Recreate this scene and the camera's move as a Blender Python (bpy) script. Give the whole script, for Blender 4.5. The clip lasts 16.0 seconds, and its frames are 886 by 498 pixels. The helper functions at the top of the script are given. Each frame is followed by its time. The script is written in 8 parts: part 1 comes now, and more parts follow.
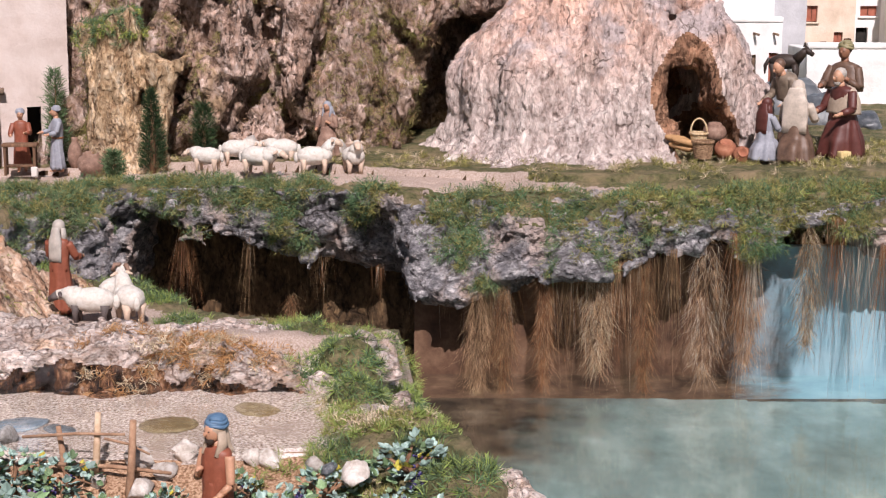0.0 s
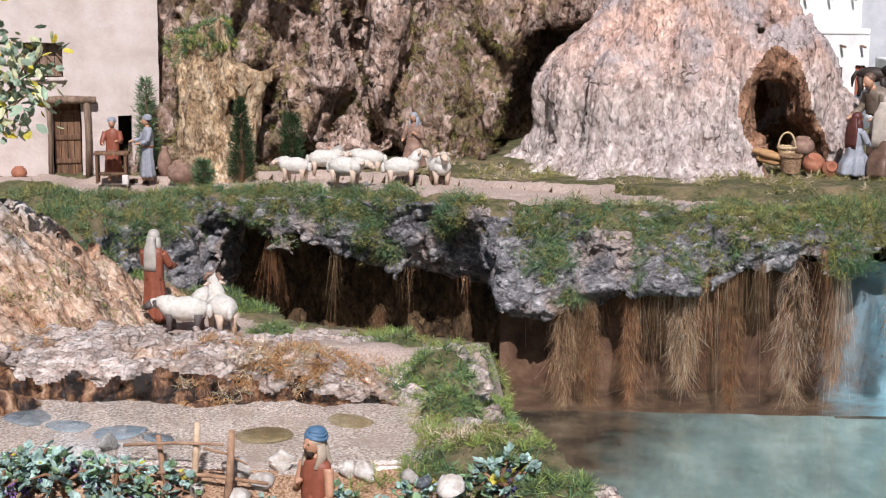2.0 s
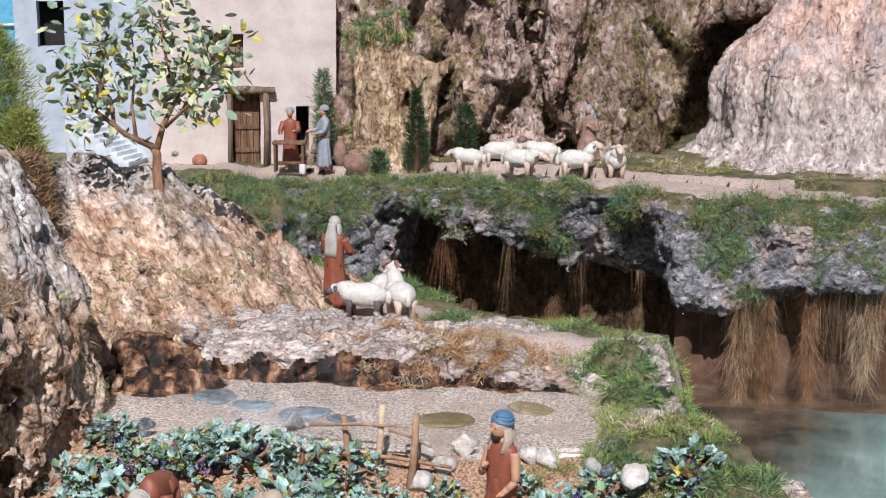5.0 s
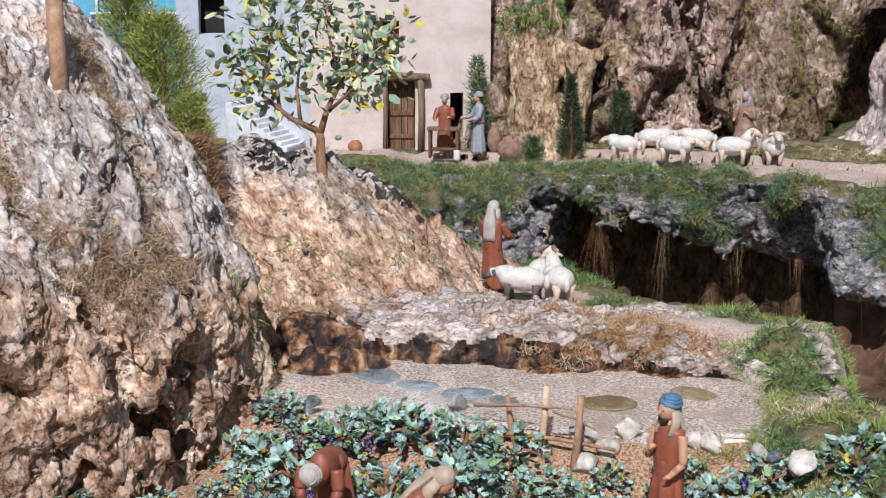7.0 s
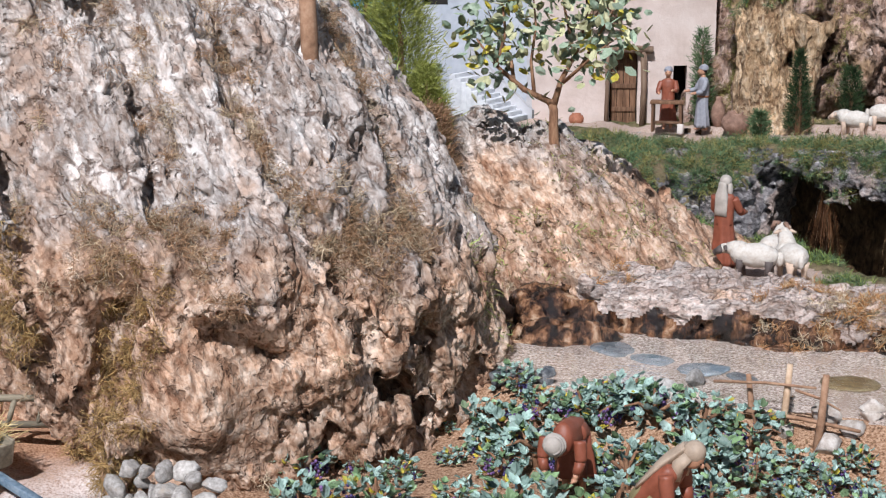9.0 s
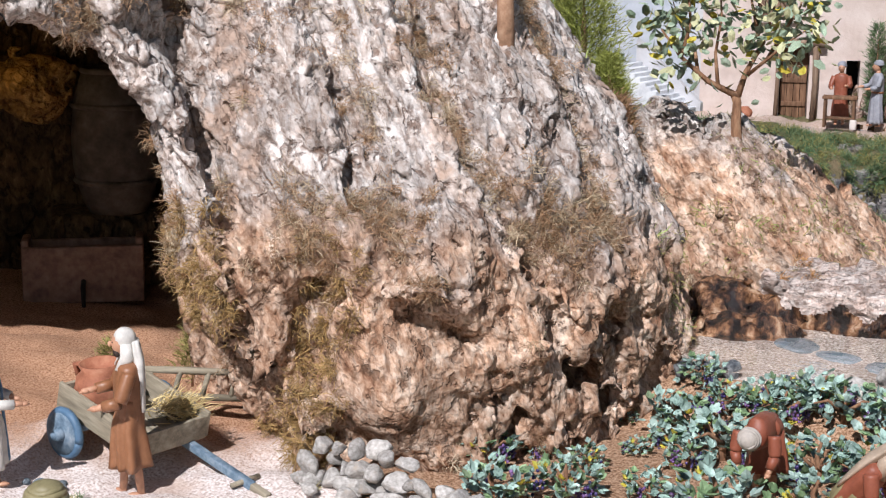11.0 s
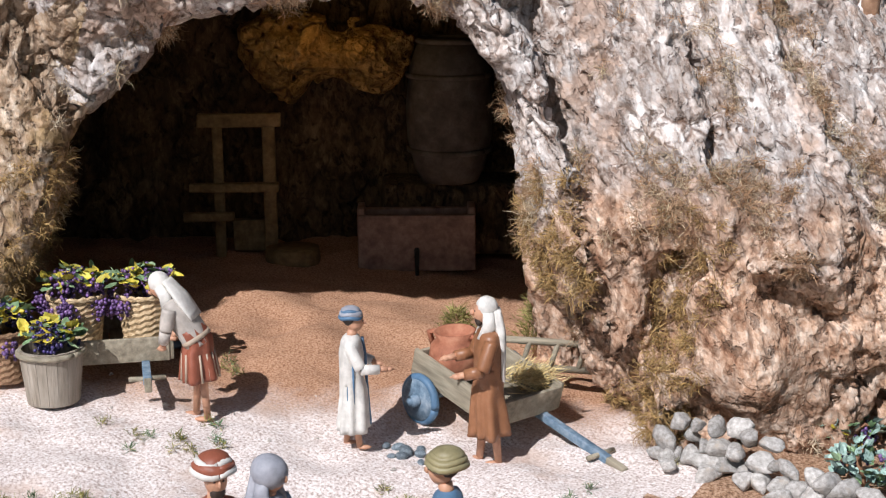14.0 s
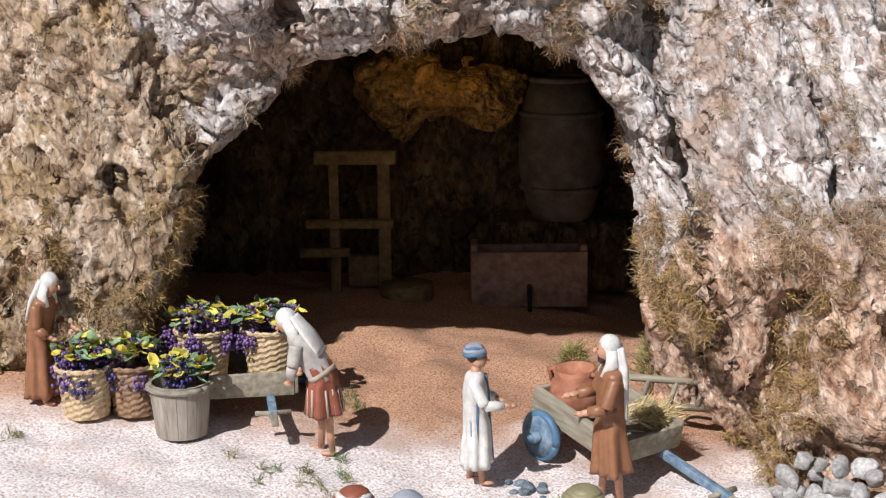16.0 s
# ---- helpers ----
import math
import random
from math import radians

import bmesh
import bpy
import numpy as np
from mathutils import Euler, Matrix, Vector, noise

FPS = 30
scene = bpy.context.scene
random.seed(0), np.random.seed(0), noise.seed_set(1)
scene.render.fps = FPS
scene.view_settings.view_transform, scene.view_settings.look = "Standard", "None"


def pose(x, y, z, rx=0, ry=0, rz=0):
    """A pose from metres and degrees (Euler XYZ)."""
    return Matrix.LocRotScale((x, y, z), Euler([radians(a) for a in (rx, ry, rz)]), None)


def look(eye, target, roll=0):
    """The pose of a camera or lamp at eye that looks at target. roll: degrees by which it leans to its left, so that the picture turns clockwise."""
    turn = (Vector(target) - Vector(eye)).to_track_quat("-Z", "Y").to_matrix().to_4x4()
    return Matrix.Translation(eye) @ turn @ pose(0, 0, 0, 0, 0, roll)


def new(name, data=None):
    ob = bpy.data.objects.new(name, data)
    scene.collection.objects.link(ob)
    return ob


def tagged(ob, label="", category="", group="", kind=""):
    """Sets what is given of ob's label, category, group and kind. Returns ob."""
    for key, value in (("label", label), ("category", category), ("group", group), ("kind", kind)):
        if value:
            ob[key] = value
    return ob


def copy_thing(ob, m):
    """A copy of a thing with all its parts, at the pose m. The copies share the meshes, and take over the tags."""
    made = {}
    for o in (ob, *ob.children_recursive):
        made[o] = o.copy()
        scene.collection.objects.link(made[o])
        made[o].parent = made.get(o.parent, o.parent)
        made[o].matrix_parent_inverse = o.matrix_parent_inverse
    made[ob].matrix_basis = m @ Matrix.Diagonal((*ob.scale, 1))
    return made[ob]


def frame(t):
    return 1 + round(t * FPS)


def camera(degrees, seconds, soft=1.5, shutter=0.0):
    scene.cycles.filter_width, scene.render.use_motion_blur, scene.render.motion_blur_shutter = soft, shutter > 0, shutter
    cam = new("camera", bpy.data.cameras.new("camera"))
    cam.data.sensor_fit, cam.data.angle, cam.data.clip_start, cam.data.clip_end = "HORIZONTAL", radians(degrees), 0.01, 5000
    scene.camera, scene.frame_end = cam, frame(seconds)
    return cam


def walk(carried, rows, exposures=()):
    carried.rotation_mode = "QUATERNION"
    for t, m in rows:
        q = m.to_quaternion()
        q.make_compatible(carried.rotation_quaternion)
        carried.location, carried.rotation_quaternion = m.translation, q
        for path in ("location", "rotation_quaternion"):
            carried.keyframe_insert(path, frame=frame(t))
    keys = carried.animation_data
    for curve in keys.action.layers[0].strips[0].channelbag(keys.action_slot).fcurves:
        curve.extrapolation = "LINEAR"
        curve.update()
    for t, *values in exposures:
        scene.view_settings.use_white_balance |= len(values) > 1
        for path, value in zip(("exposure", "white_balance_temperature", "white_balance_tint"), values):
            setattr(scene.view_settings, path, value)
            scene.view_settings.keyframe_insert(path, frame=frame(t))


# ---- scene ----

# ================= camera =================
# seconds, x, y, z, yaw to the left, pitch, roll
PATH = (
    (0, 0.0001, 0.0000, 0.6201, 0.009, -10.529, 0.260),
    (0.5, -0.0057, -0.0043, 0.6240, 0.447, -10.435, 0.272),
    (1, -0.0149, -0.0086, 0.6301, 1.115, -10.392, 0.285),
    (1.5, -0.0201, -0.0102, 0.6334, 1.896, -10.362, 0.332),
    (2, -0.0297, -0.0117, 0.6343, 2.731, -10.325, 0.404),
    (2.5, -0.0368, -0.0129, 0.6329, 3.682, -10.303, 0.387),
    (3, -0.0438, -0.0116, 0.6293, 4.686, -10.311, 0.405),
    (3.5, -0.0441, -0.0142, 0.6288, 5.556, -10.328, 0.369),
    (6, -0.0858, -0.0262, 0.6146, 11.114, -10.552, 0.268),
    (6.5, -0.0919, -0.0323, 0.6133, 12.459, -10.638, 0.113),
    (7, -0.0958, -0.0379, 0.6118, 13.906, -10.808, 0.002),
    (7.5, -0.1076, -0.0466, 0.6111, 15.212, -10.854, -0.029),
    (8, -0.1202, -0.0503, 0.6112, 16.771, -11.057, -0.183),
    (8.5, -0.1314, -0.0511, 0.6091, 18.444, -11.478, -0.365),
    (9, -0.1501, -0.0580, 0.6101, 21.308, -11.785, -0.233),
    (9.2, -0.1537, -0.0625, 0.6084, 22.215, -11.820, -0.282),
    (11.5, -0.2349, -0.1036, 0.6063, 27.338, -12.327, 0.608),
    (12, -0.2530, -0.1159, 0.5981, 28.715, -12.534, 0.479),
    (12.5, -0.2691, -0.1281, 0.6004, 30.428, -12.832, 0.332),
    (13, -0.2865, -0.1389, 0.6026, 32.315, -13.007, 0.133),
    (13.5, -0.3085, -0.1461, 0.6038, 34.197, -13.142, -0.201),
    (14, -0.3387, -0.1433, 0.5993, 35.704, -13.132, -0.408),
    (14.5, -0.3480, -0.1515, 0.5999, 36.792, -13.138, -0.601),
    (15, -0.3565, -0.1614, 0.6001, 37.653, -13.076, -0.752),
    (15.5, -0.3615, -0.1732, 0.6061, 38.735, -12.886, -0.842),
    (16, -0.3640, -0.1881, 0.6120, 38.834, -11.922, -0.833),
)
cam = camera(32.0, 16.0, soft=1.2)
walk(cam, [(t, pose(x, y, z, 90 + pitch, 0, yaw) @ pose(0, 0, 0, 0, 0, roll)) for t, x, y, z, yaw, pitch, roll in PATH],
     exposures=[(0.0, 0.04, 6900, 18), (1.5, 0.02, 6650, 13), (3.0, 0.0, 6200, 8), (6.5, -0.03, 6250, 8), (8.8, -0.12, 6300, 9), (11.5, 0.0, 6500, 10), (16.0, 0.0, 6400, 8)])

# ================= light =================
world = bpy.data.worlds.new("sky")
scene.world = world
world.use_nodes = True
wn = world.node_tree
sky = wn.nodes.new("ShaderNodeTexSky")
sky.sky_type = "NISHITA"
sky.sun_disc = False
SUN_ELEVATION, SUN_AZIMUTH = 45.0, 175.0
sky.sun_elevation, sky.sun_rotation = radians(SUN_ELEVATION), radians(SUN_AZIMUTH)
wn.links.new(sky.outputs[0], wn.nodes["Background"].inputs[0])
wn.nodes["Background"].inputs[1].default_value = 0.05
sun = new("sun", bpy.data.lights.new("sun", "SUN"))
sun.data.energy, sun.data.angle, sun.data.color = 5.0, radians(0.6), (1.0, 0.972, 1.0)
sx, sy = math.sin(radians(SUN_AZIMUTH)), math.cos(radians(SUN_AZIMUTH))
ce, se = math.cos(radians(SUN_ELEVATION)), math.sin(radians(SUN_ELEVATION))
sun.matrix_world = look((sx * ce * 9, sy * ce * 9, se * 9), (0, 0, 0))

# ================= materials =================
def ramp_node(nt, stops):
    r = nt.nodes.new("ShaderNodeValToRGB")
    while len(r.color_ramp.elements) < len(stops):
        r.color_ramp.elements.new(0.5)
    for e, (p, c) in zip(r.color_ramp.elements, stops):
        e.position, e.color = p, (*c, 1)
    return r


def noise_node(nt, coord, scale, detail=6, rough=0.6, stretch=None, distort=0.0):
    n = nt.nodes.new("ShaderNodeTexNoise")
    n.inputs["Scale"].default_value, n.inputs["Detail"].default_value = scale, detail
    n.inputs["Roughness"].default_value, n.inputs["Distortion"].default_value = rough, distort
    if stretch and stretch[0] == "along":
        dot = nt.nodes.new("ShaderNodeVectorMath")
        dot.operation = "DOT_PRODUCT"
        nt.links.new(coord, dot.inputs[0])
        dot.inputs[1].default_value = stretch[1]
        sc = nt.nodes.new("ShaderNodeVectorMath")
        sc.operation = "SCALE"
        sc.inputs[0].default_value = [-(1 - stretch[2]) * c for c in stretch[1]]
        nt.links.new(dot.outputs["Value"], sc.inputs["Scale"])
        add = nt.nodes.new("ShaderNodeVectorMath")
        nt.links.new(coord, add.inputs[0])
        nt.links.new(sc.outputs[0], add.inputs[1])
        coord = add.outputs[0]
    elif stretch:
        m = nt.nodes.new("ShaderNodeMapping")
        m.inputs["Rotation"].default_value = [radians(a) for a in stretch[3:6]] if len(stretch) > 3 else (0, 0, 0)
        m.inputs["Scale"].default_value = stretch[:3]
        nt.links.new(coord, m.inputs[0])
        coord = m.outputs[0]
    nt.links.new(coord, n.inputs["Vector"])
    return n


def surface(name, stops, scale=60, rough=0.85, bump=0.5, depth=0.004, stretch=None, fine=4.0, tint=None, tint_scale=9, tint_at=(0.45, 0.62),
            metal=0.0, spec=0.4, islands=0.0, per_object=0.0, relief=None):
    """A procedural surface: colours by one noise, patches of tint by a larger one, and fine relief."""
    m = bpy.data.materials.new(name)
    m.use_nodes = True
    nt, b = m.node_tree, m.node_tree.nodes["Principled BSDF"]
    co = nt.nodes.new("ShaderNodeTexCoord").outputs["Object"]
    n1 = noise_node(nt, co, scale, 8, 0.65, stretch)
    col = ramp_node(nt, stops)
    nt.links.new(n1.outputs["Fac"], col.inputs[0])
    out = col.outputs[0]
    if tint:
        n2 = noise_node(nt, co, tint_scale, 5, 0.6)
        f = ramp_node(nt, [(tint_at[0], (0, 0, 0)), (tint_at[1], (1, 1, 1))])
        nt.links.new(n2.outputs["Fac"], f.inputs[0])
        mix = nt.nodes.new("ShaderNodeMix")
        mix.data_type = "RGBA"
        nt.links.new(f.outputs[0], mix.inputs[0])
        nt.links.new(out, mix.inputs[6])
        mix.inputs[7].default_value = (*tint, 1)
        out = mix.outputs[2]
    crack = None
    if relief:
        crust = noise_node(nt, co, relief[0], 9, 0.6, relief[1], 0.0)
        crust.noise_type = "RIDGED_MULTIFRACTAL"
        crust.inputs["Offset"].default_value, crust.inputs["Gain"].default_value, crust.inputs["Lacunarity"].default_value = 0.9, 1.6, 2.2
        n3 = noise_node(nt, co, relief[0], 3, 0.55, relief[1], 0.0)
        off = nt.nodes.new("ShaderNodeMath")
        off.operation = "SUBTRACT"
        off.inputs[1].default_value = 0.5
        nt.links.new(n3.outputs["Fac"], off.inputs[0])
        size = nt.nodes.new("ShaderNodeMath")
        size.operation = "ABSOLUTE"
        nt.links.new(off.outputs[0], size.inputs[0])
        edge = ramp_node(nt, [(0.0, (0, 0, 0)), (relief[3], (1, 1, 1))])
        nt.links.new(size.outputs[0], edge.inputs[0])
        crack = edge.outputs[0]
        worn = nt.nodes.new("ShaderNodeMapRange")
        worn.inputs[1].default_value, worn.inputs[2].default_value = 0.2, 1.6
        worn.inputs[3].default_value, worn.inputs[4].default_value = 1.12, 0.62
        nt.links.new(crust.outputs["Fac"], worn.inputs[0])
        hv = nt.nodes.new("ShaderNodeHueSaturation")
        nt.links.new(worn.outputs[0], hv.inputs["Value"])
        nt.links.new(out, hv.inputs["Color"])
        out = hv.outputs[0]
        speck = noise_node(nt, co, relief[0] * 6, 6, 0.75)
        sp = nt.nodes.new("ShaderNodeMapRange")
        sp.inputs[1].default_value, sp.inputs[2].default_value = 0.36, 0.64
        sp.inputs[3].default_value, sp.inputs[4].default_value = 0.80, 1.15
        nt.links.new(speck.outputs["Fac"], sp.inputs[0])
        hs2 = nt.nodes.new("ShaderNodeHueSaturation")
        nt.links.new(sp.outputs[0], hs2.inputs["Value"])
        nt.links.new(out, hs2.inputs["Color"])
        out = hs2.outputs[0]
        mx = nt.nodes.new("ShaderNodeMix")
        mx.data_type = "RGBA"
        nt.links.new(crack, mx.inputs[0])
        mx.inputs[6].default_value = (*relief[2], 1)
        nt.links.new(out, mx.inputs[7])
        out = mx.outputs[2]
    if islands or per_object:
        src = nt.nodes.new("ShaderNodeNewGeometry").outputs["Random Per Island"] if islands else nt.nodes.new("ShaderNodeObjectInfo").outputs["Random"]
        amount = islands or per_object
        mr = nt.nodes.new("ShaderNodeMapRange")
        mr.inputs[3].default_value, mr.inputs[4].default_value = 1 - amount, 1 + amount
        nt.links.new(src, mr.inputs[0])
        hs = nt.nodes.new("ShaderNodeHueSaturation")
        nt.links.new(mr.outputs[0], hs.inputs["Value"])
        nt.links.new(out, hs.inputs["Color"])
        out = hs.outputs[0]
    nt.links.new(out, b.inputs["Base Color"])
    b.inputs["Roughness"].default_value, b.inputs["Metallic"].default_value = rough, metal
    b.inputs["Specular IOR Level"].default_value = spec
    if bump:
        h = noise_node(nt, co, scale * fine, 5, 0.7, stretch).outputs["Fac"]
        bp = nt.nodes.new("ShaderNodeBump")
        bp.inputs["Strength"].default_value, bp.inputs["Distance"].default_value = bump, depth
        nt.links.new(h, bp.inputs["Height"])
        normal = bp.outputs[0]
        b2 = nt.nodes.new("ShaderNodeBump")
        b2.inputs["Strength"].default_value, b2.inputs["Distance"].default_value = bump, depth * 2.5
        nt.links.new(n1.outputs["Fac"], b2.inputs["Height"])
        nt.links.new(normal, b2.inputs["Normal"])
        normal = b2.outputs[0]
        if relief:
            b3 = nt.nodes.new("ShaderNodeBump")
            b3.inputs["Strength"].default_value, b3.inputs["Distance"].default_value = 1.0, depth
            nt.links.new(crack, b3.inputs["Height"])
            nt.links.new(normal, b3.inputs["Normal"])
            b4 = nt.nodes.new("ShaderNodeBump")
            b4.inputs["Strength"].default_value, b4.inputs["Distance"].default_value = 1.0, depth * 1.6
            b4.invert = True
            nt.links.new(crust.outputs["Fac"], b4.inputs["Height"])
            nt.links.new(b3.outputs[0], b4.inputs["Normal"])
            normal = b4.outputs[0]
        nt.links.new(normal, b.inputs["Normal"])
    return m


def paint(name, c, rough=0.55, var=0.22, scale=70, bump=0.25):
    """Worn paint on clay: the colour, a darker and a paler state of it."""
    lo, hi = tuple(v * (1 - var) for v in c), tuple(min(1, v * (1 + var) + 0.01) for v in c)
    return surface(name, [(0.3, lo), (0.5, c), (0.72, hi)], scale=scale, rough=rough, bump=bump, depth=0.0006, spec=0.45)


def calc(nt, op, a, b=None, c=None):
    """One arithmetic node; arguments are sockets or numbers."""
    n = nt.nodes.new("ShaderNodeMath")
    n.operation = op
    for k, v in enumerate((a, b, c)):
        if v is None:
            continue
        if isinstance(v, (int, float)):
            n.inputs[k].default_value = v
        else:
            nt.links.new(v, n.inputs[k])
    return n.outputs[0]


def fade(nt, v, lo, hi, a=0.0, b=1.0):
    n = nt.nodes.new("ShaderNodeMapRange")
    n.interpolation_type = "SMOOTHSTEP"
    for k, x in enumerate((lo, hi, a, b)):
        n.inputs[k + 1].default_value = x
    nt.links.new(v, n.inputs[0])
    return n.outputs[0]


def mixed(nt, f, a, b):
    n = nt.nodes.new("ShaderNodeMix")
    n.data_type = "RGBA"
    nt.links.new(f, n.inputs[0])
    for k, v in ((6, a), (7, b)):
        if isinstance(v, tuple):
            n.inputs[k].default_value = (*v, 1)
        else:
            nt.links.new(v, n.inputs[k])
    return n.outputs[2]


def bark(name, stops, deep, scale=22, grain=None, warp=0.03, rough=0.9, height=0.004, patch=None, patch_scale=8, patch_at=(0.5, 0.64), gap=0.07, rib=None, spec=0.3, plate=0.25, pit_at=0.60, low=None, seams=0.48):
    """Crusty bark or rock: plates with dark joints at two sizes, chips and pits, grain, and patches of another colour.
    low: (z0, z1, stops) gives other colours below a height, the two running into one another."""
    m = bpy.data.materials.new(name)
    m.use_nodes = True
    nt, b = m.node_tree, m.node_tree.nodes["Principled BSDF"]
    co = nt.nodes.new("ShaderNodeTexCoord").outputs["Object"]
    wn_ = noise_node(nt, co, scale * 0.8, 3, 0.6)
    sub = nt.nodes.new("ShaderNodeVectorMath")
    sub.operation = "SUBTRACT"
    nt.links.new(wn_.outputs["Color"], sub.inputs[0])
    sub.inputs[1].default_value = (0.5, 0.5, 0.5)
    scl = nt.nodes.new("ShaderNodeVectorMath")
    scl.operation = "SCALE"
    nt.links.new(sub.outputs[0], scl.inputs[0])
    scl.inputs["Scale"].default_value = warp
    add = nt.nodes.new("ShaderNodeVectorMath")
    nt.links.new(co, add.inputs[0])
    nt.links.new(scl.outputs[0], add.inputs[1])
    bent = add.outputs[0]
    if grain:
        dot = nt.nodes.new("ShaderNodeVectorMath")
        dot.operation = "DOT_PRODUCT"
        nt.links.new(bent, dot.inputs[0])
        dot.inputs[1].default_value = grain[1]
        sh = nt.nodes.new("ShaderNodeVectorMath")
        sh.operation = "SCALE"
        sh.inputs[0].default_value = [-(1 - grain[2]) * c for c in grain[1]]
        nt.links.new(dot.outputs["Value"], sh.inputs["Scale"])
        ad2 = nt.nodes.new("ShaderNodeVectorMath")
        nt.links.new(bent, ad2.inputs[0])
        nt.links.new(sh.outputs[0], ad2.inputs[1])
        bent = ad2.outputs[0]

    def cell(k, feature):
        v = nt.nodes.new("ShaderNodeTexVoronoi")
        v.feature = feature
        v.inputs["Scale"].default_value = scale * k
        nt.links.new(bent, v.inputs["Vector"])
        return v

    big, small = cell(1.0, "DISTANCE_TO_EDGE"), cell(2.9, "DISTANCE_TO_EDGE")
    tone = cell(1.0, "F1")
    rnd = nt.nodes.new("ShaderNodeSeparateColor")
    nt.links.new(tone.outputs["Color"], rnd.inputs[0])
    broken = fade(nt, noise_node(nt, co, scale * 0.5, 3, 0.6).outputs["Fac"], 0.36, 0.52)
    e1 = calc(nt, "MAXIMUM", fade(nt, big.outputs["Distance"], 0.0, gap), calc(nt, "MULTIPLY", broken, 0.95))
    e2 = calc(nt, "MAXIMUM", fade(nt, small.outputs["Distance"], 0.0, gap * 1.6), fade(nt, noise_node(nt, co, scale * 0.9, 3, 0.6).outputs["Fac"], 0.36, 0.54))
    n1 = noise_node(nt, co, scale * 1.6, 8, 0.68, grain)
    n2 = noise_node(nt, co, scale * 5.5, 6, 0.72, grain)
    pit = fade(nt, noise_node(nt, co, scale * 2.3, 4, 0.62).outputs["Fac"], pit_at, pit_at + 0.07)
    chip = cell(6.5, "F1")
    flake = nt.nodes.new("ShaderNodeSeparateColor")
    nt.links.new(chip.outputs["Color"], flake.inputs[0])
    lines = noise_node(nt, co, scale * 2.6, 6, 0.6, grain)
    lines.noise_type = "RIDGED_MULTIFRACTAL"
    lines.inputs["Offset"].default_value, lines.inputs["Gain"].default_value = 0.9, 1.6
    seam = fade(nt, lines.outputs["Fac"], 1.05, 1.75)
    ramp = ramp_node(nt, stops)
    both = calc(nt, "MULTIPLY_ADD", n2.outputs["Fac"], 0.45, calc(nt, "MULTIPLY", n1.outputs["Fac"], 0.55))
    nt.links.new(both, ramp.inputs[0])
    col = ramp.outputs[0]
    if patch:
        col = mixed(nt, fade(nt, noise_node(nt, co, patch_scale, 6, 0.65).outputs["Fac"], *patch_at), col, patch)
    if low:
        ramp2 = ramp_node(nt, low[2])
        nt.links.new(both, ramp2.inputs[0])
        sep = nt.nodes.new("ShaderNodeSeparateXYZ")
        nt.links.new(co, sep.inputs[0])
        zz = calc(nt, "MULTIPLY_ADD", noise_node(nt, co, 6, 5, 0.6).outputs["Fac"], 0.40, calc(nt, "ADD", sep.outputs["Z"], -0.20))
        col = mixed(nt, fade(nt, zz, low[0], low[1]), ramp2.outputs[0], col)
    hs = nt.nodes.new("ShaderNodeHueSaturation")
    nt.links.new(fade(nt, rnd.outputs[0], 0, 1, 1 - plate, 1 + plate * 0.6), hs.inputs["Value"])
    nt.links.new(col, hs.inputs["Color"])
    col = mixed(nt, calc(nt, "MULTIPLY", calc(nt, "SUBTRACT", 1.0, e1), 0.75), hs.outputs[0], deep)
    col = mixed(nt, calc(nt, "MULTIPLY", calc(nt, "SUBTRACT", 1.0, e2), 0.40), col, deep)
    col = mixed(nt, calc(nt, "MULTIPLY", pit, 0.65), col, deep)
    col = mixed(nt, calc(nt, "MULTIPLY", seam, seams), col, deep)
    hf = nt.nodes.new("ShaderNodeHueSaturation")
    nt.links.new(fade(nt, flake.outputs[0], 0, 1, 0.80, 1.16), hf.inputs["Value"])
    nt.links.new(col, hf.inputs["Color"])
    col = hf.outputs[0]
    nt.links.new(col, b.inputs["Base Color"])
    h = calc(nt, "MULTIPLY_ADD", e1, 0.7, calc(nt, "MULTIPLY", e2, 0.30))
    h = calc(nt, "MULTIPLY_ADD", rnd.outputs[1], 0.5, h)
    h = calc(nt, "MULTIPLY_ADD", n1.outputs["Fac"], 1.5, h)
    h = calc(nt, "MULTIPLY_ADD", n2.outputs["Fac"], 0.6, h)
    h = calc(nt, "MULTIPLY_ADD", pit, -0.9, h)
    h = calc(nt, "MULTIPLY_ADD", seam, -seams, h)
    h = calc(nt, "MULTIPLY_ADD", flake.outputs[1], 0.20, h)
    if rib:
        h = calc(nt, "MULTIPLY_ADD", noise_node(nt, co, rib[0], 3, 0.5, ("along", rib[1], 0.15)).outputs["Fac"], rib[2], h)
    bp = nt.nodes.new("ShaderNodeBump")
    bp.inputs["Strength"].default_value, bp.inputs["Distance"].default_value = 1.0, height
    nt.links.new(h, bp.inputs["Height"])
    nt.links.new(bp.outputs[0], b.inputs["Normal"])
    b.inputs["Roughness"].default_value, b.inputs["Specular IOR Level"].default_value = rough, spec
    return m


# ================= shape tools =================
LATTICE = np.random.RandomState(7).rand(32, 32, 32).astype(np.float32) * 2 - 1


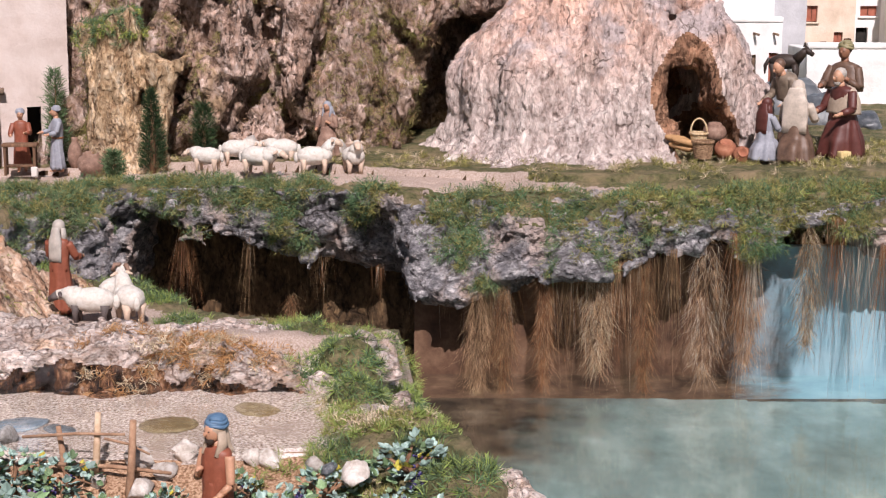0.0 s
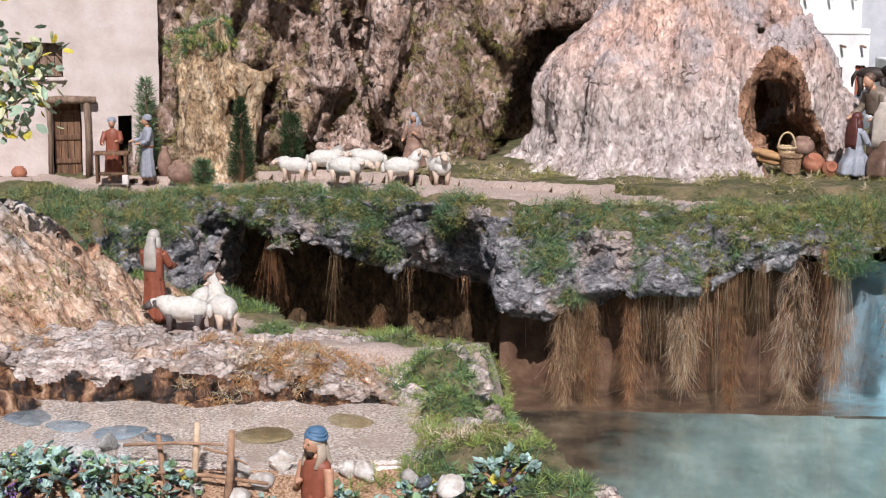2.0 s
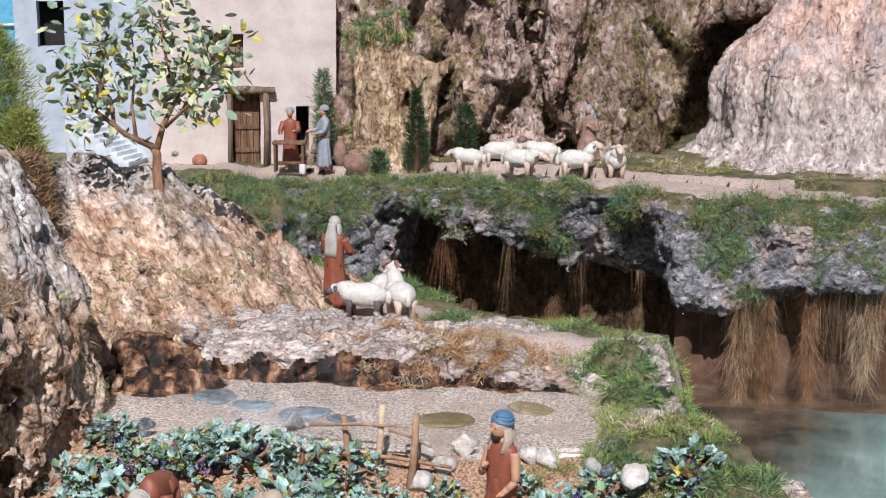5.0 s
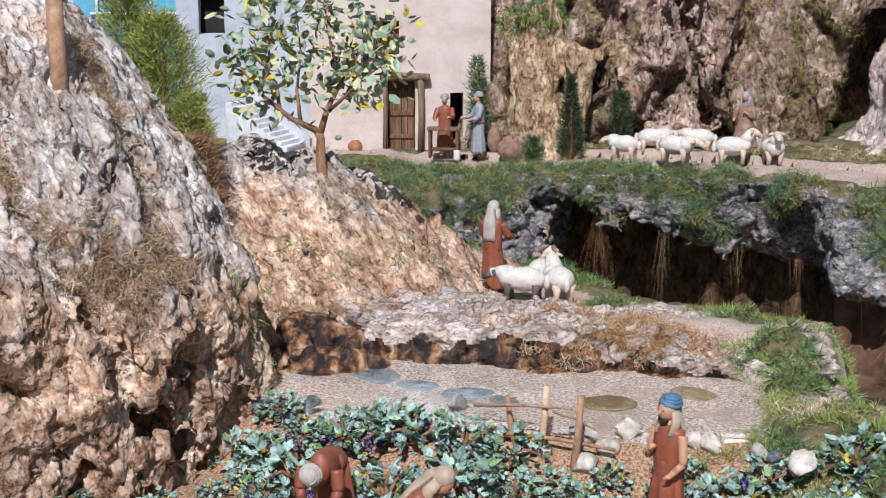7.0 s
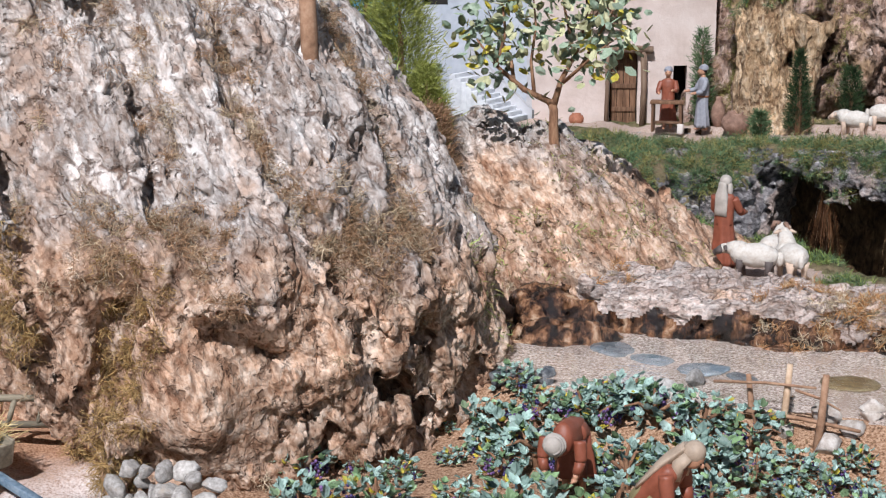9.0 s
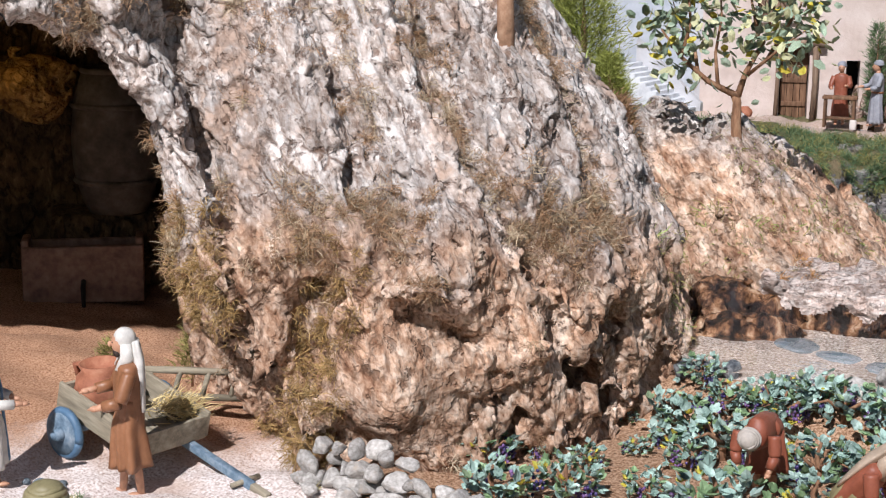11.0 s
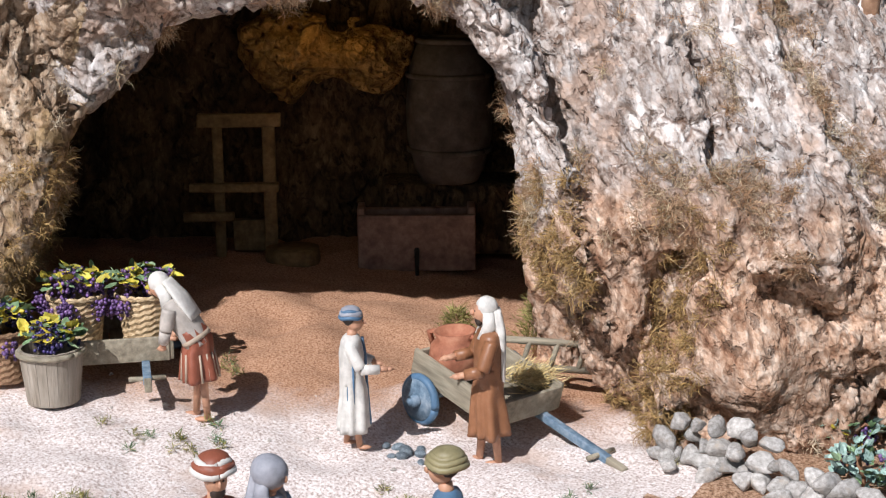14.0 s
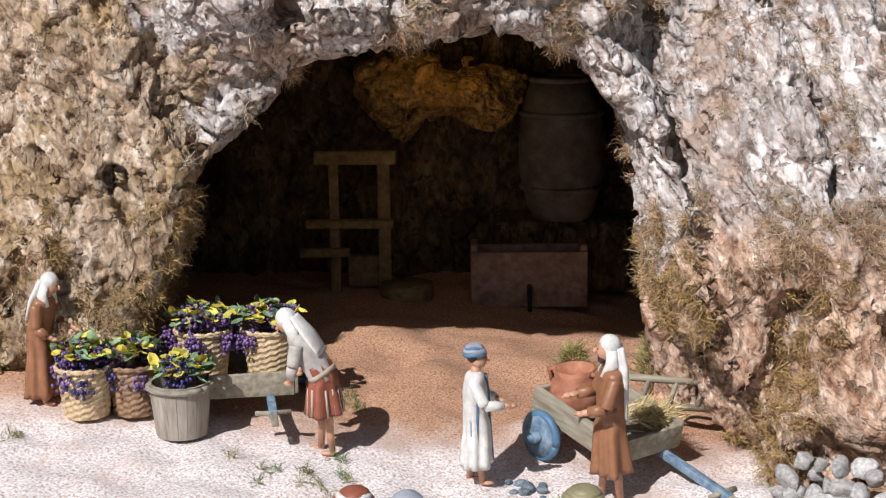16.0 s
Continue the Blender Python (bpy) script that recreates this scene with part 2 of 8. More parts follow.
def vnoise(p):
    """Smooth random values in -1..1 at an N x 3 array of places."""
    f = np.floor(p)
    w = (p - f).astype(np.float32)
    w = w * w * (3 - 2 * w)
    i = f.astype(np.int32) & 31
    j = (i + 1) & 31
    a, b, c = i.T
    d, e, g = j.T
    x, y, z = w.T
    L = LATTICE
    l0 = L[a, b, c] * (1 - x) + L[d, b, c] * x
    l1 = L[a, e, c] * (1 - x) + L[d, e, c] * x
    l2 = L[a, b, g] * (1 - x) + L[d, b, g] * x
    l3 = L[a, e, g] * (1 - x) + L[d, e, g] * x
    return (l0 * (1 - y) + l1 * y) * (1 - z) + (l2 * (1 - y) + l3 * y) * z


def fbm(p, scale, octaves=4, gain=0.5):
    p = np.asarray(p, float) * scale
    out, amp = 0.0, 1.0
    for k in range(octaves):
        out = out + amp * vnoise(p + 17.3 * k)
        p, amp = p * 2.03, amp * gain
    return out


def ridged(p, scale, octaves=3, gain=0.5):
    """Sharp creases: 1 on flat tops, falling to 0 in the cracks."""
    p = np.asarray(p, float) * scale
    out, amp, total = 0.0, 1.0, 0.0
    for k in range(octaves):
        out = out + amp * np.abs(vnoise(p + 9.1 * k)) ** 0.7
        total, p, amp = total + amp, p * 2.1, amp * gain
    return out / total


POINTS = np.random.RandomState(8).rand(16, 16, 16, 3).astype(np.float32)


def nodules(p, scale):
    """Distances to the nearest and the second nearest of scattered points: lumps with sharp creases between."""
    p = np.asarray(p, np.float32) * scale
    f = np.floor(p).astype(np.int32)
    best, second, own = np.full(len(p), 9.0, np.float32), np.full(len(p), 9.0, np.float32), np.zeros(len(p), np.float32)
    for a in (-1, 0, 1):
        for b in (-1, 0, 1):
            for c in (-1, 0, 1):
                k = f + (a, b, c)
                i = k & 15
                d = np.linalg.norm(k + POINTS[i[:, 0], i[:, 1], i[:, 2]] - p, axis=1)
                second = np.minimum(second, np.maximum(best, d))
                own = np.where(d < best, LATTICE[i[:, 0], i[:, 1], i[:, 2] + 16], own)
                best = np.minimum(best, d)
    return best, second, own


def crust(p, scale, warp=0.02, step_=0.006, joint=0.010, width=0.14, dome=0.0):
    """Plates of uneven height with sharp joints between them."""
    w = np.stack([vnoise(p * 22), vnoise(p * 22 + 9), vnoise(p * 22 + 21)], 1)
    f1, f2, own = nodules(p + warp * w, scale)
    return step_ * own - joint * step(width, 0.0, f2 - f1) - dome * joint * f1 * f1


def step(a, b, x):
    t = np.clip((x - a) / (b - a), 0, 1)
    return t * t * (3 - 2 * t)


def terrace(x, k):
    """Steps with sharp edges, k of them to a unit: plates of bark, ledges of rock."""
    i = np.floor(x * k)
    return (i + step(0.30, 0.62, x * k - i)) / k


def blend_min(a, b, k):
    h = np.clip(0.5 + 0.5 * (b - a) / k, 0, 1)
    return b * (1 - h) + a * h - k * h * (1 - h)


def blend_max(a, b, k):
    return -blend_min(-a, -b, k)


def egg(p, c, r):
    """Rough distance to an ellipsoid."""
    q = (p - np.array(c)) / np.array(r)
    n = np.sqrt((q * q).sum(-1))
    return (n - 1) * min(r)


def nets(field, lo, h):
    """The surface field = 0 of a grid of values, as vertices and quads."""
    s = field < 0
    nx, ny, nz = field.shape
    corner = [(a, b, c) for a in (0, 1) for b in (0, 1) for c in (0, 1)]
    count = sum(s[a:nx - 1 + a, b:ny - 1 + b, c:nz - 1 + c].astype(np.int8) for a, b, c in corner)
    cell = np.argwhere((count > 0) & (count < 8))
    val = np.stack([field[cell[:, 0] + a, cell[:, 1] + b, cell[:, 2] + c] for a, b, c in corner], 1)
    pos, num = np.zeros((len(cell), 3)), np.zeros(len(cell))
    for i in range(8):
        for j in range(i + 1, 8):
            if sum(u != v for u, v in zip(corner[i], corner[j])) == 1:
                va, vb = val[:, i], val[:, j]
                m = (va < 0) != (vb < 0)
                t = va[m] / (va[m] - vb[m])
                pos[m] += np.array(corner[i]) + t[:, None] * (np.array(corner[j]) - np.array(corner[i]))
                num[m] += 1
    verts = np.array(lo) + (cell + pos / num[:, None]) * h
    vid = np.full((nx - 1, ny - 1, nz - 1), -1, np.int64)
    vid[tuple(cell.T)] = np.arange(len(cell))
    quads = []
    for ax in range(3):
        o1, o2 = [(1, 2), (2, 0), (0, 1)][ax]
        n = [nx, ny, nz]
        sl0, sl1 = [slice(1, n[k] - 1) for k in range(3)], [slice(1, n[k] - 1) for k in range(3)]
        sl0[ax], sl1[ax] = slice(0, n[ax] - 1), slice(1, n[ax])
        a, b = s[tuple(sl0)], s[tuple(sl1)]
        e = np.argwhere(a != b)
        flip = a[tuple(e.T)]
        e = e + 1
        e[:, ax] -= 1
        d1, d2 = np.zeros(3, int), np.zeros(3, int)
        d1[o1], d2[o2] = 1, 1
        q = np.stack([vid[tuple((e - d1 - d2).T)], vid[tuple((e - d2).T)], vid[tuple(e.T)], vid[tuple((e - d1).T)]], 1)
        q[~flip] = q[~flip][:, ::-1]
        quads.append(q)
    q = np.concatenate(quads)
    return verts, q[(q >= 0).all(1)]


def normals_of(verts, quads):
    n = np.zeros_like(verts)
    fn = np.cross(verts[quads[:, 2]] - verts[quads[:, 0]], verts[quads[:, 3]] - verts[quads[:, 1]])
    for k in range(quads.shape[1]):
        np.add.at(n, quads[:, k], fn)
    return n / np.maximum(np.linalg.norm(n, axis=1, keepdims=True), 1e-12)


def mesh_of(name, verts, faces, mats, index=None, smooth=True):
    me = bpy.data.meshes.new(name)
    faces = np.asarray(faces)
    me.vertices.add(len(verts))
    me.vertices.foreach_set("co", np.asarray(verts, np.float32).ravel())
    k = faces.shape[1]
    me.loops.add(faces.size)
    me.loops.foreach_set("vertex_index", faces.astype(np.int32).ravel())
    me.polygons.add(len(faces))
    me.polygons.foreach_set("loop_start", np.arange(0, faces.size, k, dtype=np.int32))
    for m in mats:
        me.materials.append(m)
    if index is not None:
        me.polygons.foreach_set("material_index", np.asarray(index, np.int32))
    me.polygons.foreach_set("use_smooth", np.full(len(faces), smooth))
    me.update(calc_edges=True)
    me.validate()
    return me


def finer(v, q):
    """Each quad as four."""
    e = np.sort(np.concatenate([q[:, [0, 1]], q[:, [1, 2]], q[:, [2, 3]], q[:, [3, 0]]]), 1)
    key, inv = np.unique(e[:, 0] * len(v) + e[:, 1], return_inverse=True)
    mid = (v[key // len(v)] + v[key % len(v)]) / 2
    m = len(q)
    e0, e1, e2, e3 = (inv[k * m:(k + 1) * m] + len(v) for k in range(4))
    c = np.arange(m) + len(v) + len(mid)
    out = [np.stack(t, 1) for t in ((q[:, 0], e0, c, e3), (e0, q[:, 1], e1, c), (c, e1, q[:, 2], e2), (e3, c, e2, q[:, 3]))]
    return np.concatenate([v, mid, v[q].mean(1)]), np.concatenate(out)


def relaxed(v, q, rounds=1):
    """Evens out the steps of the grid."""
    for _ in range(rounds):
        s, n = np.zeros_like(v), np.zeros(len(v))
        c = v[q].mean(1)
        for k in range(4):
            np.add.at(s, q[:, k], c)
            np.add.at(n, q[:, k], 1)
        v = 0.4 * v + 0.6 * s / np.maximum(n, 1)[:, None]
    return v


def largest(v, q):
    """The faces of the largest connected piece."""
    lab = np.arange(len(v))
    while True:
        low = lab[q].min(1)
        new_lab = lab.copy()
        for k in range(4):
            np.minimum.at(new_lab, q[:, k], low)
        new_lab = new_lab[new_lab]
        if (new_lab == lab).all():
            break
        lab = new_lab
    top = np.bincount(lab[q[:, 0]]).argmax()
    return q[lab[q[:, 0]] == top]


def rock(name, lo, hi, h, field, rough, mats, fine=None, parent=None, band=0.09, pick=None, split=1, deep=None, near=None):
    """A rock mass: the solid where field < 0, roughened near its face, then broken finely along its normals."""
    ax = [np.arange(a, b + h, h) for a, b in zip(lo, hi)]
    g = np.stack(np.meshgrid(*ax, indexing="ij"), -1)
    d = field(g.reshape(-1, 3))
    m = np.abs(d) < band
    d[m] += rough(g.reshape(-1, 3)[m])
    v, q = nets(d.reshape(g.shape[:3]), lo, h)
    q = largest(v, q)
    used, q = np.unique(q, return_inverse=True)
    v, q = v[used], q.reshape(-1, 4)
    for turn in range(split):
        v = relaxed(v, q)
        # only what faces the open side is made finer
        c, fn = v[q].mean(1), normals_of(v, q)[q].mean(1)
        m = fn @ np.array((0.25, -0.85, 0.46)) > -0.15
        if pick is not None and deep is not None:
            m &= pick(c, fn) != deep
        if turn and near is not None:
            m &= near(c)
        coarse = q[~m]
        v, q = finer(v, q[m])
        q = np.concatenate([q, coarse])
    v = relaxed(v, q)
    if fine is not None:
        v = v + normals_of(v, q) * fine(v)[:, None]
    idx = None
    if pick is not None:
        idx = pick(v[q].mean(1), normals_of(v, q)[q[:, 0]])
    ob = new(name, mesh_of(name, v, q, mats, idx))
    ob.parent = parent
    return ob, v, q


class Build:
    """Gathers simple solids into one mesh, each with its material."""

    def __init__(self):
        self.v, self.f, self.m = [], [], []
        self.n = 0

    def add(self, verts, faces, mat=0):
        self.v.append(np.asarray(verts, float))
        for f in faces:
            self.f.append([i + self.n for i in f])
            self.m.append(mat)
        self.n += len(verts)
        return self

    def tube(self, pts, radii, mat=0, segs=10, fold=0.0, folds=7, flat=1.0, cap=True, up=(0, 0, 1), turn=0.0):
        """A limb or cloth along points; radii may be pairs (across, deep); fold makes it fluted towards its first end."""
        pts = [Vector(p) for p in pts]
        if fold:
            radii = [q if isinstance(q, tuple) else (q, q * flat) for q in radii]
            k = len(pts) - 1
            fine_p, fine_r = [], []
            for i in range(k):
                a, b, c, d = (pts[max(0, min(k, i + o))] for o in (-1, 0, 1, 2))
                for t in (0, 1 / 3, 2 / 3):
                    fine_p.append(0.5 * (2 * b + (c - a) * t + (2 * a - 5 * b + 4 * c - d) * t * t + (3 * b - a - 3 * c + d) * t ** 3))
                    fine_r.append(tuple(u + (w - u) * (t * t * (3 - 2 * t)) for u, w in zip(radii[i], radii[i + 1])))
            pts, radii = fine_p + [pts[-1]], fine_r + [radii[-1]]
        seed = sum(pts[0]) * 40 + len(pts)
        rings = []
        side = None
        for i, p in enumerate(pts):
            d = (pts[min(i + 1, len(pts) - 1)] - pts[max(i - 1, 0)]).normalized()
            if side is None:
                ref = Vector((1, 0, 0)) if abs(d.z) > 0.6 else Vector(up)
                side = (ref - d * ref.dot(d)).normalized()
            else:
                side = (side - d * side.dot(d)).normalized()
            other = d.cross(side)
            r = radii[i] if isinstance(radii[i], tuple) else (radii[i], radii[i] * flat)
            w = fold * (1 - i / max(1, len(pts) - 1))
            for k in range(segs):
                a = 2 * math.pi * k / segs + turn
                s = 1 + w * (math.sin(folds * a + 1.6 * math.sin(2 * a + seed) + 0.10 * i) * 0.7 + 0.5 * math.sin((folds // 2 + 1) * a + seed - 0.16 * i)) if w else 1
                rings.append(p + side * (math.cos(a) * r[0] * s) + other * (math.sin(a) * r[1] * s))
        faces = []
        for i in range(len(pts) - 1):
            for k in range(segs):
                a, b = i * segs + k, i * segs + (k + 1) % segs
                faces.append([a, b, b + segs, a + segs])
        if cap:
            for i, order in ((0, -1), (len(pts) - 1, 1)):
                c = len(rings)
                rings.append(pts[i])
                for k in range(segs):
                    a, b = i * segs + k, i * segs + (k + 1) % segs
                    faces.append([a, b, c][::order])
        return self.add([tuple(r) for r in rings], faces, mat)

    def ball(self, c, r, mat=0, segs=12, rings=8, rot=None, lump=0.0, freq=30.0, half=False):
        r = (r, r, r) if not isinstance(r, (tuple, list)) else r
        vs, fs = [], []
        R = Euler([radians(a) for a in rot]).to_matrix() if rot else None
        for i in range(rings + 1):
            th = math.pi * i / rings * (0.5 if half else 1)
            for k in range(segs):
                a = 2 * math.pi * k / segs
                q = Vector((math.sin(th) * math.cos(a), math.sin(th) * math.sin(a), math.cos(th)))
                if lump:
                    q *= 1 + lump * noise.noise(Vector((q.x * r[0], q.y * r[1], q.z * r[2])) * freq + Vector(c) * 37)
                q = Vector((q.x * r[0], q.y * r[1], q.z * r[2]))
                if R:
                    q = R @ q
                vs.append((q.x + c[0], q.y + c[1], q.z + c[2]))
        for i in range(rings):
            for k in range(segs):
                a, b = i * segs + k, i * segs + (k + 1) % segs
                fs.append([a, a + segs, b + segs, b])
        return self.add(vs, fs, mat)

    def box(self, c, size, mat=0, rot=None, bevel=0.0, jitter=0.0):
        bm = bmesh.new()
        bmesh.ops.create_cube(bm, size=1)
        for v in bm.verts:
            v.co = Vector((v.co.x * size[0], v.co.y * size[1], v.co.z * size[2]))
            if jitter:
                v.co += noise.noise_vector(v.co * 50 + Vector(c) * 91) * jitter
        if bevel:
            bmesh.ops.bevel(bm, geom=bm.edges[:], offset=bevel, segments=2, affect="EDGES", profile=0.6)
        R = Euler([radians(a) for a in rot]).to_matrix() if rot else Matrix.Identity(3)
        bm.verts.ensure_lookup_table()
        vs = [tuple(R @ v.co + Vector(c)) for v in bm.verts]
        fs = [[v.index for v in f.verts] for f in bm.faces]
        bm.free()
        return self.add(vs, fs, mat)

    def mesh(self, name, mats, smooth=True):
        me = bpy.data.meshes.new(name)
        me.from_pydata([tuple(p) for p in np.concatenate(self.v)], [], self.f)
        for m in mats:
            me.materials.append(m)
        me.polygons.foreach_set("material_index", self.m)
        me.polygons.foreach_set("use_smooth", [smooth] * len(self.f))
        me.update()
        return me

    def thing(self, name, mats, m=None, parent=None, smooth=True):
        ob = new(name, self.mesh(name, mats if isinstance(mats, (list, tuple)) else [mats], smooth))
        ob.parent = parent
        if m is not None:
            ob.matrix_basis = m
        return ob


def base(name, m):
    ob = new(name)
    ob.empty_display_size = 0.02
    ob.matrix_basis = m
    return ob


def blades(name, at, along, length, width, mats, label, category, seed=1, curl=0.6, spread_=0.9, parent=None, pick=None):
    """Moss, dry grass or hay: a curved two-piece blade at each place, standing off along the given directions."""
    r = np.random.RandomState(seed)
    n = len(at)
    d = along + spread_ * r.normal(size=(n, 3))
    d /= np.linalg.norm(d, axis=1, keepdims=True)
    side = np.cross(d, r.normal(size=(n, 3)))
    side /= np.maximum(np.linalg.norm(side, axis=1, keepdims=True), 1e-9)
    L = (length * (0.5 + r.rand(n)))[:, None]
    W = (width * (0.6 + 0.8 * r.rand(n)))[:, None]
    rows, p, k = [], at, 1 if curl <= 0.5 else 2
    for j in range(k + 1):
        half = side * W / 2 * (1.0 if j < k else 0.35)
        rows += [p - half, p + half]
        p = p + d * L / k
        d = d + r.normal(size=(n, 3)) * curl + (0, 0, -0.35 * curl)
        d /= np.linalg.norm(d, axis=1, keepdims=True)
    v = np.stack(rows, 1).reshape(-1, 3)
    i = np.arange(n)[:, None] * (2 * k + 2)
    q = np.concatenate([i + (2 * j, 2 * j + 1, 2 * j + 3, 2 * j + 2) for j in range(k)])
    if pick is not None:
        pick = np.concatenate([pick] * k)
    ob = new(name, mesh_of(name, v, q, mats, pick, smooth=False))
    ob.parent = parent
    return tagged(ob, label, category, kind="stuff")


def leaf_mesh(at, d, up, size, ratio=0.5, fold=0.15):
    """Folded oval leaves: at each place one leaf along d."""
    side = np.cross(d, up)
    side /= np.maximum(np.linalg.norm(side, axis=1, keepdims=True), 1e-9)
    n = np.cross(side, d)
    s = size[:, None]
    b, t = at, at + d * s
    m = at + d * s * 0.45 - n * s * fold
    w1, w2 = side * s * ratio * 0.48, side * s * ratio * 0.40
    p1, p2 = at + d * s * 0.30, at + d * s * 0.74
    v = np.stack([b, p1 - w1, p2 - w2, t, p2 + w2, p1 + w1, m], 1).reshape(-1, 3)
    i = np.arange(len(at))[:, None] * 7
    return v, np.concatenate([i + (0, 1, 2, 3, 6), i + (0, 6, 3, 4, 5)])


def scatter(v, q, keep, count, seed):
    """Random places on the faces of a mesh where keep(centres, normals) holds, with the normals."""
    r = np.random.RandomState(seed)
    c = v[q].mean(1)
    fn = np.cross(v[q[:, 2]] - v[q[:, 0]], v[q[:, 3]] - v[q[:, 1]])
    area = np.linalg.norm(fn, axis=1)
    n = fn / np.maximum(area, 1e-12)[:, None]
    w = area * np.clip(keep(c, n), 0, 1)
    k = r.choice(len(q), count, p=w / w.sum())
    a, b = r.rand(count, 1), r.rand(count, 1)
    f = v[q[k]]
    at = (f[:, 0] * (1 - a) + f[:, 1] * a) * (1 - b) + (f[:, 3] * (1 - a) + f[:, 2] * a) * b
    return at, n[k]

# ================= surfaces of the place =================
M_GRAVEL = surface("pale_gravel", [(0.37, (0.38, 0.29, 0.25)), (0.45, (0.64, 0.54, 0.50)), (0.54, (0.82, 0.74, 0.71)), (0.64, (0.92, 0.89, 0.88))], scale=290, rough=0.95, bump=0.6, depth=0.0008,
                   tint=(0.62, 0.45, 0.36), tint_scale=9, tint_at=(0.54, 0.74), fine=2.0)
M_RED_SAND = surface("red_sand", [(0.36, (0.20, 0.09, 0.05)), (0.48, (0.42, 0.225, 0.13)), (0.62, (0.58, 0.36, 0.235))], scale=380, rough=0.95, bump=0.6, depth=0.0008, fine=2.0)
M_SOIL = surface("vineyard_soil", [(0.36, (0.14, 0.075, 0.04)), (0.48, (0.38, 0.215, 0.125)), (0.60, (0.60, 0.41, 0.28))], scale=260, rough=0.95, bump=0.7, depth=0.0012, fine=2.0)
M_PATH = surface("sandy_path", [(0.36, (0.288, 0.207, 0.162)), (0.48, (0.414, 0.315, 0.261)), (0.62, (0.522, 0.423, 0.369))], scale=330, rough=0.95, bump=0.6, depth=0.0008, fine=2.0)
M_PEBBLE = surface("pond_bed", [(0.38, (0.17, 0.12, 0.095)), (0.47, (0.41, 0.33, 0.285)), (0.56, (0.63, 0.555, 0.50)), (0.63, (0.82, 0.76, 0.71))], scale=240, rough=0.8, bump=0.7, depth=0.0014, fine=2.0,
                   tint=(0.37, 0.29, 0.24), tint_scale=10, tint_at=(0.5, 0.7))
M_TURF = surface("short_turf", [(0.30, (0.043, 0.047, 0.019)), (0.50, (0.119, 0.119, 0.047)), (0.70, (0.238, 0.212, 0.102))], scale=110, rough=0.95, bump=0.9, depth=0.004, fine=3.0,
                 tint=(0.32, 0.24, 0.14), tint_scale=14, tint_at=(0.46, 0.66))
SLOPE = np.array((0.62, -0.43, -0.655))                    # down the bark slabs of the hill
ACROSS = np.array((0.67, 0.724, 0.159))
GRAIN = ("along", (0.62, -0.43, -0.655), 0.45)
UPRIGHT = ("along", (0.0, 0.0, 1.0), 0.5)
TAN = [(0.38, (0.22, 0.105, 0.060)), (0.46, (0.44, 0.270, 0.175)), (0.53, (0.62, 0.440, 0.325)), (0.62, (0.80, 0.66, 0.54))]
GREY = [(0.38, (0.221, 0.155, 0.120)), (0.45, (0.432, 0.362, 0.317)), (0.53, (0.595, 0.540, 0.506)), (0.62, (0.768, 0.738, 0.713))]
# raw and tan low on the hill, weathered grey on its slopes
M_CORK = bark("cork_bark", GREY, (0.14, 0.075, 0.045), 20, GRAIN, 0.022, 0.88, 0.0032, (0.50, 0.37, 0.295), 8, (0.50, 0.62), 0.05, (150, (0.67, 0.724, 0.159), 0.7), low=(0.17, 0.27, TAN), seams=0.42, plate=0.20, pit_at=0.58)
M_PILLAR = bark("tan_pillar_cork", [(0.38, (0.17, 0.095, 0.05)), (0.45, (0.36, 0.245, 0.155)), (0.53, (0.52, 0.395, 0.285)), (0.62, (0.72, 0.62, 0.50))], (0.10, 0.055, 0.03), 20, GRAIN, 0.022, 0.9, 0.0032, (0.34, 0.235, 0.12), 8, (0.50, 0.62), 0.06, seams=0.42, plate=0.20, pit_at=0.58)
# darkened cork: shade in the cave and under the bank put into colour
M_CAVE = bark("shade_dark_cork", [(0.34, (0.05, 0.028, 0.014)), (0.5, (0.13, 0.078, 0.04)), (0.64, (0.26, 0.165, 0.085))], (0.012, 0.007, 0.004), 16, UPRIGHT, 0.04, 0.95, 0.007)
M_CLIFF = bark("far_cliff_cork", [(0.36, (0.193, 0.110, 0.074)), (0.45, (0.365, 0.240, 0.180)), (0.53, (0.508, 0.370, 0.305)), (0.62, (0.711, 0.576, 0.513))], (0.085, 0.042, 0.024), 17, UPRIGHT, 0.04, 0.92, 0.007,
               (0.36, 0.245, 0.15), 6, (0.52, 0.66), 0.09, pit_at=0.57)
M_CONE = bark("stone_cone", [(0.36, (0.371, 0.211, 0.158)), (0.45, (0.577, 0.363, 0.283)), (0.54, (0.731, 0.500, 0.403)), (0.63, (0.896, 0.676, 0.571))], (0.22, 0.155, 0.13), 22, ("along", (0.0, 0.0, 1.0), 0.38), 0.03, 0.9, 0.006,
              (0.50, 0.415, 0.40), 6, (0.46, 0.62), 0.03, plate=0.12, pit_at=0.62, seams=0.2,
              low=(0.24, 0.50, [(0.36, (0.29, 0.215, 0.19)), (0.45, (0.47, 0.375, 0.34)), (0.54, (0.62, 0.525, 0.485)), (0.63, (0.82, 0.72, 0.665))]))
# browner, darker tower rock: the hollow's shade put into colour
M_HOLLOW = bark("shaded_hollow_rock", [(0.34, (0.20, 0.095, 0.055)), (0.5, (0.36, 0.19, 0.115)), (0.64, (0.52, 0.32, 0.21))], (0.09, 0.042, 0.025), 24, ("along", (0.0, 0.0, 1.0), 0.5), 0.04, 0.95, 0.006)
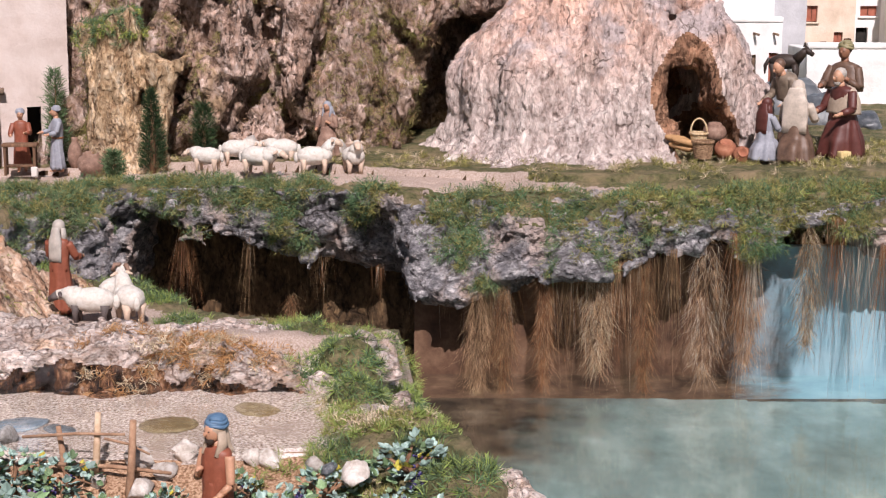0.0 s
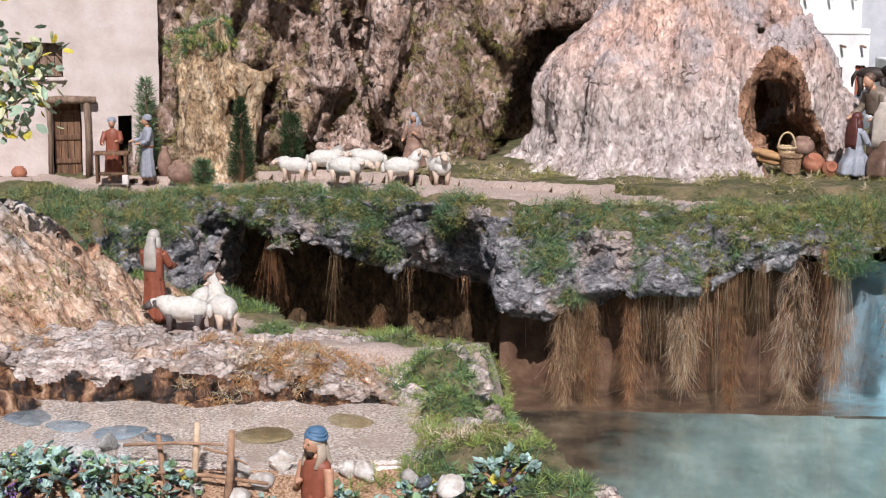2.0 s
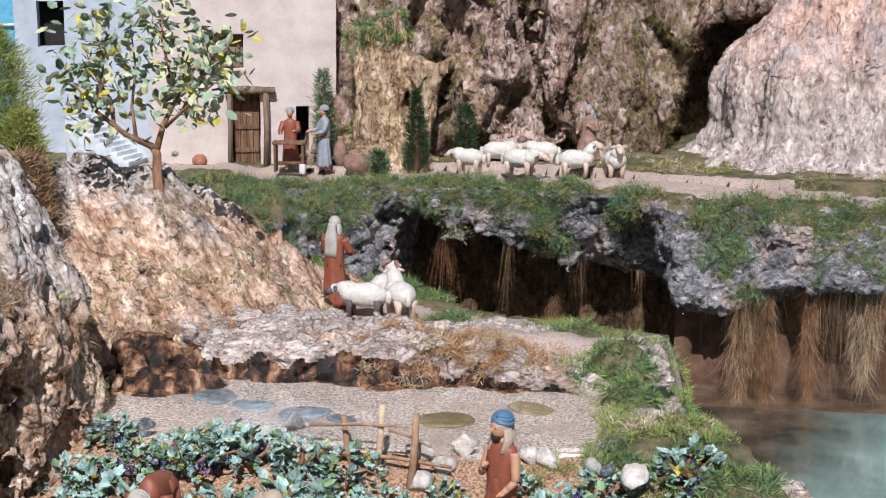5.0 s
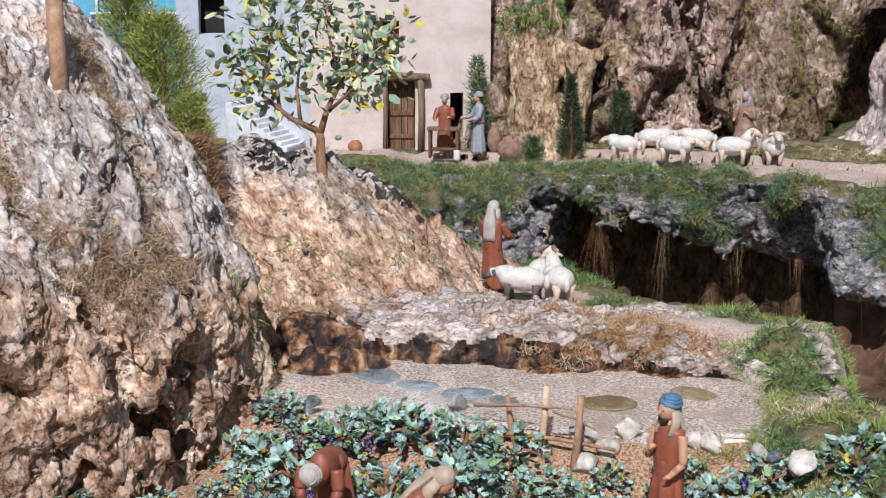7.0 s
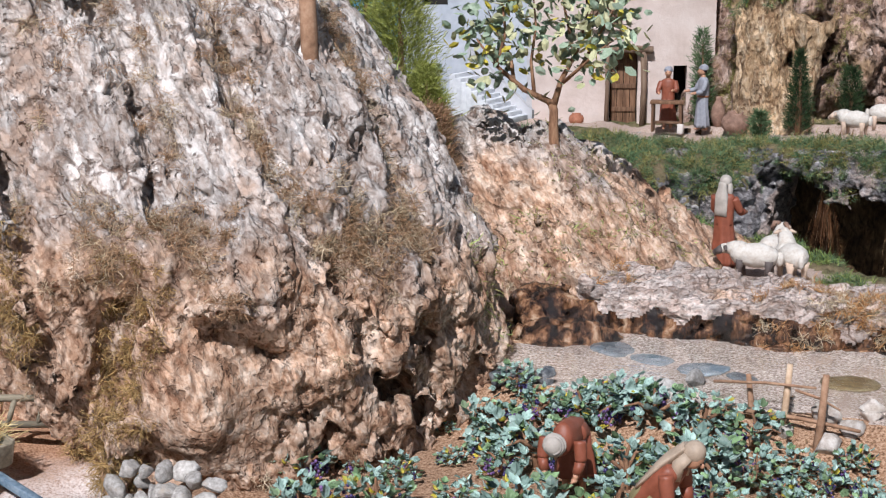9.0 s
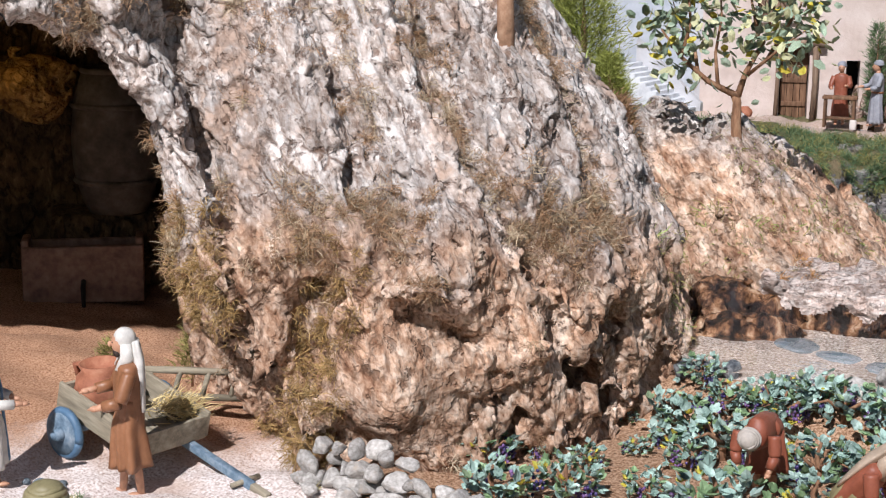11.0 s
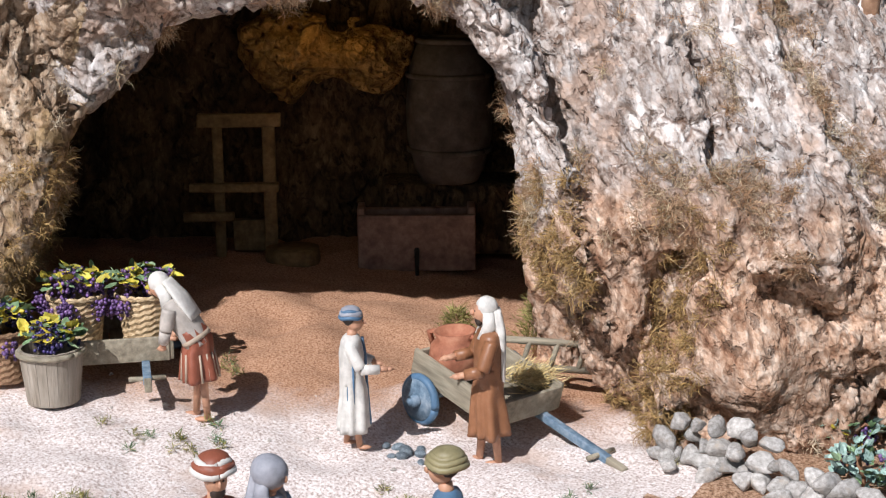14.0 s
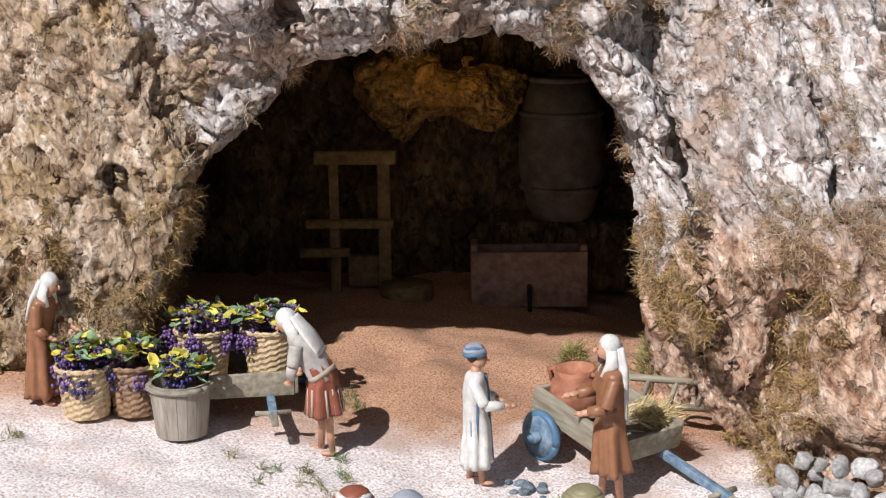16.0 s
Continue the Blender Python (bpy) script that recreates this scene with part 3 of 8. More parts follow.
M_BANK = bark("grey_bank_rock", [(0.36, (0.055, 0.050, 0.052)), (0.45, (0.155, 0.148, 0.158)), (0.53, (0.31, 0.295, 0.30)), (0.62, (0.62, 0.59, 0.58))], (0.05, 0.040, 0.038), 17, ("along", (0.0, 0.0, 1.0), 1.5), 0.03, 0.7, 0.005,
              (0.50, 0.39, 0.34), 6, (0.50, 0.62), 0.10, spec=0.45)
M_ISLE = bark("banded_shelf_rock", [(0.34, (0.34, 0.225, 0.17)), (0.44, (0.56, 0.43, 0.37)), (0.53, (0.70, 0.60, 0.55)), (0.64, (0.86, 0.79, 0.75))], (0.16, 0.09, 0.06), 22, ("along", (0.0, 0.0, 1.0), 1.9), 0.03, 0.75, 0.005,
              (0.62, 0.42, 0.29), 9, (0.54, 0.68), 0.06, pit_at=0.64)
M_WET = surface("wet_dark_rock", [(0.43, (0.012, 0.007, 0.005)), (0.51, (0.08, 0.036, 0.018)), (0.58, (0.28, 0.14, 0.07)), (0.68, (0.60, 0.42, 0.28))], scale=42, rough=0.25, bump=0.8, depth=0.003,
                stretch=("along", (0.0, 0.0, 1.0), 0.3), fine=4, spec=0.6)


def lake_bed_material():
    """Teal painted basin, in streaks; towards the far bank, shade and dark reflections are coloured in brown-black."""
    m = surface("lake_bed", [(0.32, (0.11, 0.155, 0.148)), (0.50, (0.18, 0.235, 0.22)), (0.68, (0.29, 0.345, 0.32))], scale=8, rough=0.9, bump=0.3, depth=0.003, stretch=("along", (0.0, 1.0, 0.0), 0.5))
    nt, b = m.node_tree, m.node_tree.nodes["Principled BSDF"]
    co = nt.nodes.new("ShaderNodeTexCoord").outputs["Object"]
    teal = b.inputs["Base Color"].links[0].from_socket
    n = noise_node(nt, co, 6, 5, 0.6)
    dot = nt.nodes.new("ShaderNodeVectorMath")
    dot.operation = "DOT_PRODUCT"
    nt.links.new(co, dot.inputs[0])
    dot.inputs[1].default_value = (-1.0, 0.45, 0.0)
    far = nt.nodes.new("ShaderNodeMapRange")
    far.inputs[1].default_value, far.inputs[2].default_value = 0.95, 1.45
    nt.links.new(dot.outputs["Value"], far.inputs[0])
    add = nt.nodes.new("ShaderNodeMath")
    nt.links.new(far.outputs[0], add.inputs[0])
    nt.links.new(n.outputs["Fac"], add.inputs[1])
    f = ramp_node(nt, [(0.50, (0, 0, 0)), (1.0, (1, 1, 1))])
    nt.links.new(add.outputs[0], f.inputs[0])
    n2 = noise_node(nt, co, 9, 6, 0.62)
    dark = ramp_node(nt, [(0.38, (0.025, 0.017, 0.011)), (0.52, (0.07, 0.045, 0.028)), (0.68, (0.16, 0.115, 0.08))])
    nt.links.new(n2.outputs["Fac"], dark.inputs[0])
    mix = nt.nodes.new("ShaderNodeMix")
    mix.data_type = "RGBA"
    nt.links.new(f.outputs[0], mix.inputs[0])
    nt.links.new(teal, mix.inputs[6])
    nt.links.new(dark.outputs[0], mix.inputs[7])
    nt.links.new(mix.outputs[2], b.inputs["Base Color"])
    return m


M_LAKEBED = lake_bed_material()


def run_into(a, other, axis, lo, hi, scale, amount):
    """Lets material a run into the colours of another along an axis, with a ragged border."""
    nt, b = a.node_tree, a.node_tree.nodes["Principled BSDF"]
    co = nt.nodes.new("ShaderNodeTexCoord").outputs["Object"]
    first = b.inputs["Base Color"].links[0].from_socket
    n1 = noise_node(nt, co, other[0], 8, 0.65)
    second = ramp_node(nt, other[1])
    nt.links.new(n1.outputs["Fac"], second.inputs[0])
    dot = nt.nodes.new("ShaderNodeVectorMath")
    dot.operation = "DOT_PRODUCT"
    nt.links.new(co, dot.inputs[0])
    dot.inputs[1].default_value = axis
    n2 = noise_node(nt, co, scale, 6, 0.65)
    add = nt.nodes.new("ShaderNodeMath")
    add.operation = "MULTIPLY_ADD"
    nt.links.new(n2.outputs["Fac"], add.inputs[0])
    add.inputs[1].default_value = amount
    nt.links.new(dot.outputs["Value"], add.inputs[2])
    mr = nt.nodes.new("ShaderNodeMapRange")
    mr.inputs[1].default_value, mr.inputs[2].default_value = lo + amount / 2, hi + amount / 2
    nt.links.new(add.outputs[0], mr.inputs[0])
    mix = nt.nodes.new("ShaderNodeMix")
    mix.data_type = "RGBA"
    nt.links.new(mr.outputs[0], mix.inputs[0])
    nt.links.new(first, mix.inputs[6])
    nt.links.new(second.outputs[0], mix.inputs[7])
    nt.links.new(mix.outputs[2], b.inputs["Base Color"])


# the yard's gravel turns to red sand towards the cave
SILL = -0.602 * -1.58 + 0.799 * 1.30
run_into(M_GRAVEL, (380, [(0.36, (0.20, 0.09, 0.05)), (0.48, (0.42, 0.225, 0.13)), (0.62, (0.58, 0.36, 0.235))]), (-0.602, 0.799, 0.0), SILL - 0.16, SILL - 0.04, 14, 0.16)

# ================= ground =================
def bank_edge(x):
    return np.interp(x, (-1.3, -0.9, -0.55, -0.3, -0.08, 0.3, 0.6, 1.1), (3.50, 3.50, 3.46, 3.36, 3.22, 3.06, 3.03, 3.0))


def plateau_height(x):
    return np.interp(x, (-1.5, -0.9, -0.5, 0.0, 0.9), (0.112, 0.115, 0.146, 0.158, 0.188))


def near_shore(y):
    return np.interp(y, (0.8, 1.5, 1.74, 1.9, 2.03, 2.15, 2.3, 2.4, 2.5, 2.66, 2.98, 3.2, 3.45), (0.45, 0.2, 0.12, 0.04, -0.06, -0.06, -0.03, -0.05, -0.13, -0.40, -0.72, -0.98, -1.12))


def ground_height(x, y):
    shape = x.shape
    p = np.stack([x.ravel(), y.ravel(), np.zeros(x.size)], -1)
    wob = fbm(p, 9, 3).reshape(shape)
    # gravel yard before the cave, rising to the left
    front = -0.05 + 0.13 * np.clip(-1.29 - x, 0, 0.65)
    # vineyard terrace up to the pond's stone rim
    front = front + 0.055 * step(1.74, 1.86, y + 0.02 * wob) * step(-0.95, -0.85, x)
    near = front
    # shelf behind the pond, highest at its rim
    shelf = step(2.21, 2.27, y + 0.02 * wob)
    near = near + shelf * (0.046 * np.exp(-((y - 2.28) / 0.15) ** 2) + 0.012)
    near = near + 0.006 * fbm(p, 22, 3).reshape(shape) * step(1.9, 2.3, y)
    # the right-hand tongue of moss
    tongue = step(-0.24, -0.06, x) * step(1.45, 1.7, y) * (1 - step(2.0, 2.12, y))
    near = near + 0.03 * tongue
    lake = step(-0.03, 0.05, x - near_shore(y) + 0.02 * wob)
    h = near * (1 - lake) - 0.44 * lake
    bank = step(0.17, 0.24, y - bank_edge(x) + 0.02 * wob)
    far = plateau_height(x) + 0.02 * np.clip(y - 3.6, 0, 3) + 0.004 * wob
    h = h * (1 - bank) + far * bank
    left = step(-1.0, -1.15, x) * step(2.4, 2.9, y)
    h = h * (1 - left) + (0.115 + 0.01 * wob) * left
    h = h + 0.0025 * fbm(p, 60, 2).reshape(shape) + 0.006 * fbm(p, 24, 3).reshape(shape) * (x < -1.0)
    sill = -0.602 * (x + 1.58) + 0.799 * (y - 1.30)
    h = h + (0.012 + 0.014 * fbm(p, 11, 2).reshape(shape)) * step(-0.16, -0.02, sill) * step(0.45, 0.2, sill) * (x < -1.2)
    return h


def is_path(c):
    """Bare sand among the turf of the far plateau."""
    e = c[:, 1] - bank_edge(c[:, 0]) + 0.03 * fbm(c * (1, 1, 0), 9, 2)
    return (e > 0.07) & (e < 0.27) & (c[:, 0] < 0.42 - 2.5 * np.abs(e - 0.16) + 0.06 * fbm(c * (1, 1, 0), 20, 2))


def spread(lo, hi, h, far):
    mid = list(np.arange(lo, hi, h))
    out, s = [], h
    while sum(out) < far:
        s *= 1.35
        out.append(s)
    ext = np.cumsum(out)
    return np.array([lo - e for e in ext[::-1]] + mid + [mid[-1] + e for e in ext])


gx, gy = spread(-2.5, 1.4, 0.015, 300), spread(0.55, 4.4, 0.015, 300)
GX, GY = np.meshgrid(gx, gy, indexing="ij")
GZ = ground_height(GX, GY)
NX, NY = GX.shape
gi = (np.arange(NX - 1)[:, None] * NY + np.arange(NY - 1)[None]).ravel()
GQ = np.stack([gi, gi + NY, gi + NY + 1, gi + 1], 1)
GV = np.stack([GX, GY, GZ], -1).reshape(-1, 3)
gc = GV[GQ].mean(1)
wob = fbm(gc * (1, 1, 0), 16, 3) * 0.04
cx, cy = gc[:, 0], gc[:, 1]
kind = np.zeros(len(gc), int)                                             # gravel
kind[(cx > -1.08 + wob) & (cy < 1.86)] = 2                                # vineyard soil
kind[(cy > 1.855 + 0.5 * wob) & (cy < 2.235) & (cx > -0.9) & (cx < -0.08)] = 3     # pond bed
kind[(cy > 2.225) & (cx > -1.3)] = 4                                       # path
kind[(cy > 2.3) & (cx < -0.35) & (cy > 2.72 + wob)] = 6
kind[(cy > 1.5) & (cx > -0.10 + 1.6 * wob) & (cy < 2.12)] = 6                   # turf
kind[(cx > near_shore(cy) + 0.01) & (cy < bank_edge(cx))] = 5             # lake bed
on_far = cy > bank_edge(cx) + 0.12
kind[on_far] = np.where(is_path(gc[on_far]), 4, 6)
kind[(cx > near_shore(cy) - 0.12 + wob) & (cy > 2.3) & (cy < 3.2) & (gc[:, 2] > -0.09)] = 6
kind[(cx < -1.02) & (cy > 2.5) & (cy < 3.6)] = 6
kind[gc[:, 2] < -0.085] = 5
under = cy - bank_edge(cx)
kind[(under > 0.08) & (under < 0.26) & (gc[:, 2] < 0.09) & (cx > -1.0)] = 7                # dark colour put in for the shade under the far bank
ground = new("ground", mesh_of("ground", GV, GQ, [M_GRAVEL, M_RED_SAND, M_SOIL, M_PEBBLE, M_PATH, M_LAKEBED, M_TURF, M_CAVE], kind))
tagged(ground, "pale gravel, sand and turf ground of the diorama", "ground", kind="structure")

# ================= water =================
def water_material(name, colour, rough, ripple, strength, ior=1.33):
    m = bpy.data.materials.new(name)
    m.use_nodes = True
    nt, b = m.node_tree, m.node_tree.nodes["Principled BSDF"]
    b.inputs["Base Color"].default_value = (*colour, 1)
    b.inputs["Roughness"].default_value, b.inputs["IOR"].default_value = rough, ior
    b.inputs["Transmission Weight"].default_value = 1.0
    co = nt.nodes.new("ShaderNodeTexCoord").outputs["Object"]
    n = noise_node(nt, co, ripple, 2, 0.5, ("along", (1.0, 0.0, 0.0), 0.35))
    bp = nt.nodes.new("ShaderNodeBump")
    bp.inputs["Strength"].default_value, bp.inputs["Distance"].default_value = strength, 0.002
    nt.links.new(n.outputs["Fac"], bp.inputs["Height"])
    nt.links.new(bp.outputs[0], b.inputs["Normal"])
    return m


M_LAKE = water_material("lake_water", (0.72, 0.86, 0.85), 0.0, 26, 0.10, 1.5)
M_POND = water_material("pond_water", (0.93, 0.95, 0.94), 0.03, 60, 0.3)


def sheet(name, x0, x1, y0, y1, z, mat, n=24):
    xs, ys = np.linspace(x0, x1, n), np.linspace(y0, y1, n)
    X, Y = np.meshgrid(xs, ys, indexing="ij")
    i = (np.arange(n - 1)[:, None] * n + np.arange(n - 1)[None]).ravel()
    return new(name, mesh_of(name, np.stack([X, Y, 0 * X + z], -1).reshape(-1, 3), np.stack([i, i + n, i + n + 1, i + 1], 1), [mat]))


lake = tagged(sheet("lake_water", -1.25, 3.0, 0.9, 3.75, -0.225, M_LAKE), "still teal lake water, dark under the far bank", "water", kind="structure")
pond = tagged(sheet("pond_water", -0.9, -0.135, 1.84, 2.26, 0.019, M_POND), "shallow clear pond water over pebbles", "water", kind="structure")
for w in (lake, pond):
    w.visible_shadow = False

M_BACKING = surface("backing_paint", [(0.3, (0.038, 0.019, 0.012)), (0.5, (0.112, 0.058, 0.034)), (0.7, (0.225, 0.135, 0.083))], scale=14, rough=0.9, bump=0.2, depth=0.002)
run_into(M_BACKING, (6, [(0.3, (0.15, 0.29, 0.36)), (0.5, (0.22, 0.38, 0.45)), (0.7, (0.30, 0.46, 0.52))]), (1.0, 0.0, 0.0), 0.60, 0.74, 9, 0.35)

# ================= rock masses =================
CAVE = np.array((-1.58, 1.30))
CR, CF = np.array((0.799, 0.602)), np.array((-0.602, 0.799))


def cave_frame(p):
    q = p[:, :2] - CAVE
    return q @ CR, q @ CF


def cave_place(u, v, z):
    x, y = CAVE + CR * u + CF * v
    return (x, y, z)


def mouth(u, z):
    """Rough distance outside the cave's mouth: a lopsided arch, steeper on its right."""
    left = np.interp(z, (0.0, 0.12, 0.22, 0.30, 0.345, 0.40, 0.46), (-0.385, -0.365, -0.326, -0.298, -0.255, -0.205, -0.14))
    right = np.interp(z, (0.0, 0.07, 0.20, 0.27, 0.38, 0.43, 0.48), (0.285, 0.28, 0.272, 0.270, 0.238, 0.20, 0.12))
    return np.maximum(np.maximum(left - u, u - right), z - 0.468 - 0.02 * np.sin(9 * u))


def front_line(u):
    """How far the hill's vertical foot stands before the cave's sill."""
    return np.interp(u, (0.24, 0.30, 0.345, 0.41, 0.48, 0.80, 0.86), (-0.035, -0.085, -0.155, -0.175, -0.195, -0.195, -0.17))


def hill_field(p):
    u, v = cave_frame(p)
    z = p[:, 2]
    front = -0.05 + 0.20 * z + 0.05 * np.sin(7 * u + 1.0) * step(0.1, -0.2, u)
    brow = 0.13 * np.exp(-((z - 0.54) / 0.09) ** 2) * step(0.36, 0.16, np.abs(u + 0.03))   # lip over the mouth pushed forward, added to shade the cave floor
    front = front - brow
    slab = np.maximum(np.maximum(front - v, v - 1.0), np.maximum(u - 0.42, z - 0.95))
    slab = np.maximum(slab, -1.3 - u)
    mound = egg(p, (-1.27, 1.81, 0.05), (0.445, 0.43, 0.45))
    top = egg(p, (-1.42, 1.90, 0.30), (0.40, 0.42, 0.36))
    # the low ridge behind, falling to the shelf and carrying the tree
    back = blend_max((z - np.minimum(0.272 - 0.87 * (p[:, 0] + 0.918), 0.280)) * 0.75, (z - 0.86 * (p[:, 1] - 2.105)) * 0.76, 0.05)
    back = np.maximum(blend_max(back, (z - 0.35 + 1.2 * (p[:, 1] - 2.50)) * 0.64, 0.05), -1.35 - p[:, 0])
    d = blend_min(blend_min(mound, back, 0.08), top, 0.10)
    d = blend_min(d, slab, 0.06)
    # the flank right of the mouth: a steep foot, and slabs leaning back above it
    fl = front_line(u)
    foot = np.maximum(fl + 0.35 * np.clip(0.06 - z, 0, 1) - v, (fl + 1.1 * (z - 0.235) - v) * 0.67)
    flank = np.maximum(np.maximum(foot, v - 0.35), np.maximum(0.25 - u, u - 0.858 + 0.47 * np.clip(z - 0.30, 0, 1)))
    flank = np.maximum(flank, z - 0.56)
    flank = blend_max(flank, (u - 0.945 - 1.40 * (v - 0.065) + 0.30 * np.clip(z - 0.22, 0, 1)) * 0.58, 0.02)
    d = blend_min(d, flank, 0.025)
    # a pale round boss low on the foot, and a knob beside the mouth
    q = np.stack([u, v, z], -1)
    d = blend_min(d, egg(q, (0.525, -0.150, 0.055), (0.066, 0.094, 0.082)), 0.008)
    d = blend_min(d, egg(q, (0.55, -0.15, 0.175), (0.09, 0.075, 0.030)), 0.012)
    d = blend_min(d, egg(q, (0.350, -0.130, 0.085), (0.045, 0.055, 0.05)), 0.012)
    # a buttress at the hill's end with a pale column of bark before the pond
    d = blend_min(d, egg(q, (0.845, 0.05, 0.03), (0.105, 0.15, 0.20)), 0.03)
    col = np.maximum(np.hypot((u - 0.968 + 0.20 * np.clip(z, 0, 1)) / 0.8, v - 0.065) - 0.030 - 0.006 * np.sin(40 * z), np.maximum(z - 0.19, -z - 0.08))
    d = blend_min(d, col, 0.010)
    # the rim of bark round the mouth stands proud, with a groove behind it
    e = mouth(u, z)
    rim = np.maximum(np.maximum(np.abs(e - 0.034) - 0.032, np.abs(v - np.where(u > 0, front_line(np.maximum(u, 0.27)) * 0.9 + 0.30 * np.clip(z - 0.25, 0, 1), -0.03 + 0.2 * z - brow)) - 0.045), -z - 0.1)
    d = blend_min(d, rim, 0.012)
    wide = 0.24 * step(0.06, 0.30, v)
    hole = np.maximum(np.maximum(mouth(u / (1 + 1.1 * wide), z / (1 + 0.5 * wide)), v - 0.62), -0.6 - v)
    d = blend_max(d, -hole, 0.012)
    # hollows rotted into the cork
    for c, r in (((0.622, -0.20, 0.128), (0.034, 0.05, 0.020)), ((0.672, -0.20, 0.163), (0.014, 0.04, 0.010)), ((0.790, -0.085, 0.11), (0.012, 0.03, 0.014)), ((0.745, -0.13, 0.045), (0.012, 0.035, 0.015)),
                 ((0.800, -0.075, 0.02), (0.010, 0.03, 0.018)), ((0.425, -0.18, 0.06), (0.020, 0.05, 0.065)), ((0.455, -0.19, -0.015), (0.05, 0.05, 0.03))):
        d = blend_max(d, -egg(q, c, r), 0.006)
    # the foot beside the mouth is undercut, slanting down to the ground
    under = np.maximum(np.maximum((z - np.interp(u, (0.27, 0.305, 0.35, 0.41, 0.44), (0.20, 0.115, 0.050, -0.02, -0.30))) * 0.6, v - 0.08), np.maximum(0.18 - u, -0.4 - v))
    return blend_max(d, -under, 0.012)


def along_slope(p, k):
    return p - (1 - k) * (p @ SLOPE)[:, None] * SLOPE


RIDGE_RUN = np.array((0.62, -0.50, -0.60))
RIDGE_RUN /= np.linalg.norm(RIDGE_RUN)
GAPS = (-0.38, -0.22, -0.05, 0.10, 0.23, 0.413, 0.533, 0.69)


def slab_line(p):
    """0 at the joints between the long slabs of bark, rising away from them."""
    c = p @ ACROSS + 0.03 * fbm(p, 5, 2)
    return np.min([np.abs(c - g) for g in GAPS], axis=0) / 0.07


def low_part(p):
    return step(0.27, 0.21, p[:, 2] + 0.03 * fbm(p, 6, 2)) * step(1.95, 1.75, p[:, 1])


def boss_part(u, v, z):
    """1 on the pale smooth boss of the foot."""
    return step(1.22, 1.0, np.sqrt((((np.stack([u, v, z], -1) - (0.525, -0.15, 0.055)) / (0.070, 0.10, 0.086)) ** 2).sum(1)))


def hill_rough(p):
    u, v = cave_frame(p)
    g, k = along_slope(p, 0.40), p * (1, 1, 0.75)
    low = low_part(p)
    calm = step(0.0, 0.07, mouth(u, p[:, 2])) * 0.75 + 0.25
    boss = boss_part(u, v, p[:, 2])
    holes = step(0.48, 0.62, vnoise(p * 17 + 4)) * low * (1 - boss)
    blocks = crust(g, 8.0, 0.03, 0.009, 0.012, 0.09) * (1 - low) + (crust(k, 9.5, 0.03, 0.020, 0.022, 0.08) + crust(k + 5, 18, 0.02, 0.010, 0.010, 0.08)) * low * (1 - boss)
    # ribs of bark running down the low ridge behind
    ribs = p - 0.82 * (p @ RIDGE_RUN)[:, None] * RIDGE_RUN + 0.02 * np.stack([fbm(p, 7, 2), fbm(p + 3, 7, 2), 0 * u], -1)
    rear = step(2.02, 2.14, p[:, 1])
    blocks = blocks + rear * (0.050 * (ridged(ribs, 9, 2) - 0.45) + 0.022 * (ridged(ribs + 2, 20, 2) - 0.45))
    return (0.014 * fbm(g, 6, 2) - blocks) * calm + 0.022 * holes + 0.030 * step(0.40, 0.0, slab_line(p)) * step(0.18, 0.26, p[:, 2]) * calm


def bark_fine(p):
    u, v = cave_frame(p)
    g, k = along_slope(p, 0.35), p * (1, 1, 0.6)
    low = low_part(p)
    # weathered slabs: thin broken plates, furrows down the slope, short cracks across it
    plates = crust(g, 24, 0.014, 0.0075, 0.0060, 0.07) + crust(along_slope(p, 0.6), 52, 0.006, 0.0036, 0.0030, 0.09)
    plates = plates + 0.012 * (0.42 - ridged(along_slope(p, 0.16), 30, 2)) + 0.010 * terrace(0.5 * fbm(along_slope(p, 0.5), 20, 3), 5) + 0.0012 * fbm(p, 140, 2)
    # raw cork: flat broken faces, small pits
    cork = crust(k, 26, 0.012, 0.0065, 0.0040, 0.06) + crust(k + 2, 58, 0.006, 0.0024, 0.0020, 0.08) + 0.018 * terrace(0.5 * fbm(k + 3, 14, 3), 4) + 0.007 * (0.42 - ridged(k, 22, 2)) + 0.0015 * fbm(p, 120, 2)
    pits = step(0.52, 0.62, vnoise(p * 55)) * 0.007 + step(0.56, 0.66, vnoise(g * 28 + 7)) * 0.022
    boss = boss_part(u, v, p[:, 2])
    return plates * (1 - low) + cork * low * (1 - 0.75 * boss) - pits * (1 - 0.5 * boss)


M_AMBER = bark("ochre_cave_rock", [(0.34, (0.200, 0.102, 0.028)), (0.5, (0.450, 0.252, 0.072)), (0.64, (0.675, 0.420, 0.143))], (0.05, 0.025, 0.010), 16, None, 0.04, 0.9, 0.007)


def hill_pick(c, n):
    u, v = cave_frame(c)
    # inside the cave the darkened cork carries the cave's shade
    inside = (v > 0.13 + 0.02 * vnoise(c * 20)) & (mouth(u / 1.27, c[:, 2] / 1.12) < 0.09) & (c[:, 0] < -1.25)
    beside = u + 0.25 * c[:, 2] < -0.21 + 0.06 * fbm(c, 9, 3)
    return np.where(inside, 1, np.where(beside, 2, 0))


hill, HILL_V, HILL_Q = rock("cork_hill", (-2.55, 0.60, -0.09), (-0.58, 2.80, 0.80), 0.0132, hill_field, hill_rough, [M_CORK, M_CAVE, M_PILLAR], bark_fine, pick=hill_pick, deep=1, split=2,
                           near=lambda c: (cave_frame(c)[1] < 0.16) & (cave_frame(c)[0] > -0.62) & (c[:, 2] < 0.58))


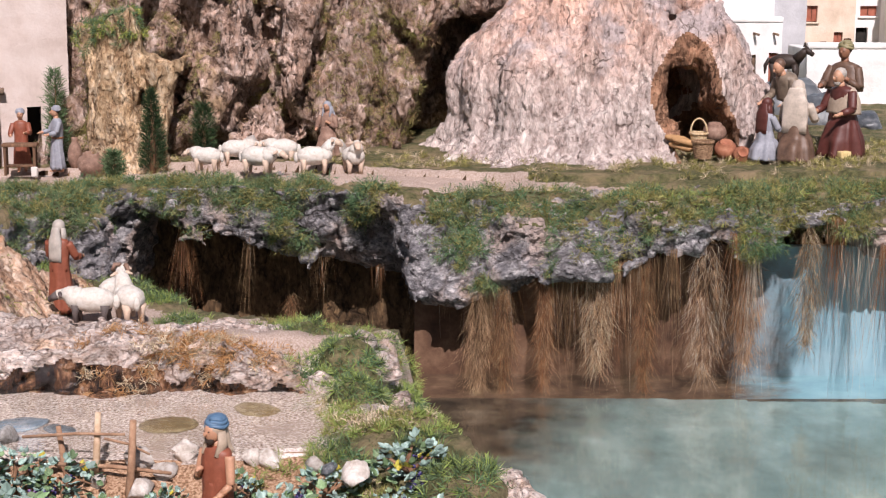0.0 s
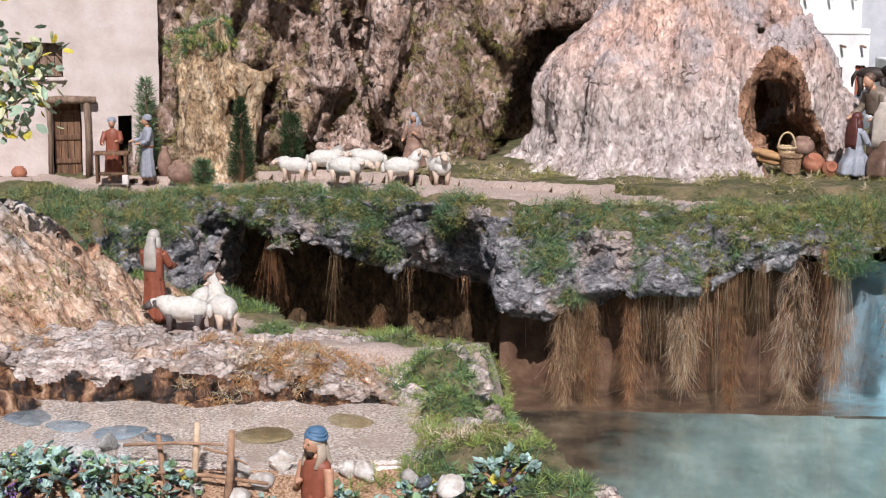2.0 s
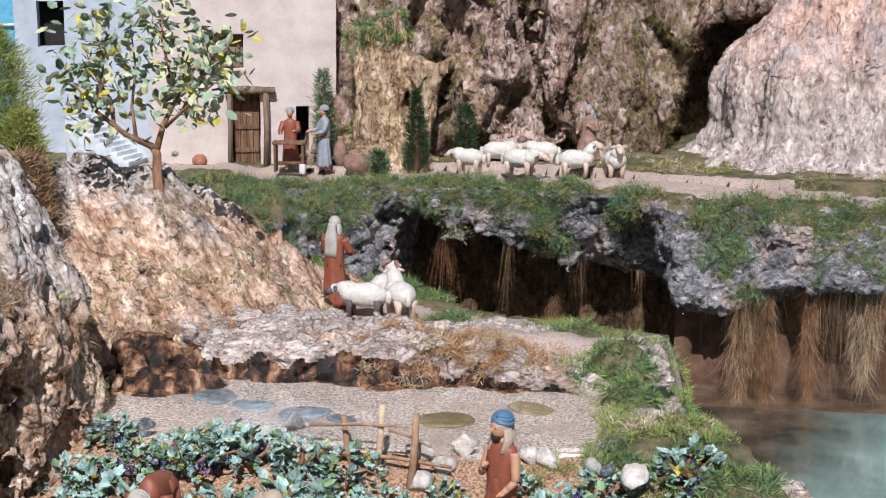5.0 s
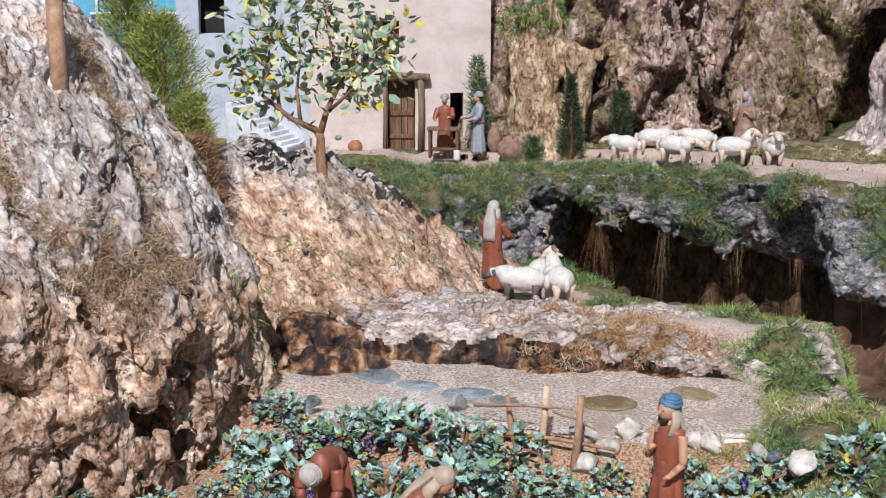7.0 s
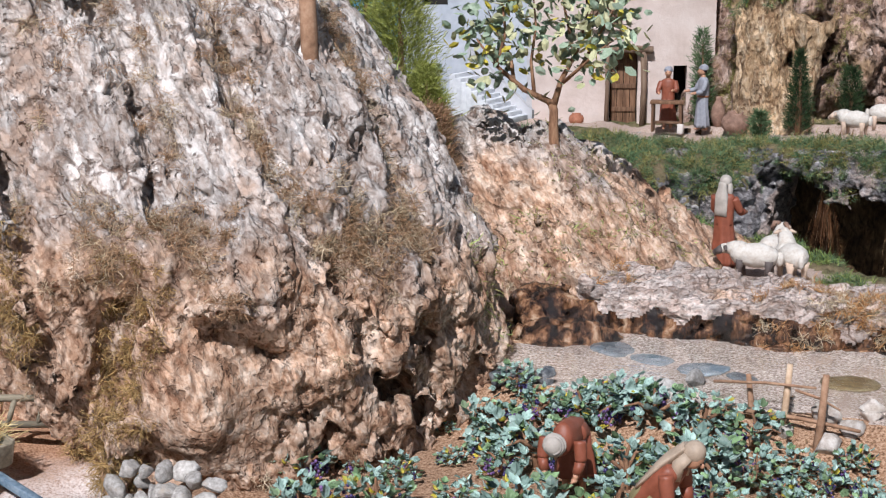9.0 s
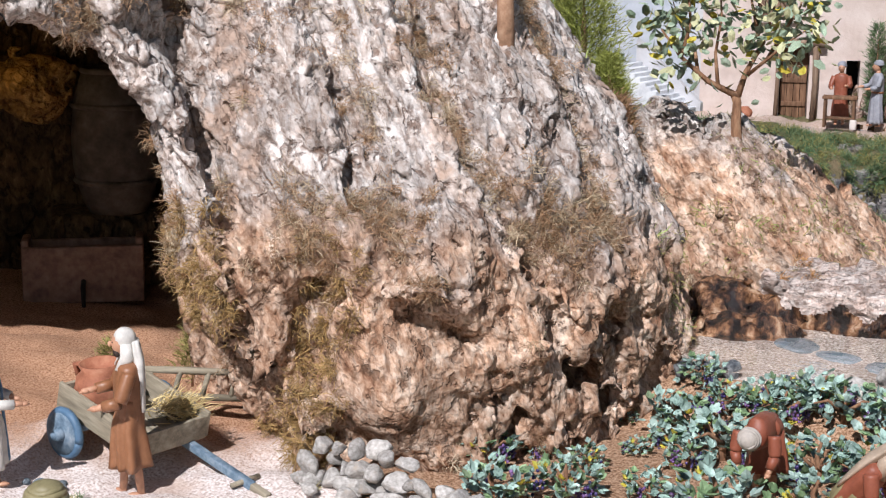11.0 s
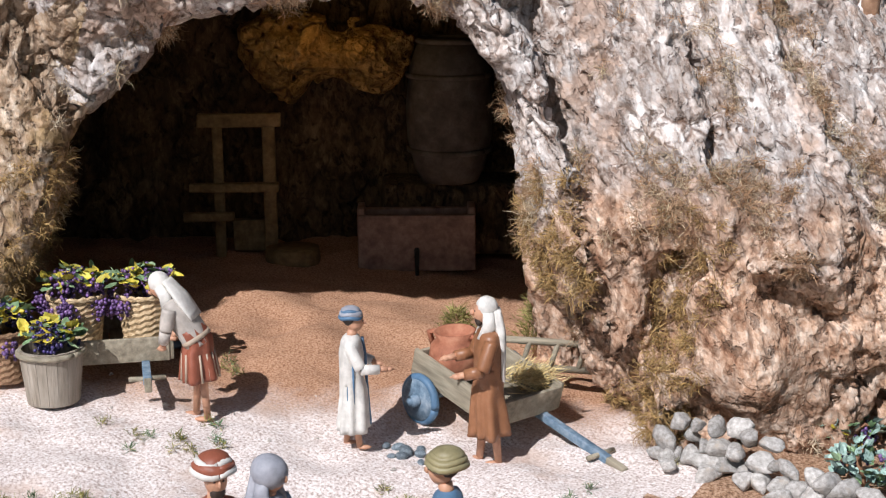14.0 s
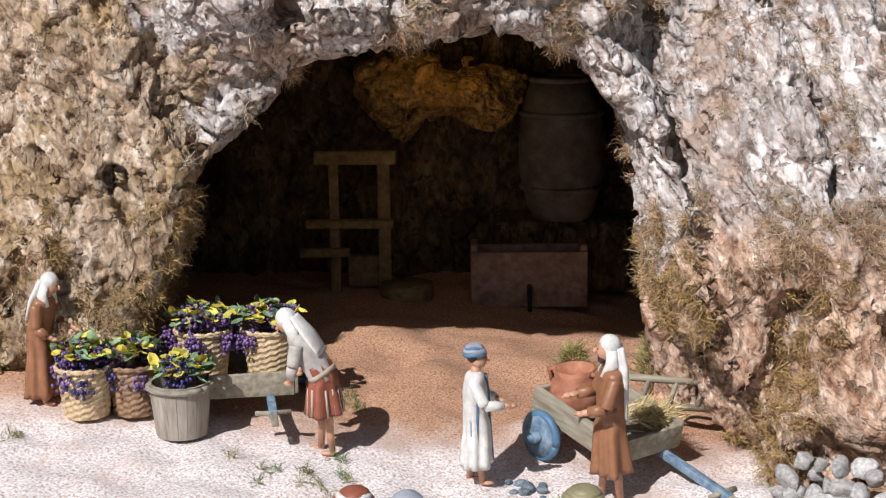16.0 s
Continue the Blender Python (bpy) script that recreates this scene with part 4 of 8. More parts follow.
def ochre_field(p):
    u, v = cave_frame(p)
    q = np.stack([u, v, p[:, 2]], -1)
    d = egg(q, (0.030, 0.56, 0.350), (0.065, 0.07, 0.042))
    for c, r in (((-0.03, 0.57, 0.36), (0.05, 0.06, 0.05)), ((0.075, 0.56, 0.335), (0.045, 0.06, 0.05)), ((-0.095, 0.58, 0.345), (0.035, 0.06, 0.05)), ((-0.065, 0.60, 0.30), (0.035, 0.06, 0.045))):
        d = blend_min(d, egg(q, c, r), 0.012)
    return d


ochre, OCHRE_V, OCHRE_Q = rock("ochre_rock", (-2.10, 1.50, 0.14), (-1.62, 2.00, 0.44), 0.010, ochre_field, lambda p: 0.02 * fbm(p, 9, 2) - crust(p * (1, 1, 0.7), 14, 0.02, 0.014, 0.018, 0.09), [M_AMBER], lambda p: crust(p, 30, 0.01, 0.005, 0.004, 0.08))
tagged(ochre, "ochre lumps of rock lit on the cave's back wall", "rock")
tagged(hill, "hill of grey and tan cork bark with a deep cave", "rock hill")


def cliff_columns(p):
    """The cliff's slanting columns: 0 at their hearts, and the gaps between them."""
    x, y, z = p.T
    lean = 0.30 * np.sin(3.0 * x + 0.6)
    q = np.stack([x + lean * (z - 0.3) + 0.03 * vnoise(p * 9), 0 * x + 0.37, 0.34 * z + 0.03 * vnoise(p * 7 + 5)], -1)
    f1, f2, own = nodules(q, 6.6)
    return f1, f2 - f1, own


def cliff_field(p):
    x, y, z = p.T
    f1, gap_, own = cliff_columns(p)
    front = 3.79 + 0.16 * (z - 0.15) - 0.06 * own + 0.10 * f1 * f1
    cleft = step(-0.12, -0.06, x - 0.28 * (z - 0.16)) * step(0.52, 0.45, z)            # the dark cleft beside the tower
    front = front + 0.11 * step(0.20, 0.02, gap_) + 0.60 * cleft
    front = np.minimum(front, np.where(cleft > 0.3, 4.22, 3.95))
    d = np.maximum((front - y) * 0.6, np.maximum(y - 4.46, np.maximum(-1.02 - x, x - 0.42)))
    return np.maximum(d, z - 0.85)


def cliff_rough(p):
    q = p * (1, 1, 0.6)
    return 0.035 * fbm(q, 7, 3) + 0.03 * (0.45 - ridged(q + 3, 11, 2))


def cliff_fine(p):
    g = p * (1, 1, 0.6)
    return crust(g, 13, 0.03, 0.016, 0.012, 0.08) + crust(g, 30, 0.02, 0.007, 0.006, 0.10) + 0.016 * terrace(0.5 * fbm(g, 12, 3), 4) + 0.002 * fbm(p, 60, 2) + 0.008 * (0.42 - ridged(g, 24, 2)) - 0.02 * step(0.5, 0.7, vnoise(g * 22 + 3))


cliff, CLIFF_V, CLIFF_Q = rock("rock_cliff", (-1.15, 3.5, 0.05), (0.48, 4.54, 0.9), 0.0150, cliff_field, cliff_rough, [M_CLIFF], cliff_fine, band=0.14)
tagged(cliff, "steep brown cork cliff hung with moss", "rock cliff")


HOLLOW = ((0.560, 3.56, 0.325), (0.074, 0.38, 0.125))
HOLLOW_FOOT = ((0.600, 3.55, 0.225), (0.075, 0.32, 0.12))


def cone_field(p):
    x, y, z = p.T
    t = np.clip((z - 0.16) / 0.4, 0, 2)
    r = 0.33 - 0.115 * t ** 0.7 + 0.10 * np.exp(-t * 9)
    ax = 0.345 + 0.065 * t
    r = r + np.clip((ax - x) / 0.3, 0, 1) * (0.075 * np.exp(-((t - 0.55) / 0.3) ** 2) - 0.05 * np.exp(-t * 9))     # swollen towards the cleft
    ang = np.arctan2(y - 3.86, x - ax)
    d = np.hypot(x - ax, (y - 3.86) * 1.02) - r * (1 + 0.04 * np.sin(11 * ang + 2 * t) + 0.028 * np.sin(23 * ang - 3 * t))
    d = d * 0.9
    leg = egg(p, (0.630, 3.72, 0.15), (0.140, 0.22, 0.31))
    d = blend_min(d, leg, 0.09)
    d = blend_max(d, -np.minimum(egg(p, *HOLLOW), egg(p, *HOLLOW_FOOT)), 0.02)
    return np.maximum(d, z - 1.0)


def cone_rough(p):
    q = p * (1, 1, 0.35)
    return 0.035 * fbm(q, 8, 3) + 0.014 * (0.45 - ridged(q, 20, 2))


def cone_fine(p):
    g = p * (1, 1, 0.4)
    return crust(p * (1, 1, 0.3), 20, 0.015, 0.003, 0.004, 0.10) + 0.009 * terrace(0.5 * fbm(g, 26, 3), 4) + 0.003 * fbm(p, 70, 2) + 0.006 * (0.4 - ridged(p * (1, 1, 0.35), 26, 3)) + crust(p, 44, 0.01, 0.003, 0.003, 0.10)


def cone_pick(c, n):
    # faces within the hollow take the shade-coloured rock
    inner = np.minimum(egg(c, *HOLLOW), egg(c, *HOLLOW_FOOT)) + 0.012 * fbm(c, 14, 2)
    return ((inner < 0.002) & (c[:, 1] > 3.40)).astype(int)


cone, CONE_V, CONE_Q = rock("rock_tower", (-0.15, 3.3, 0.08), (0.95, 4.24, 1.02), 0.0115, cone_field, cone_rough, [M_CONE, M_HOLLOW], cone_fine, pick=cone_pick)
tagged(cone, "tall pinkish-grey fluted rock with a hollow", "rock")


def bank_low(x):
    """Height of the bank's underside: it dips into the lake in places and hangs clear of it in others."""
    return np.interp(x, (-0.74, -0.68, -0.56, -0.46, -0.42, -0.36, -0.30, -0.10, -0.08, 0.10, 0.24, 0.33, 0.42, 0.50, 0.60, 0.70, 0.80, 0.87),
                     (-0.22, 0.055, 0.04, 0.03, 0.0, -0.03, -0.045, -0.05, -0.055, -0.035, 0.03, 0.005, 0.03, 0.085, 0.08, 0.10, 0.11, 0.045))


def bank_field(p):
    x, y, z = p.T
    lip = bank_edge(x) - 0.03
    toe = np.interp(x, (-0.7, -0.3, -0.11, -0.06, 0.1, 0.3, 0.6, 1.2), (3.42, 3.40, 3.34, 3.01, 2.97, 2.95, 2.95, 2.92))
    low, top = bank_low(x), plateau_height(x) - 0.012
    face = toe + (lip - toe) * np.clip((z - low) / np.maximum(top - low, 0.05), 0, 1) ** 0.9 + 0.02 * np.clip(top - z, 0, 1)
    d = np.maximum((face - y) * 0.8, y - lip - 0.42)
    d = np.maximum(d, z - top)
    d = blend_max(d, low - z, 0.02)
    # grey boulders where the bank turns towards the hill
    for c, r in (((-0.95, 3.10, -0.03), (0.15, 0.22, 0.17)), ((-0.82, 3.28, -0.03), (0.11, 0.18, 0.16)), ((-1.06, 3.26, 0.0), (0.14, 0.20, 0.15)), ((-0.84, 3.02, -0.06), (0.10, 0.12, 0.13))):
        d = blend_min(d, egg(p, c, r), 0.02)
    return d


def bank_rough(p):
    below = step(0.0, 0.05, plateau_height(p[:, 0]) - p[:, 2])
    return below * (0.035 * fbm(p, 7, 2) - crust(p * (1, 1, 1.5), 9, 0.03, 0.016, 0.024, 0.10) + 0.02 * (0.45 - ridged(p * (1, 1, 1.6) + 5, 10, 2)))


def bank_fine(p):
    tilt = p @ np.array(((1, 0, 0.45), (0, 1, 0), (-0.45, 0, 1))).T * (0.7, 1, 1.9)
    return crust(tilt, 20, 0.02, 0.006, 0.007, 0.10) + 0.014 * terrace(0.5 * fbm(tilt, 14, 3), 4) + 0.002 * fbm(p, 70, 2) + 0.009 * (0.42 - ridged(tilt, 26, 2))


def bank_pick(c, n):
    flat = (n[:, 2] > 0.55) & (c[:, 2] > plateau_height(c[:, 0]) - 0.07)
    return np.where(flat, np.where(is_path(c), 1, 2), 0)


bank, BANK_V, BANK_Q = rock("rocky_bank", (-1.25, 2.78, -0.24), (1.4, 3.95, 0.25), 0.0142, bank_field, bank_rough, [M_BANK, M_PATH, M_TURF], lambda p: bank_fine(p) * step(0.0, 0.04, plateau_height(p[:, 0]) - p[:, 2]), pick=bank_pick)
tagged(bank, "grey rock bank overhanging the lake", "rock bank")


def shelf_top(c):
    x, y = c[:, 0], c[:, 1]
    return 0.088 - 0.15 * np.clip(x + 0.50, 0, 1) ** 1.2 - 0.04 * np.clip(-0.52 - x, 0, 1) - 0.16 * np.clip(y - 2.24, 0, 1)


def shelf_field(p):
    x, y, z = p.T
    top = shelf_top(p)
    d = np.maximum(2.125 + 0.12 * np.clip(z - 0.03, -1, 1) + 0.02 * np.sin(13 * x) - y, y - 2.46 + 0.3 * np.clip(-0.2 - x, 0, 1))
    d = np.maximum(d, np.maximum(-0.80 - x, x + 0.12))
    d = blend_max(d, z - top, 0.02)
    knob = egg(p, (-0.115, 2.20, -0.07), (0.088, 0.15, 0.135))
    return blend_min(d, knob, 0.03)


def shelf_rough(p):
    return 0.022 * fbm(p, 9, 3) + 0.022 * (0.45 - ridged(p * (1, 1, 1.5), 17, 2))


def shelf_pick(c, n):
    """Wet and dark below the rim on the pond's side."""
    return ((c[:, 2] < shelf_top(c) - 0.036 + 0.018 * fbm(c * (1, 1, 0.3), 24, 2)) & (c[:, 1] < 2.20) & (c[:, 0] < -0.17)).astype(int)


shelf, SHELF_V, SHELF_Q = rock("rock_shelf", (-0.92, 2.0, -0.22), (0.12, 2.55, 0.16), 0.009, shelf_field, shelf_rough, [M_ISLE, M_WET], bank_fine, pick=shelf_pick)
tagged(shelf, "low banded rock shelf with wet brown foot", "rock shelf")


def wet_field(p):
    d = egg(p, (-0.80, 2.08, -0.005), (0.06, 0.06, 0.05))
    for c, r in (((-0.86, 2.05, -0.01), (0.05, 0.05, 0.045)), ((-0.75, 2.08, -0.01), (0.05, 0.05, 0.05)), ((-0.83, 2.14, 0.02), (0.06, 0.05, 0.05)), ((-0.77, 2.14, 0.02), (0.05, 0.05, 0.05))):
        d = blend_min(d, egg(p, c, r), 0.01)
    return d


wet, WET_V, WET_Q = rock("wet_rock", (-0.95, 1.98, -0.09), (-0.66, 2.28, 0.10), 0.007, wet_field, lambda p: 0.012 * fbm(p, 16, 2) - crust(p, 26, 0.01, 0.010, 0.012, 0.14), [M_WET], lambda p: 0.004 * fbm(p, 50, 2), band=0.05)
tagged(wet, "tumbled wet brown rocks where water enters the pond", "rock")


def rim_field(p):
    x, y, z = p.T
    d = np.hypot(x - near_shore(y) + 0.045 + 0.015 * np.sin(17 * y), np.maximum(z + 0.058, 0) * 0.9 + np.minimum(z + 0.058, 0) * 0.25) - 0.056
    return np.maximum(np.maximum(d, z - 0.022), np.maximum(1.30 - y, y - 2.14))


edge_rock, EDGE_V, EDGE_Q = rock("shore_rock", (-0.30, 1.26, -0.25), (0.32, 2.18, 0.06), 0.0100, rim_field, lambda p: 0.02 * fbm(p, 10, 2) - crust(p, 14, 0.02, 0.010, 0.014, 0.12), [M_ISLE], bank_fine, band=0.06)
tagged(edge_rock, "brown rocky edge of the near lake shore", "rock edge")

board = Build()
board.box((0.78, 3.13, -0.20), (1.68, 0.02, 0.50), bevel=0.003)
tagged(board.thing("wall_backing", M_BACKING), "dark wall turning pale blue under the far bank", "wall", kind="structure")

# ================= distance =================
M_HAZE = surface("painted_sky", [(0.3, (0.30, 0.42, 0.55)), (0.5, (0.40, 0.52, 0.64)), (0.7, (0.52, 0.62, 0.70))], scale=0.8, rough=1.0, bump=0)
back = Build()
back.add([(7.5 * math.sin(a), 7.5 * math.cos(a), z) for a in np.linspace(-1.5, 1.0, 40) for z in (-0.5, 3.4)],
         [[2 * i, 2 * i + 1, 2 * i + 3, 2 * i + 2] for i in range(39)])
backdrop = tagged(back.thing("backdrop", M_HAZE, pose(-0.3, 0.4, 0)), "plain blue-grey painted sky backdrop", "backdrop", kind="structure")

# ================= small helpers for things =================
R0 = np.random.RandomState(11)


def gz(x, y):
    return float(ground_height(np.array([x], float), np.array([y], float))[0])


def upright(x, y, z, turn=0.0, tilt=0.0):
    return pose(x, y, z, tilt, 0, turn)


M_SKIN = paint("painted_skin", (0.50, 0.27, 0.17), 0.5)
M_SKIN_DARK = paint("painted_dark_skin", (0.26, 0.12, 0.07), 0.5)
M_WHITE = paint("painted_white_cloth", (0.62, 0.60, 0.56), 0.6)
M_GREYBLUE = paint("painted_grey_blue_cloth", (0.29, 0.30, 0.34), 0.6)
M_BLUE = paint("painted_blue", (0.08, 0.16, 0.26), 0.5)
M_BROWN = paint("painted_brown_cloth", (0.26, 0.115, 0.055), 0.4)
M_RUST = paint("painted_rust_cloth", (0.25, 0.075, 0.042), 0.5)
M_RED = paint("painted_red_cloth", (0.10, 0.028, 0.022), 0.5)
M_DKRED = paint("painted_dark_red_cloth", (0.07, 0.025, 0.02), 0.5)
M_BEIGE = paint("painted_beige_cloth", (0.42, 0.33, 0.25), 0.6)
M_OLIVE = paint("painted_olive_cloth", (0.24, 0.21, 0.11), 0.5)
M_HAIR = paint("painted_dark_hair", (0.035, 0.022, 0.016), 0.6)
M_GREYHAIR = paint("painted_grey_hair", (0.42, 0.38, 0.34), 0.6)
M_WOOL = surface("painted_wool", [(0.3, (0.496, 0.432, 0.368)), (0.5, (0.624, 0.584, 0.528)), (0.7, (0.680, 0.656, 0.616))], scale=110, rough=0.85, bump=0.6, depth=0.0006)
M_WOOD = surface("weathered_wood", [(0.3, (0.10, 0.06, 0.04)), (0.5, (0.24, 0.16, 0.11)), (0.7, (0.38, 0.28, 0.20))], scale=60, rough=0.85, bump=0.6, depth=0.001, stretch=(1.5, 1.5, 0.2), per_object=0.2)
M_DOOR = surface("old_door_wood", [(0.3, (0.05, 0.025, 0.015)), (0.5, (0.15, 0.08, 0.045)), (0.7, (0.26, 0.15, 0.09))], scale=50, rough=0.8, bump=0.6, depth=0.001, stretch=(2, 2, 0.25), per_object=0.25)
M_PLANK = surface("pale_cart_plank", [(0.3, (0.15, 0.13, 0.095)), (0.5, (0.28, 0.245, 0.18)), (0.7, (0.40, 0.355, 0.27))], scale=60, rough=0.8, bump=0.5, depth=0.0008, stretch=(0.3, 2, 2), per_object=0.15)
M_BLUEWOOD = surface("blue_grey_wood", [(0.3, (0.05, 0.09, 0.14)), (0.5, (0.14, 0.21, 0.28)), (0.7, (0.30, 0.36, 0.42))], scale=70, rough=0.7, bump=0.4, depth=0.0008)
M_WICKER = surface("pale_wicker", [(0.3, (0.32, 0.20, 0.10)), (0.5, (0.56, 0.41, 0.24)), (0.7, (0.72, 0.58, 0.38))], scale=180, rough=0.7, bump=0.5, depth=0.0008)
M_WICKER_DARK = surface("brown_wicker", [(0.3, (0.12, 0.065, 0.035)), (0.5, (0.27, 0.16, 0.09)), (0.7, (0.40, 0.27, 0.16))], scale=180, rough=0.7, bump=0.5, depth=0.0008)
M_TUB = surface("grey_tub_wood", [(0.3, (0.16, 0.13, 0.10)), (0.5, (0.30, 0.26, 0.21)), (0.7, (0.42, 0.37, 0.31))], scale=50, rough=0.8, bump=0.5, depth=0.0008, stretch=(2, 2, 0.2))
M_CLAY = surface("terracotta", [(0.3, (0.22, 0.08, 0.045)), (0.5, (0.36, 0.14, 0.08)), (0.7, (0.46, 0.22, 0.13))], scale=60, rough=0.75, bump=0.3, depth=0.0006)
M_CLAY_DARK = surface("dull_clay", [(0.3, (0.14, 0.08, 0.06)), (0.5, (0.25, 0.15, 0.11)), (0.7, (0.36, 0.24, 0.18))], scale=60, rough=0.8, bump=0.3, depth=0.0006)
M_GRAPE = surface("dark_grapes", [(0.3, (0.018, 0.018, 0.06)), (0.5, (0.045, 0.036, 0.13)), (0.7, (0.11, 0.07, 0.21))], scale=120, rough=0.35, bump=0.1, depth=0.0004, islands=0.5)
M_GRAPE_RED = surface("violet_grapes", [(0.3, (0.06, 0.035, 0.11)), (0.5, (0.14, 0.075, 0.21)), (0.7, (0.26, 0.15, 0.31))], scale=120, rough=0.4, bump=0.1, depth=0.0004, islands=0.5)
M_LEAF_Y = surface("yellow_leaf", [(0.3, (0.40, 0.30, 0.03)), (0.5, (0.55, 0.45, 0.06)), (0.7, (0.48, 0.52, 0.12))], scale=90, rough=0.6, bump=0.2, depth=0.0005, islands=0.35)
M_LEAF_G = surface("vine_leaf_green", [(0.3, (0.09, 0.16, 0.07)), (0.5, (0.19, 0.29, 0.15)), (0.7, (0.36, 0.46, 0.29))], scale=60, rough=0.7, bump=0.2, depth=0.0005, islands=0.45, spec=0.25)
M_LEAF_B = surface("vine_leaf_blue_green", [(0.3, (0.14, 0.23, 0.19)), (0.5, (0.30, 0.43, 0.38)), (0.7, (0.52, 0.65, 0.60))], scale=60, rough=0.7, bump=0.2, depth=0.0005, islands=0.4, spec=0.25)
M_TREE_LEAF = surface("citrus_leaf", [(0.3, (0.13, 0.19, 0.12)), (0.5, (0.26, 0.34, 0.24)), (0.7, (0.44, 0.51, 0.40))], scale=70, rough=0.62, bump=0.2, depth=0.0005, per_object=0.5)
M_TREE_PALE = surface("pale_citrus_leaf", [(0.3, (0.32, 0.34, 0.18)), (0.5, (0.48, 0.48, 0.28)), (0.7, (0.60, 0.58, 0.40))], scale=70, rough=0.6, bump=0.2, depth=0.0005, per_object=0.35)
M_BARK = surface("tree_bark", [(0.3, (0.12, 0.06, 0.035)), (0.5, (0.28, 0.15, 0.085)), (0.7, (0.40, 0.25, 0.15))], scale=60, rough=0.9, bump=0.6, depth=0.0012, stretch=(2, 2, 0.5))
M_STONE = surface("wall_stone", [(0.3, (0.22, 0.205, 0.185)), (0.48, (0.40, 0.38, 0.355)), (0.68, (0.60, 0.58, 0.56))], scale=3.5, rough=0.85, bump=0.6, depth=0.0009, per_object=0.25, tint=(0.42, 0.36, 0.30), tint_scale=1.2, tint_at=(0.58, 0.72))
M_STONE_WARM = surface("rim_stone", [(0.3, (0.34, 0.28, 0.23)), (0.48, (0.55, 0.49, 0.44)), (0.68, (0.74, 0.71, 0.67))], scale=2.2, rough=0.8, bump=0.6, depth=0.0009, per_object=0.25)
M_STONE_DARK = surface("wet_stone", [(0.3, (0.03, 0.035, 0.045)), (0.5, (0.10, 0.11, 0.12)), (0.7, (0.30, 0.31, 0.32))], scale=2.2, rough=0.3, bump=0.6, depth=0.0009, per_object=0.3)
M_SUNKEN = surface("sunken_flat_stone", [(0.3, (0.08, 0.06, 0.03)), (0.5, (0.16, 0.12, 0.06)), (0.7, (0.26, 0.22, 0.13))], scale=2.2, rough=0.4, bump=0.5, depth=0.0009, per_object=0.2)
M_SUNKEN_BLUE = surface("sunken_blue_stone", [(0.3, (0.07, 0.09, 0.11)), (0.5, (0.15, 0.19, 0.22)), (0.7, (0.30, 0.34, 0.37))], scale=2.2, rough=0.35, bump=0.5, depth=0.0009, per_object=0.2)
M_PLASTER = surface("pink_plaster", [(0.3, (0.499, 0.400, 0.353)), (0.5, (0.602, 0.503, 0.456)), (0.7, (0.671, 0.585, 0.542))], scale=14, rough=0.9, bump=0.35, depth=0.0025, tint=(0.46, 0.40, 0.38), tint_scale=5, tint_at=(0.58, 0.75), fine=8)
M_WHITEWASH = surface("whitewash", [(0.3, (0.66, 0.64, 0.62)), (0.5, (0.78, 0.77, 0.75)), (0.7, (0.84, 0.83, 0.82))], scale=14, rough=0.9, bump=0.3, depth=0.0025, fine=8)
M_TANWALL = surface("tan_plaster", [(0.3, (0.56, 0.42, 0.31)), (0.5, (0.70, 0.56, 0.44)), (0.7, (0.78, 0.66, 0.55))], scale=14, rough=0.9, bump=0.3, depth=0.0025, fine=8)
M_GREYWALL = surface("grey_plaster", [(0.3, (0.40, 0.40, 0.42)), (0.5, (0.50, 0.50, 0.52)), (0.7, (0.58, 0.58, 0.60))], scale=14, rough=0.9, bump=0.3, depth=0.0025, fine=8)
# near black: stands for unlit rooms behind openings; also the dark spout
M_DARK = surface("unlit_black", [(0.3, (0.012, 0.011, 0.010)), (0.7, (0.03, 0.026, 0.022))], scale=20, rough=0.95, bump=0)
M_REDWOOD = paint("red_shutter", (0.32, 0.10, 0.06), 0.7)
M_BLUEDOOR = paint("blue_shutter", (0.10, 0.36, 0.52), 0.6)
M_MOSS = surface("green_moss", [(0.3, (0.045, 0.075, 0.028)), (0.5, (0.11, 0.165, 0.075)), (0.7, (0.22, 0.285, 0.15))], scale=40, rough=0.9, bump=0, islands=0.45, tint=(0.10, 0.19, 0.09), tint_scale=8)
M_MOSS_BRIGHT = surface("bright_moss", [(0.3, (0.12, 0.17, 0.04)), (0.5, (0.24, 0.32, 0.08)), (0.7, (0.40, 0.46, 0.18))], scale=40, rough=0.9, bump=0, islands=0.4)
M_MOSS_OLIVE = surface("olive_moss", [(0.3, (0.12, 0.11, 0.03)), (0.5, (0.26, 0.235, 0.075)), (0.7, (0.40, 0.36, 0.15))], scale=40, rough=0.95, bump=0, islands=0.45)
M_HAY = surface("dry_moss", [(0.3, (0.36, 0.27, 0.17)), (0.5, (0.54, 0.43, 0.30)), (0.7, (0.68, 0.60, 0.46))], scale=40, rough=0.95, bump=0, islands=0.4, tint=(0.42, 0.34, 0.22), tint_scale=9)
M_BROWNMOSS = surface("brown_moss", [(0.3, (0.20, 0.115, 0.06)), (0.5, (0.36, 0.22, 0.125)), (0.7, (0.50, 0.35, 0.22))], scale=40, rough=0.95, bump=0, islands=0.45)
M_ROOT = surface("hanging_roots", [(0.3, (0.07, 0.04, 0.02)), (0.5, (0.20, 0.12, 0.06)), (0.7, (0.36, 0.25, 0.14))], scale=40, rough=0.95, bump=0, islands=0.5)
